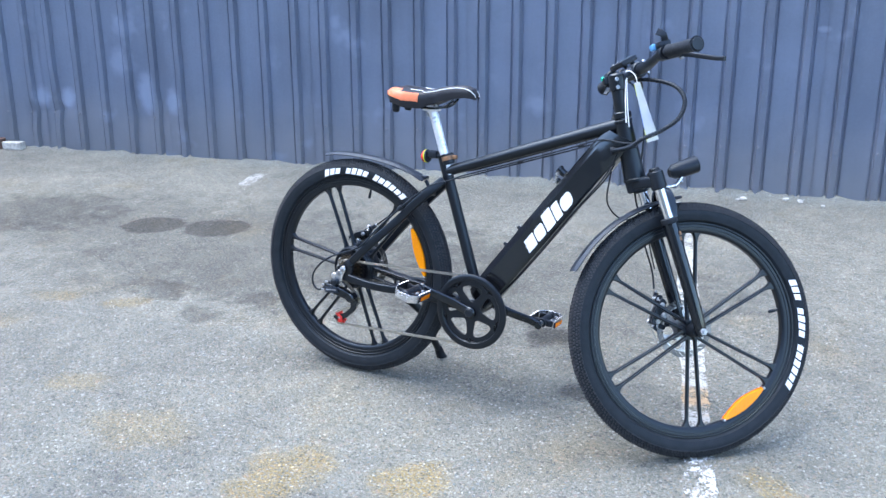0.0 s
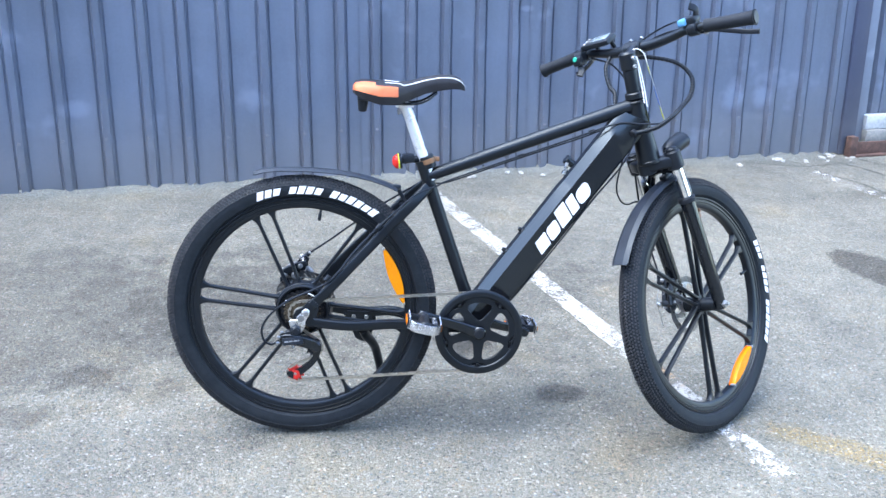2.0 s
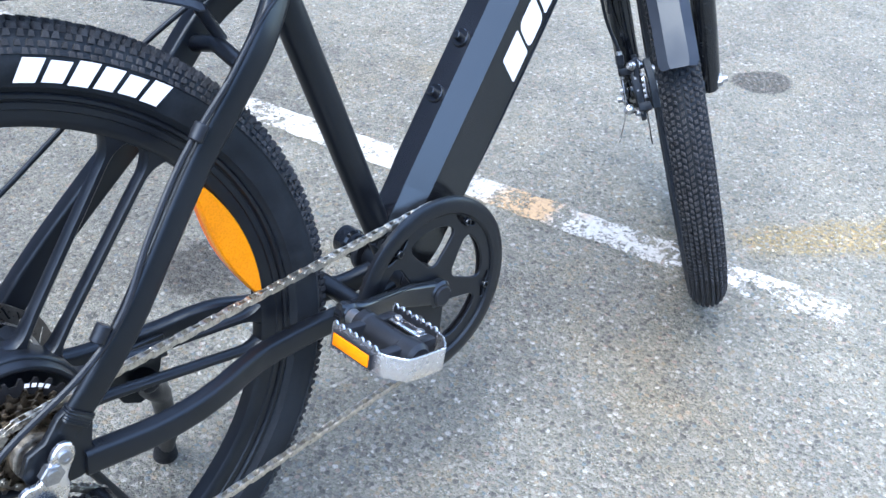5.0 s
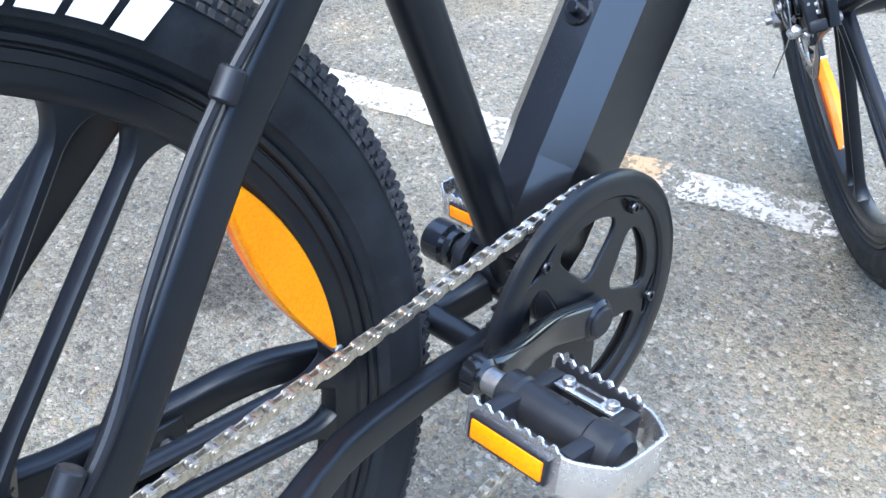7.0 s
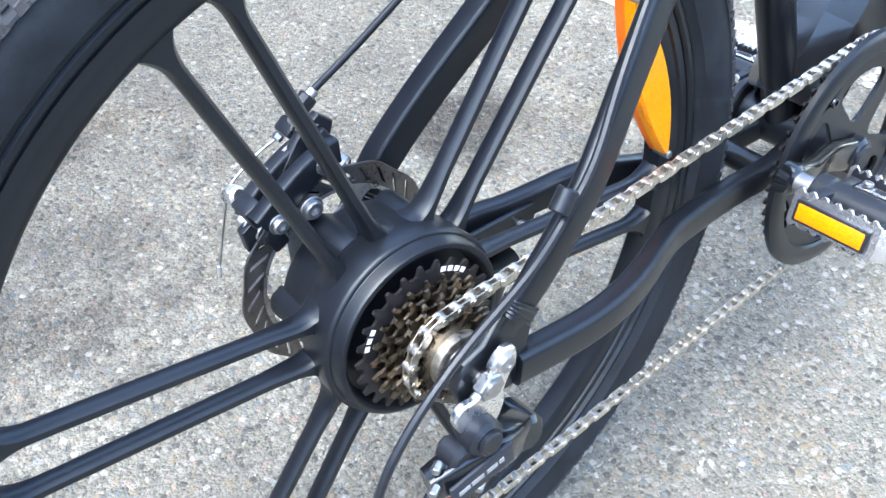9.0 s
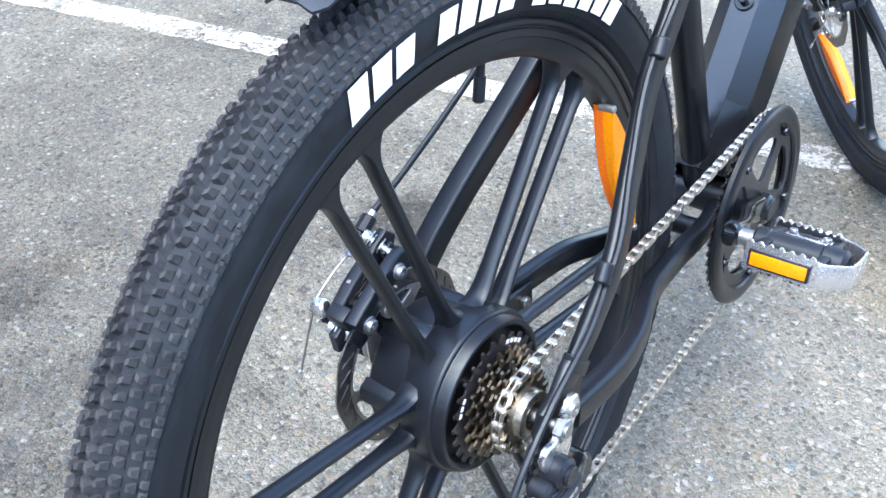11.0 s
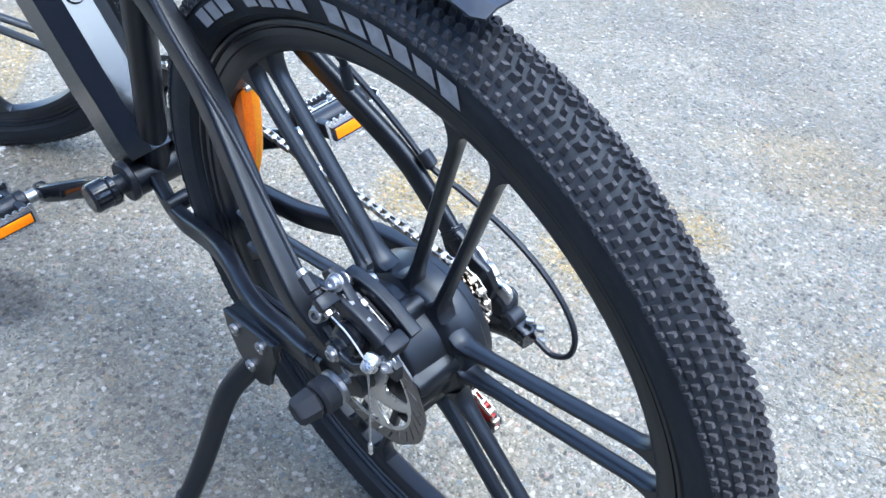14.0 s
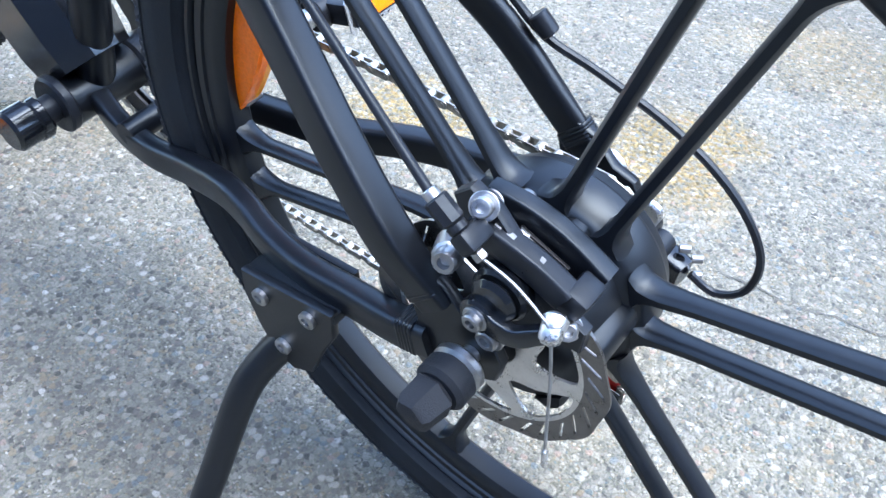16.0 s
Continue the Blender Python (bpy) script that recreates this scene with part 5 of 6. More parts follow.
rod(bm, (-0.013, -0.090, 0.3190), (-0.013, -0.112, 0.3190), 0.0135, 24, chamfer=0.003)
rod(bm, (-0.013, -0.110, 0.3190), (-0.013, -0.1155, 0.3190), 0.0088, 20, chamfer=0.001)
part("pivot", bm, plastic, derailleur)
bm = BM()  # the two plates of the parallelogram and the knuckles at its ends
sweep(bm, smooth_path([(-0.052, -0.097, 0.296), (-0.030, -0.100, 0.298), (0.000, -0.099, 0.291), (0.024, -0.092, 0.281), (0.036, -0.084, 0.274)], 4), lambda t: rounded(0.0085 + 0.003 * math.sin(math.pi * t), 0.0105 + 0.0035 * math.sin(math.pi * t), 0.004))
part("parallelogram", bm, gloss_black, derailleur)
bm = BM()
rod(bm, (0.036, -0.098, 0.272), (0.036, -0.066, 0.270), 0.0150, 22, chamfer=0.004)
part("knuckle", bm, gloss_black, derailleur)
bm = BM()
rod(bm, (-0.030, -0.088, 0.310), (-0.030, -0.108, 0.310), 0.0100, 18, chamfer=0.003)
part("knuckle", bm, plastic, derailleur)
bm = BM()
block(bm, (-0.020, -0.1120, 0.2940), (0.052, 0.0030, 0.0190), 0.0012, pose(0, 0, 0, 0, -6, 0))
cover = part("cover_plate", bm, guard_black, derailleur)
for x0, w in ((-0.036, 0.009), (-0.025, 0.010), (-0.013, 0.009), (-0.005, 0.004)):
    bm = BM()
    block(bm, (x0, -0.1137, 0.2945 + 0.105 * (x0 + 0.020)), (w, 0.0006, 0.0036), 0, pose(0, 0, 0, 0, -6, 0))
    part("decal", bm, grey_print, derailleur, smooth=0)
for q in ((-0.052, -0.106, 0.304), (-0.054, -0.106, 0.289), (-0.044, -0.100, 0.314), (-0.016, -0.106, 0.277)):
    bm = BM()
    rod(bm, q, (q[0] - 0.007, q[1] - 0.004, q[2]), 0.0032, 10, chamfer=0.0006)
    part("adjuster_screw", bm, bolt_steel, derailleur)


def cage_outline(w):
    a, b = Vector((P1[0] + 0.010, P1[1] + 0.010)), Vector((P2[0], P2[1]))
    out = []
    for i in range(9):
        f = i / 8
        q = a.lerp(b, f) + Vector((0.016, -0.006)) * math.sin(math.pi * f)
        out.append(q)
    left, right = [], []
    for i, q in enumerate(out):
        d = (out[min(8, i + 1)] - out[max(0, i - 1)]).normalized()
        n = Vector((-d.y, d.x))
        ww = w * (1.0 - 0.25 * math.sin(math.pi * i / 8))
        left.append(q + n * ww)
        right.append(q - n * ww)
    tail = [b + Vector((-0.022, -0.006)), b + Vector((-0.022, 0.004))]
    return [tuple(q) for q in left + [b + Vector((0.004, -0.012)), b + Vector((-0.008, -0.013))] + tail + list(reversed(right))]


bm = BM()
plate(bm, cage_outline(0.0105), CHAIN_Y - 0.0085, CHAIN_Y - 0.0065, 0.0004)
part("cage_plate", bm, gloss_black, derailleur, smooth=25)
bm = BM()
plate(bm, cage_outline(0.0075), CHAIN_Y + 0.0060, CHAIN_Y + 0.0078, 0.0004)
part("cage_plate", bm, gloss_black, derailleur, smooth=25)
for c, mt in ((P1, plastic), (P2, red_plastic)):
    at = Vector((c[0], 0, c[1]))
    bm = BM()
    cog(bm, 11, CHAIN_Y, 0.0060, at, 0.0040, r=0.0195)
    part("pulley", bm, mt, derailleur, "red jockey pulley" if mt is red_plastic else "", smooth=20)
    bm = BM()
    rod(bm, at + Vector((0, CHAIN_Y - 0.0105, 0)), at + Vector((0, CHAIN_Y + 0.009, 0)), 0.0042, 12, chamfer=0.0008)
    part("pulley_bolt", bm, bolt_steel, derailleur)
bm = BM()
plate(bm, [(P2[0] + 0.013 * math.cos(radians(a)) - 0.001, P2[1] + 0.013 * math.sin(radians(a)) - 0.002) for a in range(-110, 131, 20)] + [(P2[0] - 0.004, P2[1] + 0.004)], CHAIN_Y - 0.0100, CHAIN_Y - 0.0088, 0.0002)
part("pulley_shield", bm, red_plastic, derailleur, "red plastic pulley shield")

# ---- rear brake: caliper, arm, cable ----


def make_caliper(m, parent, name_label, cable):
    """A mechanical disc caliper; the frame of m is that of the rear axle."""

    bm = BM()
    # bracket plate that carries the caliper
    plate(bm, [(0.014, 0.112), (0.004, 0.121), (-0.010, 0.114), (-0.046, 0.072), (-0.066, 0.060), (-0.064, 0.044), (-0.046, 0.044), (-0.024, 0.030), (-0.010, 0.036), (-0.006, 0.060), (0.006, 0.092)], 0.066, 0.074, 0.001)
    body = part("brake_caliper", spun(bm, m), plastic, parent, name_label)
    LIE = pose(0, 0, 0, 0, -24, 0)
    # outer half: a bar over the disc with a rounded cylinder housing below it
    bm = BM()
    sweep(bm, smooth_path([(0.002, 0.0735, 0.0985), (-0.014, 0.0735, 0.0960), (-0.034, 0.0720, 0.0880), (-0.052, 0.0705, 0.0770)], 4), rounded(0.0062, 0.0080, 0.0022))
    part("caliper_body", spun(bm, m), plastic, body)
    # inner half: a slightly bowed bar on the hub's side
    bm = BM()
    sweep(bm, smooth_path([(0.005, 0.0530, 0.1005), (-0.004, 0.0525, 0.1000), (-0.020, 0.0505, 0.0955), (-0.038, 0.0492, 0.0875), (-0.060, 0.0490, 0.0740)], 4), lambda t: rounded(0.0052 + 0.001 * t, 0.0092, 0.0020))
    part("caliper_arch", spun(bm, m), frame_black, body)
    for q, size in (((-0.0565, 0.0655, 0.0755), (0.0140, 0.0200, 0.0170)), ((0.0015, 0.0635, 0.0990), (0.0110, 0.0120, 0.0150))):
        bm = BM()
        block(bm, q, size, 0.0025, LIE)
        part("caliper_bridge", spun(bm, m), plastic, body)
    for yy in (0.0580, 0.0660):
        bm = BM()
        block(bm, (-0.027, yy, 0.0800), (0.032, 0.0022, 0.018), 0.0005, LIE)
        part("brake_pad", spun(bm, m), cog_black, body)
    bm = BM()
    for k in range(5):
        block(bm, (-0.012 - 0.0075 * k, 0.0620 + 0.0012 * (k % 2), 0.0945 - 0.0036 * k), (0.0050, 0.0060, 0.0012), 0.0003, LIE)
    block(bm, (-0.026, 0.0605, 0.0880), (0.036, 0.0012, 0.0040), 0.0003, LIE)
    part("pad_spring", spun(bm, m), bolt_steel, body, "bare steel pad spring")
    bm = BM()
    block(bm, (-0.020, 0.0620, 0.0935), (0.006, 0.0045, 0.0030), 0.0004, LIE)
    part("pad_tab", spun(bm, m), alloy, body)
    # cylinder and its arm
    bm = BM()
    rod(bm, (-0.020, 0.066, 0.067), (-0.020, 0.084, 0.067), 0.0165, 28, chamfer=0.002)
    rod(bm, (-0.020, 0.084, 0.067), (-0.020, 0.090, 0.067), 0.0135, 28, chamfer=0.003)
    part("cylinder", spun(bm, m), gloss_black, body)
    bm = BM()
    sweep(bm, smooth_path([(-0.014, 0.090, 0.058), (-0.024, 0.0915, 0.055), (-0.036, 0.0900, 0.054), (-0.046, 0.0875, 0.060), (-0.056, 0.0850, 0.066)], 4), lambda t: rounded(0.0075 - 0.003 * t, 0.0035, 0.0015), up=(0, 1, 0))
    rod(bm, (-0.014, 0.086, 0.056), (-0.014, 0.094, 0.056), 0.0110, 24, chamfer=0.0015)
    part("brake_arm", spun(bm, m), gloss_black, body)
    # mounting bolts on washers through the two ears, and the socket bolts
    for at, ax, ln in (((-0.006, 0.0770, 0.1160), (-0.25, 0.80, 0.55), 0.022), ((-0.0570, 0.0760, 0.0610), (-0.45, 0.75, 0.40), 0.012)):
        at, ax = Vector(at), Vector(ax).normalized()
        bm = BM()
        bolt_head(bm, at, ax, 0.0054, 0.005)
        rod(bm, at - ax * ln, at, 0.0036, 12)
        for o, rr in ((0.0008, 0.0078), (0.0036, 0.0066), (0.0110, 0.0074)):
            rod(bm, at - ax * (o + 0.0016), at - ax * o, rr, 22, chamfer=0.0004)
        part("mount_bolt", spun(bm, m), washer_steel, body, "bright steel bolt on washers")
        bm = BM()
        block(bm, at - ax * 0.0085 + Vector((0.004, 0, -0.006)), (0.013, 0.005, 0.017), 0.002, LIE)
        block(bm, at - ax * 0.0165 + Vector((0.004, 0, -0.006)), (0.014, 0.007, 0.020), 0.003, LIE)
        part("ear", spun(bm, m), plastic, body)
    for q, ax, r in (((-0.014, 0.094, 0.056), (0, 1, 0), 0.0058), ((-0.015, 0.082, 0.030), (0, 1, 0), 0.0068), ((-0.025, 0.0430, 0.0730), (0, -1, 0), 0.0066), ((-0.009, 0.0450, 0.0975), (0, -1, 0), 0.0052), ((-0.050, 0.0430, 0.0730), (0, -1, 0), 0.0055)):
        bm = BM()
        rod(bm, Vector(q) - Vector(ax) * 0.004, Vector(q) + Vector(ax) * 0.0012, r * 1.3, 20, chamfer=0.0004)
        bolt_head(bm, q, ax, r, 0.005)
        part("bolt", spun(bm, m), bolt_steel, body)
    bm = BM()
    rod(bm, (-0.0545, 0.083, 0.0765), (-0.0580, 0.097, 0.0715), 0.0068, 16, r2=0.0058, chamfer=0.002)
    rod(bm, (-0.0560, 0.0890, 0.0660), (-0.0560, 0.0890, 0.0810), 0.0050, 12, chamfer=0.001)
    part("cable_clamp", spun(bm, m), alloy, body, "silver cable clamp")
    # cable adjuster: ribbed barrel, silver ferrule and the stop that carries it
    bm = BM()
    top, end = Vector((0.016, 0.090, 0.124)), Vector((-0.016, 0.092, 0.100))
    run = (end - top).normalized()
    rod(bm, top + run * 0.004, top + run * 0.019, 0.0066, 8, chamfer=0.001)
    rod(bm, top + run * 0.019, top + run * 0.024, 0.0054, 16, chamfer=0.0008)
    part("barrel_adjuster", spun(bm, m), plastic, body)
    bm = BM()
    rod(bm, top - run * 0.001, top + run * 0.005, 0.0042, 14, chamfer=0.0005)
    part("ferrule", spun(bm, m), washer_steel, body, "silver cable ferrule")
    bm = BM()
    rod(bm, end - run * 0.004, end + run * 0.001, 0.0038, 6, chamfer=0.0006)
    part("lock_nut", spun(bm, m), bolt_steel, body)
    bm = BM()
    block(bm, end - run * 0.011 + Vector((0, -0.004, -0.001)), (0.012, 0.018, 0.012), 0.0022, pose(0, 0, 0, 0, -38, 0))
    part("cable_stop", spun(bm, m), plastic, body)
    bm = BM()
    tube(bm, [(-0.016, 0.092, 0.100), (-0.034, 0.092, 0.094), (-0.050, 0.093, 0.084), (-0.057, 0.094, 0.076), (-0.063, 0.100, 0.050), (-0.0705, 0.112, 0.004)], 0.0009, 8, per=5)
    part("inner_cable", spun(bm, m), bolt_steel, body, "bare steel brake cable")
    bm = BM()
    rod(bm, (-0.0700, 0.1113, 0.008), (-0.0712, 0.113, -0.002), 0.0018, 8)
    part("cable_end", spun(bm, m), alloy, body)
    for x0, w in ((-0.013, 0.0050), (-0.020, 0.0062), (-0.0265, 0.0040), (-0.0320, 0.0045), (-0.0375, 0.0040)):
        bm = BM()
        zz = 0.0962 + 0.0082 - 0.42 * (-0.014 - x0)
        block(bm, (x0, 0.0735 + 0.06 * (x0 + 0.014), zz), (w * 0.75, 0.0030, 0.0014), 0, pose(0, 0, 0, 0, -21, 0))
        part("decal", spun(bm, m), grey_print, body, smooth=0)
    bm = BM()
    tube(bm, cable, 0.0027, 10, per=6)
    part("brake_cable", bm, plastic, body, "black brake cable housing")


make_caliper(REAR_M, bike, "black mechanical disc brake caliper", [(0.016, 0.090, 0.474), (0.060, 0.080, 0.505), (0.120, 0.068, 0.550), (0.190, 0.060, 0.600), (0.250, 0.045, 0.640), (0.300, 0.026, 0.672), (0.335, 0.020, 0.690), (0.42, 0.018, 0.712), (0.60, 0.018, 0.775), (0.76, 0.020, 0.832), (0.80, 0.03, 0.85)])
bm = BM()
bolt_head(bm, (0.010, 0.084, 0.428), (-0.25, 0.9, 0.3), 0.0070, 0.008)
rod(bm, (0.020, 0.068, 0.420), (0.010, 0.085, 0.428), 0.0085, 18, chamfer=0.002)
part("rack_bolt", bm, bolt_steel, bike)

# ---- kickstand ----
bm = BM()
plate(bm, [(0.188, 0.308), (0.104, 0.316), (0.106, 0.292), (0.122, 0.262), (0.134, 0.234), (0.152, 0.224), (0.170, 0.230), (0.182, 0.256), (0.190, 0.284)], 0.079, 0.086, 0.001)
block(bm, (0.146, 0.070, 0.306), (0.086, 0.030, 0.008), 0.002, pose(0, 0, 0, 0, 5, 0))
stand = part("kickstand", bm, frame_black, bike, "black side stand, folded out")
bm = BM()
plate(bm, [(0.112, 0.322), (0.112, 0.296), (0.180, 0.292), (0.180, 0.320)], 0.048, 0.053, 0.001)
part("inner_plate", bm, frame_black, stand)
for q in ((0.126, 0.086, 0.299), (0.171, 0.086, 0.292), (0.158, 0.086, 0.248)):
    bm = BM()
    bolt_head(bm, q, (0, 1, 0), 0.0068, 0.004)
    part("bolt", bm, bolt_steel, stand)
for q in ((0.130, 0.048, 0.306), (0.164, 0.048, 0.305)):
    bm = BM()
    bolt_head(bm, q, (0, -1, 0), 0.0060, 0.005)
    part("bolt", bm, bolt_steel, stand)
bm = BM()
pts = smooth_path([(0.156, 0.062, 0.264), (0.162, 0.070, 0.246), (0.178, 0.090, 0.220), (0.189, 0.112, 0.190), (0.204, 0.150, 0.108), (0.212, 0.192, 0.042)], 4)
sweep(bm, pts, lambda t: circle(0.0170 - 0.005 * min(1.0, t * 1.4), 16, 0.0135 - 0.002 * t), up=(1, 0, 0.3))
part("leg", bm, frame_black, stand)
bm = BM()
tube(bm, [(0.209, 0.180, 0.066), (0.211, 0.188, 0.048), (0.214, 0.200, 0.024), (0.2165, 0.206, 0.015)], lambda t: 0.0125 + 0.005 * t, 18)
part("foot", bm, grip_black, stand, "black rubber foot")

# ---- seat ----
bm = BM()
rod(bm, (0.3325, 0, 0.6860), (0.3020, 0, 0.7660), 0.0137, 24)
rod(bm, (0.3055, 0, 0.7560), (0.2700, 0, 0.8600), 0.0137, 24, chamfer=0.001)
post = part("seat_post", bm, post_alloy, bike, "polished silver seat post")
bm = BM()
rod(bm, (0.3265, 0, 0.7170), (0.3165, 0, 0.7480), 0.0195, 26, chamfer=0.002)
part("seat_clamp", bm, frame_black, post)
bm = BM()
tube(bm, [(0.272, 0, 0.852), (0.266, 0, 0.866), (0.258, 0, 0.876)], 0.0135, 18, per=4)
block(bm, (0.262, 0, 0.8755), (0.046, 0.036, 0.010), 0.003)
rod(bm, (0.262, -0.021, 0.882), (0.262, 0.021, 0.882), 0.0085, 16, chamfer=0.002)
part("post_head", bm, post_alloy, post)
bm = BM()
rod(bm, (0.250, 0, 0.852), (0.248, 0, 0.866), 0.005, 10, chamfer=0.001)
part("clamp_bolt", bm, bolt_steel, post)
TOP = [(0.134, 0.924), (0.140, 0.934), (0.160, 0.938), (0.200, 0.935), (0.245, 0.931), (0.280, 0.936), (0.312, 0.945), (0.350, 0.951), (0.380, 0.951), (0.400, 0.944), (0.411, 0.930), (0.413, 0.922)]
HALF = [0.035, 0.056, 0.071, 0.077, 0.058, 0.038, 0.028, 0.0245, 0.023, 0.021, 0.015, 0.006]
DROP = [0.016, 0.030, 0.044, 0.054, 0.052, 0.044, 0.040, 0.038, 0.034, 0.028, 0.018, 0.006]


def along_list(lst, f):
    x = f * (len(lst) - 1)
    i = min(int(x), len(lst) - 2)
    u = x - i
    a, b = lst[i], lst[i + 1]
    return tuple(p + (q - p) * u for p, q in zip(a, b)) if isinstance(a, tuple) else a + (b - a) * u


def seat_ring(f):
    (x, z), w, d = along_list(TOP, f), along_list(HALF, f), along_list(DROP, f)
    ring = []
    for yy, zz in ((0.0, -0.003), (0.30, 0.0), (0.62, -0.002), (0.86, -0.008), (0.98, -0.30 * d), (1.0, -0.62 * d), (0.93, -d), (0.55, -d + 0.004), (0.0, -d + 0.006)):
        ring.append((yy * w, zz))
    return x, z, ring


stations = [i / 44 for i in range(45)]
bm, bm2 = BM(), BM()
prev = None
for f in stations:
    x, z, ring = seat_ring(f)
    full = [(y, zz) for y, zz in ring] + [(-y, zz) for y, zz in reversed(ring[1:-1])]
    now = [(x, y, z + zz) for y, zz in full]
    if prev:
        k = len(now)
        for i in range(k):
            j = (i + 1) % k
            orange = 0.012 < f < 0.37 and (i in (2, 3, 4) or k - 1 - i in (2, 3, 4)) and not (f > 0.26 and i in (2, k - 3))
            b = bm2 if orange else bm
            b.faces.new([b.verts.new(q) for q in (prev[i], prev[j], now[j], now[i])])
    else:
        bm.faces.new([bm.verts.new(q) for q in reversed(now)])
    prev = now
bm.faces.new([bm.verts.new(q) for q in prev])
for b in (bm, bm2):
    bmesh.ops.remove_doubles(b, verts=b.verts[:], dist=0.00005)
saddle = part("saddle", bm, leather_black, bike, "black padded saddle with orange sides", smooth=60)
part("side_panel", bm2, leather_orange, saddle, "tan orange vinyl side panels", smooth=60)
for sy in (-1, 1):
    bm = BM()
    pts = []
    for i in range(20):
        f = 0.30 + 0.64 * i / 19
        x, z, ring = seat_ring(f)
        q = ring[3] if i > 2 else ring[2]
        pts.append((x, sy * (q[0] * 0.99 + 0.0006), z + q[1] + 0.0012))
    tube(bm, pts, 0.0013, 8)
    part("piping", bm, white_cord, saddle, "white piping")
    bm = BM()
    tube(bm, [(0.170, sy * 0.034, 0.893), (0.205, sy * 0.026, 0.884), (0.235, sy * 0.022, 0.880), (0.290, sy * 0.022, 0.881), (0.318, sy * 0.020, 0.890), (0.342, sy * 0.012, 0.908)], 0.0036, 10, per=4)
    part("rail", bm, gloss_black, saddle, "black steel seat rail")
bm = BM()
for sy in (-1, 1):
    rod(bm, (0.160, sy * 0.036, 0.905), (0.157, sy * 0.034, 0.862), 0.015, 14, r2=0.011, chamfer=0.003)
block(bm, (0.170, 0, 0.896), (0.050, 0.110, 0.014), 0.004)
part("rear_bumper", bm, plastic, saddle)
bm = BM()
rod(bm, (0.256, 0, 0.7350), (0.247, 0, 0.7338), 0.0195, 26, chamfer=0.002)
rod(bm, (0.300, 0, 0.7400), (0.256, 0, 0.7355), 0.0085, 14, chamfer=0.001)
block(bm, (0.272, 0, 0.742), (0.030, 0.026, 0.020), 0.003)
tail = part("tail_light", bm, plastic, bike, "round red tail light on the seat tube")
bm = BM()
rings = []
for i in range(6):
    a = radians(90 * i / 5.5)
    rings.append([bm.verts.new((0.247 - 0.016 * math.sin(a), 0.0190 * math.cos(a) * math.cos(2 * math.pi * q / 24), 0.7338 + 0.0190 * math.cos(a) * math.sin(2 * math.pi * q / 24))) for q in range(24)])
ring_faces(bm, rings)
part("lens", bm, tail_red, tail, "red lens")
bm = BM()
rod(bm, (0.2500, 0, 0.7341), (0.2472, 0, 0.7338), 0.0203, 26)
part("lens_ring", bm, tag_yellow, tail)
bm = BM()
rod(bm, (0.3235, 0, 0.7290), (0.3195, 0, 0.7410), 0.0205, 26, chamfer=0.001)
block(bm, (0.344, 0, 0.7400), (0.016, 0.012, 0.012), 0.003)
part("strap", bm, strap_brown, tail)

# ---- mudguards ----


def guard(pts, width, thick, m, ends):
    """A three-faceted mudguard blade along points in the wheel's plane; ends: how much each end narrows."""
    bm = BM()
    path = smooth_path(pts, 4)
    sec = [(-1.0, -0.26), (-0.52, 0.0), (0.52, 0.0), (1.0, -0.26)]

    def shape(t):
        w = width * min(1.0, ends[0] + 6 * t, ends[1] + 6 * (1 - t))
        return [(a * w, b * w) for a, b in sec] + [(a * w * 0.97, b * w - thick) for a, b in reversed(sec)]

    sweep(bm, path, shape, up=(0, 0, 1))
    return spun(bm, m)


rg = part("rear_mudguard", guard([(0.248, 0, 0.664), (0.215, 0, 0.680), (0.150, 0, 0.700), (0.060, 0, 0.7135), (-0.030, 0, 0.7170), (-0.085, 0, 0.7140), (-0.117, 0, 0.7060)], 0.0225, 0.002, LOCAL, (0.75, 0.8)), guard_black, bike, "slim grey-black plastic rear mudguard", smooth=20)
bm = BM()
rod(bm, (0.248, 0, 0.660), (0.268, 0, 0.624), 0.0055, 12, chamfer=0.001)
block(bm, (0.243, 0, 0.668), (0.022, 0.020, 0.010), 0.003)
part("bracket", bm, plastic, rg)

# ---- fork, headlamp, front mudguard ----
bm = BM()
rod(bm, (0, 0, 0.005), (0, 0, 0.040), 0.0235, 24, chamfer=0.003)
sweep(bm, smooth_path([(0.038, -0.058, 0.018), (0.020, -0.040, 0.024), (0.004, -0.018, 0.026), (0.0, 0, 0.026), (0.004, 0.018, 0.026), (0.020, 0.040, 0.024), (0.038, 0.058, 0.018)], 4), rounded(0.018, 0.0155, 0.007))
for sy in (-1, 1):
    rod(bm, (0.040, sy * 0.0595, -0.004), (0.040, sy * 0.0595, 0.046), 0.0215, 24, chamfer=0.004)
    rod(bm, (0.040, sy * 0.0595, 0.044), (0.040, sy * 0.0595, 0.054), 0.0145, 20, chamfer=0.003)
fork = part("fork", spun(bm, FORK), plastic, bike, "black suspension fork with chrome stanchions")
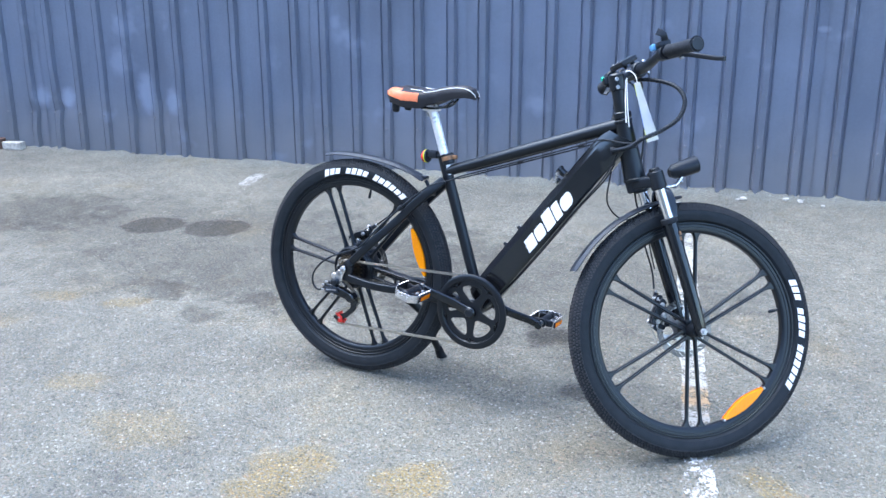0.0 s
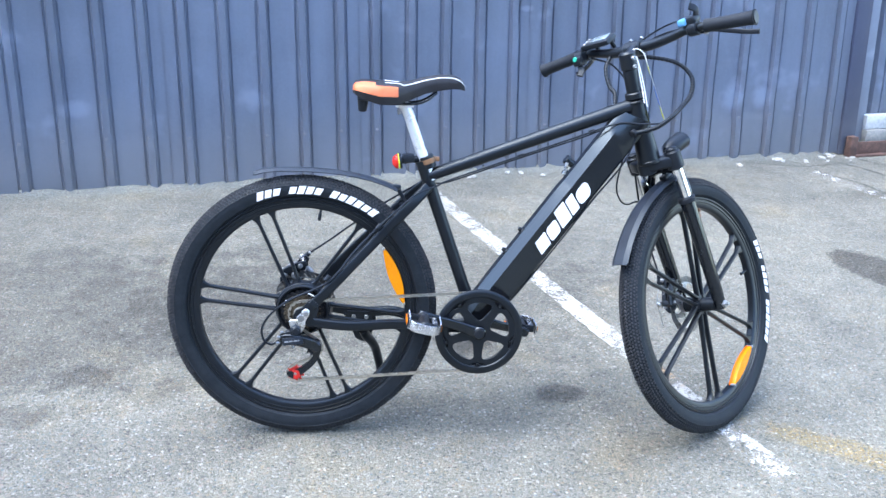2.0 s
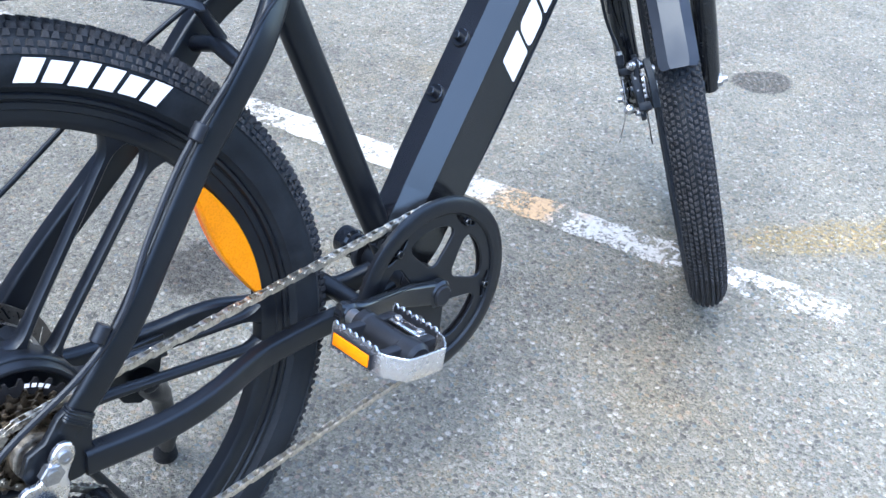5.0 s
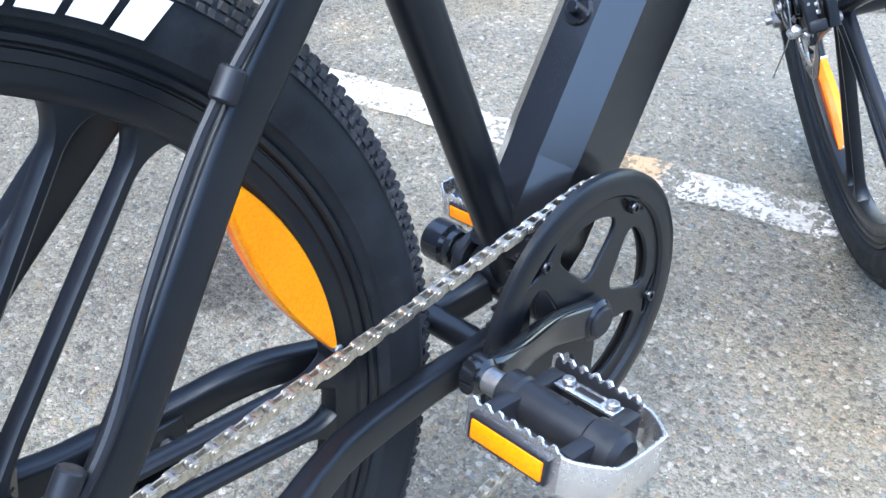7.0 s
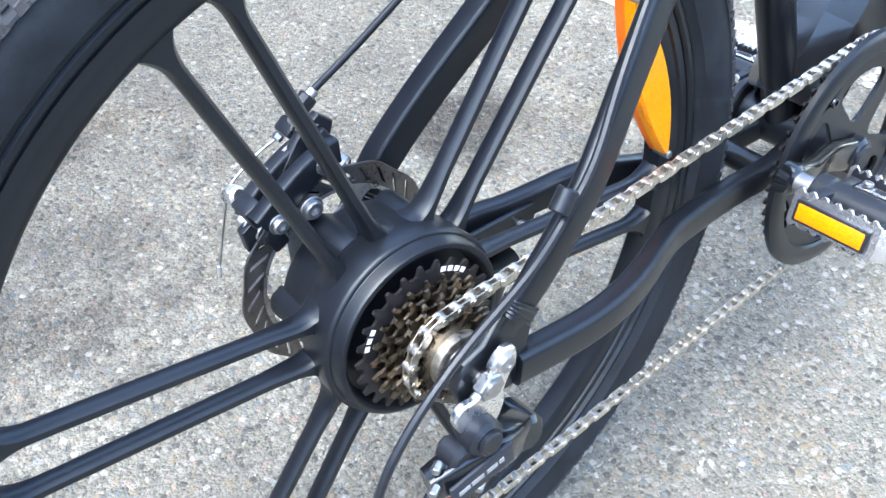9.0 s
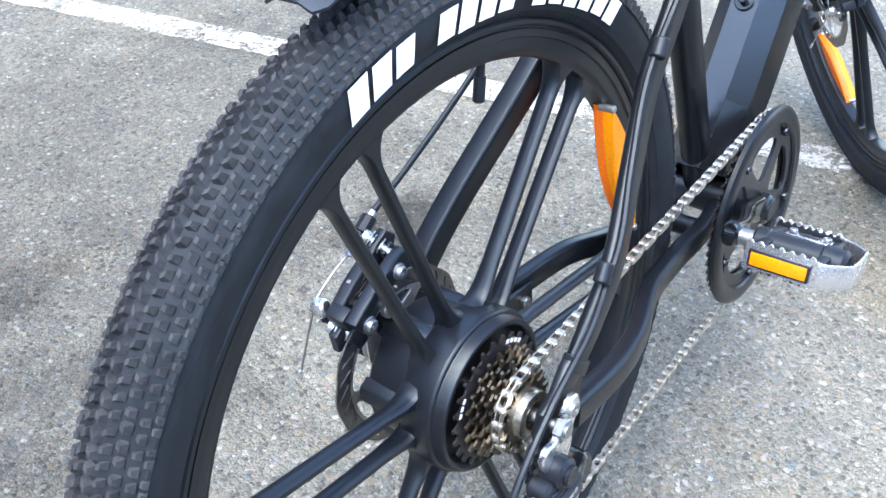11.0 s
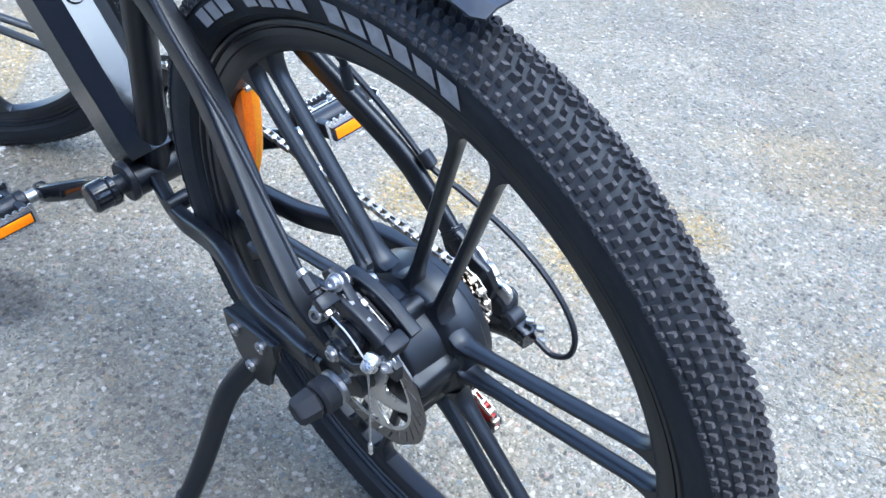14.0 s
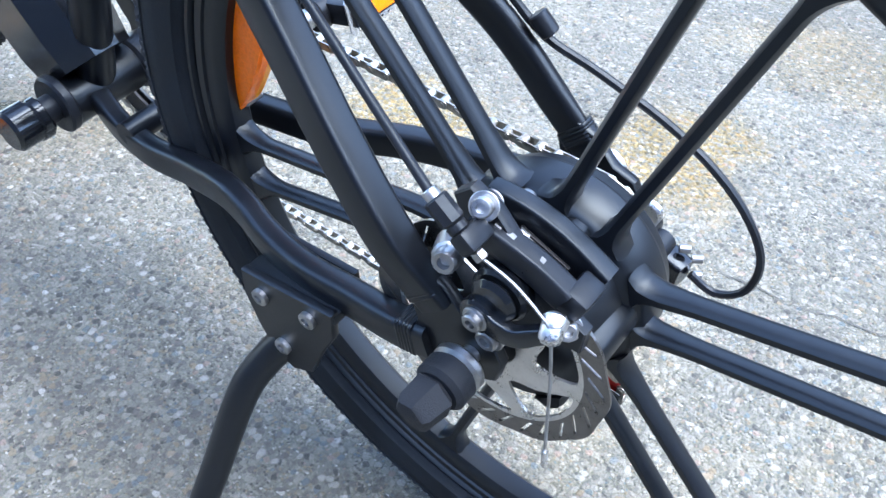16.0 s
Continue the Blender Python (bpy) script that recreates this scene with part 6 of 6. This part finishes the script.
for sy in (-1, 1):
    bm = BM()
    rod(bm, (0.040, sy * 0.0595, -0.12), (0.040, sy * 0.0595, 0.0), 0.0145, 24)
    part("stanchion", spun(bm, FORK), chrome, fork, "chrome stanchion")
    bm = BM()
    rod(bm, (0.040, sy * 0.0595, -0.100), (0.040, sy * 0.0595, -0.084), 0.0225, 24, chamfer=0.003)
    part("seal", spun(bm, FORK), grip_black, fork)
    bm = BM()
    tube(bm, [(0.040, sy * 0.0595, -0.098), (0.040, sy * 0.0600, -0.180), (0.040, sy * 0.0600, -0.300), (0.039, sy * 0.0590, -0.375), (0.038, sy * 0.0580, -0.412)], lambda t: 0.0198 - 0.0035 * t if t < 0.9 else 0.0135, 22)
    part("lower_leg", spun(bm, FORK), gloss_black, fork)
    if sy < 0:
        for k in range(3):
            bm = BM()
            block(bm, (0.052 - 0.002 * k, -0.0782 + 0.002 * k, -0.13 - 0.014 * k), (0.005, 0.003, 0.010), 0)
            part("decal", spun(bm, FORK), strap_brown, fork, smooth=0)
bm = BM()
sweep(bm, smooth_path([(0.050, -0.058, -0.100), (0.062, -0.054, -0.060), (0.068, -0.038, -0.022), (0.070, 0, -0.012), (0.068, 0.038, -0.022), (0.062, 0.054, -0.060), (0.050, 0.058, -0.100)], 5), rounded(0.008, 0.011, 0.004), up=(1, 0, 0))
part("arch", spun(bm, FORK), gloss_black, fork, "black brace over the wheel")
bm = BM()
rod(bm, (0.038, -0.086, -0.400), (0.038, 0.086, -0.400), 0.0048, 12)
for sy in (-1, 1):
    rod(bm, (0.038, sy * 0.068, -0.400), (0.038, sy * 0.078, -0.400), 0.0100, 6, chamfer=0.001)
    rod(bm, (0.038, sy * 0.062, -0.400), (0.038, sy * 0.066, -0.400), 0.0120, 20)
part("axle", spun(bm, FORK), bolt_steel, front_wheel)
bm = BM()
lathe(bm, [(0.010, 0.050), (0.0205, 0.050), (0.0205, 0.030), (0.0185, 0.026), (0.0180, 0.012), (0.0205, 0.008), (0.0205, -0.008), (0.0185, -0.012), (0.0185, -0.044), (0.0175, -0.050), (0.010, -0.050)], 36, FAXLE)
part("hub", spun(bm, FORK), rim_black, front_wheel, "narrow black hub")
make_rotor(FRONT_M, 0.0440, front_wheel)
make_caliper(FRONT_M @ pose(0, -0.020, 0, 0, -24, 0), bike, "black mechanical disc brake caliper", [tuple(FORK @ Vector(q)) for q in ((-0.004, 0.070, -0.272), (0.010, 0.080, -0.22), (0.010, 0.078, -0.14), (0.014, 0.066, -0.06), (0.02, 0.05, 0.02), (0.06, 0.03, 0.10), (0.10, 0.04, 0.20), (0.115, 0.08, 0.28), (0.11, 0.14, 0.32))])

bm = BM()
ring0 = []
for x, ry, rz in ((0.070, 0.010, 0.012), (0.082, 0.020, 0.020), (0.105, 0.026, 0.023), (0.140, 0.0275, 0.024), (0.150, 0.0285, 0.0245)):
    ring0.append([bm.verts.new((x + 0.035, ry * math.cos(2 * math.pi * i / 24), 0.026 + 0.02 * (x - 0.07) + rz * math.sin(2 * math.pi * i / 24))) for i in range(24)])
ring_faces(bm, ring0)
lamp = part("headlight", spun(bm, FORK), plastic, bike, "black bullet headlight on the fork crown")
bm = BM()
rod(bm, (0.1850, 0, 0.0275), (0.1875, 0, 0.0275), 0.0225, 24)
part("lens", spun(bm, FORK), lens_glass, lamp, "clear headlight lens")
bm = BM()
sweep(bm, smooth_path([(0.020, 0, 0.012), (0.060, 0, 0.000), (0.110, 0, -0.010), (0.135, 0, 0.006)], 4), rounded(0.008, 0.0022, 0.001))
part("bracket", spun(bm, FORK), alloy, lamp, "bare metal lamp bracket")
bm = BM()
bolt_head(bm, (0.130, -0.002, -0.002), (0, -0.3, -1), 0.006, 0.008)
part("bolt", spun(bm, FORK), bolt_steel, lamp)

fc = FAXLE
arc = [tuple(fc + Vector((r * math.cos(radians(a)), 0, r * math.sin(radians(a))))) for a, r in ((78, 0.368), (88, 0.364), (98, 0.364), (110, 0.367), (122, 0.371), (132, 0.375), (137, 0.378))]
fg = part("front_mudguard", guard(arc, 0.0245, 0.002, FORK, (0.8, 0.85)), guard_black, bike, "short grey-black plastic front mudguard", smooth=20)
bm = BM()
block(bm, fc + Vector((0.030, 0, 0.3700)), (0.034, 0.022, 0.012), 0.004)
rod(bm, fc + Vector((0.030, 0, 0.366)), fc + Vector((0.026, 0, 0.400)), 0.006, 12)
part("bracket", spun(bm, FORK), plastic, fg)
bm = BM()
bolt_head(bm, fc + Vector((0.018, 0, 0.3745)), (-0.2, 0, 1), 0.005, 0.004)
part("bolt", spun(bm, FORK), bolt_steel, fg)

# ---- stem, handlebar and what it carries ----
bm = BM()
S0, S1 = Vector((0.010, -0.0095, 0.204)), Vector((0.021, -0.0185, 0.324))
rod(bm, S0, S0.lerp(S1, 0.15), 0.0245, 24, chamfer=0.003)
rod(bm, S0.lerp(S1, 0.14), S0.lerp(S1, 0.75), 0.0185, 24, chamfer=0.002)
rod(bm, S0.lerp(S1, 0.60), S1, 0.0215, 24, chamfer=0.005)
tube(bm, [S0.lerp(S1, 0.82), (0.050, -0.010, 0.309), (0.088, 0, 0.316)], 0.0170, 18)
rod(bm, (0.088, -0.026, 0.316), (0.088, 0.026, 0.316), 0.0210, 24, chamfer=0.003)
stem = part("stem", spun(bm, BARS), frame_black, bike, "black stem")
for q in ((0.008, -0.036, 0.286), (0.010, -0.038, 0.307)):
    bm = BM()
    bolt_head(bm, q, (-0.2, -1, 0), 0.0055, 0.006)
    part("bolt", spun(bm, BARS), bolt_steel, stem)
for q in ((0.106, -0.016, 0.334), (0.106, 0.016, 0.334), (0.110, -0.016, 0.302)):
    bm = BM()
    bolt_head(bm, q, (1, 0, 0.6), 0.005, 0.006)
    part("bolt", spun(bm, BARS), bolt_steel, stem)


def bar_at(y):
    """The handlebar's centre line at a distance to the left."""
    a = abs(y)
    rise = 0.012 * max(0.0, min(1.0, (a - 0.05) / 0.10)) ** 1.5
    sweep_x = 0.088 + 0.008 * max(0.0, a - 0.20) / 0.13 if y < 0 else 0.088 + 0.050 * min(1.0, max(0.0, a - 0.04) / 0.17) - 0.012 * max(0.0, a - 0.21) / 0.12
    return Vector((sweep_x, y, 0.316 + rise - 0.012 * max(0.0, a - 0.20) / 0.13))


bm = BM()
tube(bm, [bar_at(-0.330 + 0.655 * i / 40) for i in range(41)], lambda t: 0.0112 + 0.0042 * max(0.0, 1 - abs(t - 0.5) * 5), 16)
bar = part("handlebar", spun(bm, BARS), frame_black, bike, "black riser handlebar turned to the left")
for sy in (-1, 1):
    bm = BM()
    pts = [bar_at(sy * y) for y in (0.208, 0.212, 0.240, 0.270, 0.306, 0.324, 0.330)]
    tube(bm, pts, lambda t: 0.0175 - 0.0018 * math.sin(math.pi * min(1, t * 1.1)) + (0.002 if t > 0.85 else 0), 18)
    part("grip", spun(bm, BARS), grip_black, bar, "ribbed black rubber grip")
    bm = BM()
    d = (bar_at(sy * 0.330) - bar_at(sy * 0.324)).normalized()
    rod(bm, bar_at(sy * 0.329), bar_at(sy * 0.329) + d * 0.004, 0.0150, 20, chamfer=0.001)
    part("end_plug", spun(bm, BARS), plastic, bar)
    bm = BM()
    c = bar_at(sy * 0.178)
    rod(bm, c - Vector((0, 0.012, 0)), c + Vector((0, 0.012, 0)), 0.0170, 18, chamfer=0.002)
    block(bm, c + Vector((0.022, sy * 0.004, -0.010)), (0.034, 0.030, 0.018), 0.005)
    part("lever_mount", spun(bm, BARS), plastic, bar)
    bm = BM()
    sweep(bm, smooth_path([c + Vector((0.036, 0, -0.014)), c + Vector((0.056, sy * 0.018, -0.022)), c + Vector((0.074, sy * 0.050, -0.038)), c + Vector((0.084, sy * 0.085, -0.052)), c + Vector((0.090, sy * 0.114, -0.060))], 5), rounded(0.0035, 0.0060, 0.0025))
    part("brake_lever", spun(bm, BARS), plastic if sy < 0 else gloss_black, bar, "black brake lever")
    bm = BM()
    bolt_head(bm, c + Vector((0.040, sy * 0.006, -0.021)), (0, 0, -1), 0.006, 0.006)
    part("bolt", spun(bm, BARS), bolt_steel, bar)
# shifter with a blue window and a thumb lever
bm = BM()
c = bar_at(-0.178)
rod(bm, c + Vector((0, -0.012, 0)), c + Vector((0, 0.014, 0)), 0.0185, 18, chamfer=0.002)
block(bm, c + Vector((0.004, 0.002, 0.022)), (0.034, 0.030, 0.018), 0.005)
shifter = part("shifter", spun(bm, BARS), plastic, bike, "black thumb shifter with a blue window")
bm = BM()
block(bm, c + Vector((-0.006, 0.020, 0.022)), (0.030, 0.022, 0.016), 0.004)
part("window", spun(bm, BARS), blue_plastic, shifter, "blue gear window")
bm = BM()
sweep(bm, smooth_path([c + Vector((0.006, -0.008, 0.026)), c + Vector((0.004, -0.014, 0.044)), c + Vector((-0.006, -0.006, 0.056))], 4), rounded(0.0085, 0.0035, 0.002))
part("thumb_lever", spun(bm, BARS), plastic, shifter)
# display and the button pod by the left grip
mm = Matrix.Translation((0.112, 0.116, 0.355)) @ pose(0, 0, 0, 0, -12, 0)
bm = BM()
block(bm, (0, 0, 0), (0.050, 0.088, 0.015), 0.004)
disp = part("display", spun(bm, BARS @ mm), plastic, bike, "black control display with a grey screen")
bm = BM()
block(bm, (0.003, -0.008, 0.0085), (0.034, 0.052, 0.002), 0.0005)
part("screen", spun(bm, BARS @ mm), screen_grey, disp, "grey liquid crystal screen")
for x in (-0.014, 0.0, 0.014):
    bm = BM()
    rod(bm, (x, 0.034, 0.0075), (x, 0.034, 0.0098), 0.0045, 14, chamfer=0.001)
    part("button", spun(bm, BARS @ mm), bolt_steel, disp)
bm = BM()
rod(bm, (0.01, -0.030, -0.006), (0.016, -0.030, -0.030), 0.006, 12)
rod(bm, (0.01, 0.020, -0.006), (0.016, 0.020, -0.030), 0.006, 12)
part("clamp", spun(bm, BARS @ mm), plastic, disp)
bm = BM()
c = bar_at(0.168) + Vector((-0.036, 0, 0))
rod(bm, c + Vector((0, -0.010, 0)), c + Vector((0, 0.012, 0)), 0.0200, 18, chamfer=0.003)
block(bm, c + Vector((-0.018, 0, -0.004)), (0.022, 0.024, 0.024), 0.005)
sweep(bm, smooth_path([c + Vector((-0.014, 0, -0.012)), c + Vector((-0.022, -0.004, -0.030)), c + Vector((-0.036, -0.004, -0.040))], 4), rounded(0.008, 0.003, 0.002))
pod = part("throttle", spun(bm, BARS), plastic, bike, "black thumb throttle with a green button")
bm = BM()
rod(bm, c + Vector((-0.024, 0.000, 0.004)), c + Vector((-0.032, 0.000, 0.005)), 0.0060, 14, chamfer=0.001)
part("button", spun(bm, BARS), green_plastic, pod, "green push button")

# ---- cables ----


def bar_pt(x, y, z):
    return tuple(BARS @ Vector((x, y, z)))


def coil(bm, pts, r, pitch):
    """Spiral wrap round a bundle of cables."""
    path = smooth_path(pts, 14)
    tube(bm, path, r * 0.82, 12)
    prof = []
    acc = 0.0
    for a, b in zip(path, path[1:]):
        acc += (b - a).length
    n = int(acc / pitch)
    for i in range(n):
        s = (i + 0.5) / n * (len(path) - 1)
        k = min(int(s), len(path) - 2)
        q, d = path[k].lerp(path[k + 1], s - k), (path[k + 1] - path[k]).normalized()
        rod(bm, q - d * pitch * 0.34, q + d * pitch * 0.34, r, 10, chamfer=pitch * 0.15)


bm = BM()
coil(bm, [bar_pt(0.085, 0.020, 0.296), bar_pt(0.121, -0.020, 0.279), bar_pt(0.152, -0.068, 0.244), bar_pt(0.150, -0.098, 0.200), bar_pt(0.118, -0.100, 0.162), bar_pt(0.066, -0.090, 0.144), (0.925, -0.058, 0.853), (0.895, -0.054, 0.830), (0.860, -0.044, 0.817), (0.838, -0.036, 0.812)], 0.0062, 0.0075)
part("wrapped_cable", bm, plastic, bike, "spiral-wrapped black cable loop")
bm = BM()
coil(bm, [bar_pt(0.100, 0.075, 0.318), bar_pt(0.060, 0.082, 0.290), bar_pt(0.032, 0.068, 0.245), (0.810, 0.055, 0.905), (0.806, 0.030, 0.872)], 0.0058, 0.0075)
part("wrapped_cable", bm, plastic, bike, "spiral-wrapped black cable loop")
bm = BM()
rod(bm, (0.846, -0.034, 0.815), (0.836, -0.0385, 0.810), 0.010, 16, chamfer=0.002)
part("grommet", bm, grip_black, bike)
for r, pts in ((0.0024, [bar_pt(0.100, -0.150, 0.352), bar_pt(0.122, -0.100, 0.350), bar_pt(0.128, -0.040, 0.338), bar_pt(0.110, 0.010, 0.322)]),
               (0.0024, [bar_pt(0.112, -0.168, 0.318), bar_pt(0.132, -0.120, 0.328), bar_pt(0.136, -0.050, 0.326), bar_pt(0.112, 0.006, 0.310)]),
               (0.0022, [(0.905, -0.046, 0.838), (0.86, -0.040, 0.836), (0.80, -0.030, 0.836), (0.70, -0.020, 0.800), (0.52, -0.017, 0.738), (0.38, -0.018, 0.690), (0.345, -0.021, 0.674), (0.288, -0.044, 0.654), (0.232, -0.060, 0.609)]),
               (0.0020, [(0.90, -0.020, 0.825), (0.80, -0.012, 0.826), (0.70, -0.012, 0.793), (0.52, -0.010, 0.732), (0.38, -0.010, 0.684), (0.345, 0.012, 0.675)]),
               (0.0030, [(0.232, -0.060, 0.609), (0.179, -0.063, 0.560), (0.130, -0.078, 0.510), (0.096, -0.090, 0.468), (0.068, -0.094, 0.442), (0.030, -0.102, 0.424), (-0.026, -0.106, 0.400), (-0.070, -0.108, 0.368), (-0.095, -0.108, 0.331), (-0.093, -0.107, 0.298), (-0.074, -0.105, 0.284), (-0.055, -0.102, 0.294)]),
               (0.0020, [tuple(on_tube(u, DT_N - w, v)) for u, w, v in ((1.16, 0.030, -0.030), (1.08, 0.047, -0.032), (0.95, 0.046, -0.030), (0.80, 0.047, -0.030), (0.66, 0.046, -0.028), (0.56, 0.040, -0.024))]),
               (0.0020, [tuple(on_tube(u, DT_N - w, v)) for u, w, v in ((1.17, 0.028, -0.012), (1.08, 0.051, -0.022), (0.95, 0.047, -0.022), (0.80, 0.050, -0.020), (0.66, 0.047, -0.018), (0.56, 0.040, -0.014))]),
               (0.0022, [tuple(on_tube(1.10, DT_N - 0.044, 0.0)), (0.818, 0.012, 0.672), (0.832, 0.030, 0.632), (0.858, 0.050, 0.612), tuple(FORK @ Vector((0.018, 0.066, -0.085))), tuple(FORK @ Vector((0.016, 0.074, -0.220)))])):
    bm = BM()
    tube(bm, pts, r, 8, per=5)
    part("cable", bm, plastic, bike, "thin black cable")
for q, d in (((0.068, -0.0915, 0.452), (0.66, 0.09, 0.75)), ((0.197, -0.063, 0.577), (0.66, 0.09, 0.75)), ((0.560, -0.006, 0.748), (0.94, 0, 0.33)), ((0.740, -0.008, 0.812), (0.94, 0, 0.33))):
    bm = BM()
    q, d = Vector(q), Vector(d).normalized()
    rod(bm, q - d * 0.008, q + d * 0.008, 0.0068 if q.x < 0.3 else 0.0055, 12, chamfer=0.001)
    part("cable_clip", bm, plastic, bike)

# ---- swing tag hanging from the stem ----
tag = thing("swing_tag", "narrow white swing tag with yellow and blue print on a string", "swing tag", BIKE_M @ BARS)
bm = BM()
card = [Vector((0.050, -0.0490, 0.284)), Vector((0.074, -0.0325, 0.284)), Vector((0.087, -0.0230, 0.124)), Vector((0.036, -0.0585, 0.124))]


def card_quad(bm, f0, f1, off):
    a, b, c, d = card
    n = (b - a).cross(d - a).normalized() * off
    q = [a.lerp(d, f0) + n, b.lerp(c, f0) + n, b.lerp(c, f1) + n, a.lerp(d, f1) + n]
    bm.faces.new([bm.verts.new(v) for v in q])


PRINT_SIDE = 0.0014
card_quad(bm, 0, 1, 0)
bmesh.ops.solidify(bm, geom=bm.faces[:], thickness=0.0008)
part("card", bm, tag_paper, tag, "white card", smooth=0)
for f0, f1, mt, lb in ((0.02, 0.22, tag_yellow, "yellow print"), (0.42, 0.76, tag_blue, "blue print"), (0.78, 0.985, tag_yellow, "yellow print")):
    bm = BM()
    card_quad(bm, f0, f1, PRINT_SIDE)
    ob = part("print", bm, mt, tag, lb, smooth=0, recalc=False)
for pts in ([(0.050, -0.020, 0.322), (0.058, -0.030, 0.318), (0.064, -0.038, 0.302), (0.062, -0.040, 0.276)], [(0.050, -0.022, 0.321), (0.030, -0.032, 0.280), (0.014, -0.036, 0.230), (0.004, -0.036, 0.190)], [(0.051, -0.022, 0.320), (0.034, -0.034, 0.280), (0.018, -0.040, 0.230), (0.008, -0.038, 0.178)]):
    bm = BM()
    tube(bm, pts, 0.0014, 8, per=5)
    part("string", bm, white_cord, tag, "white string")
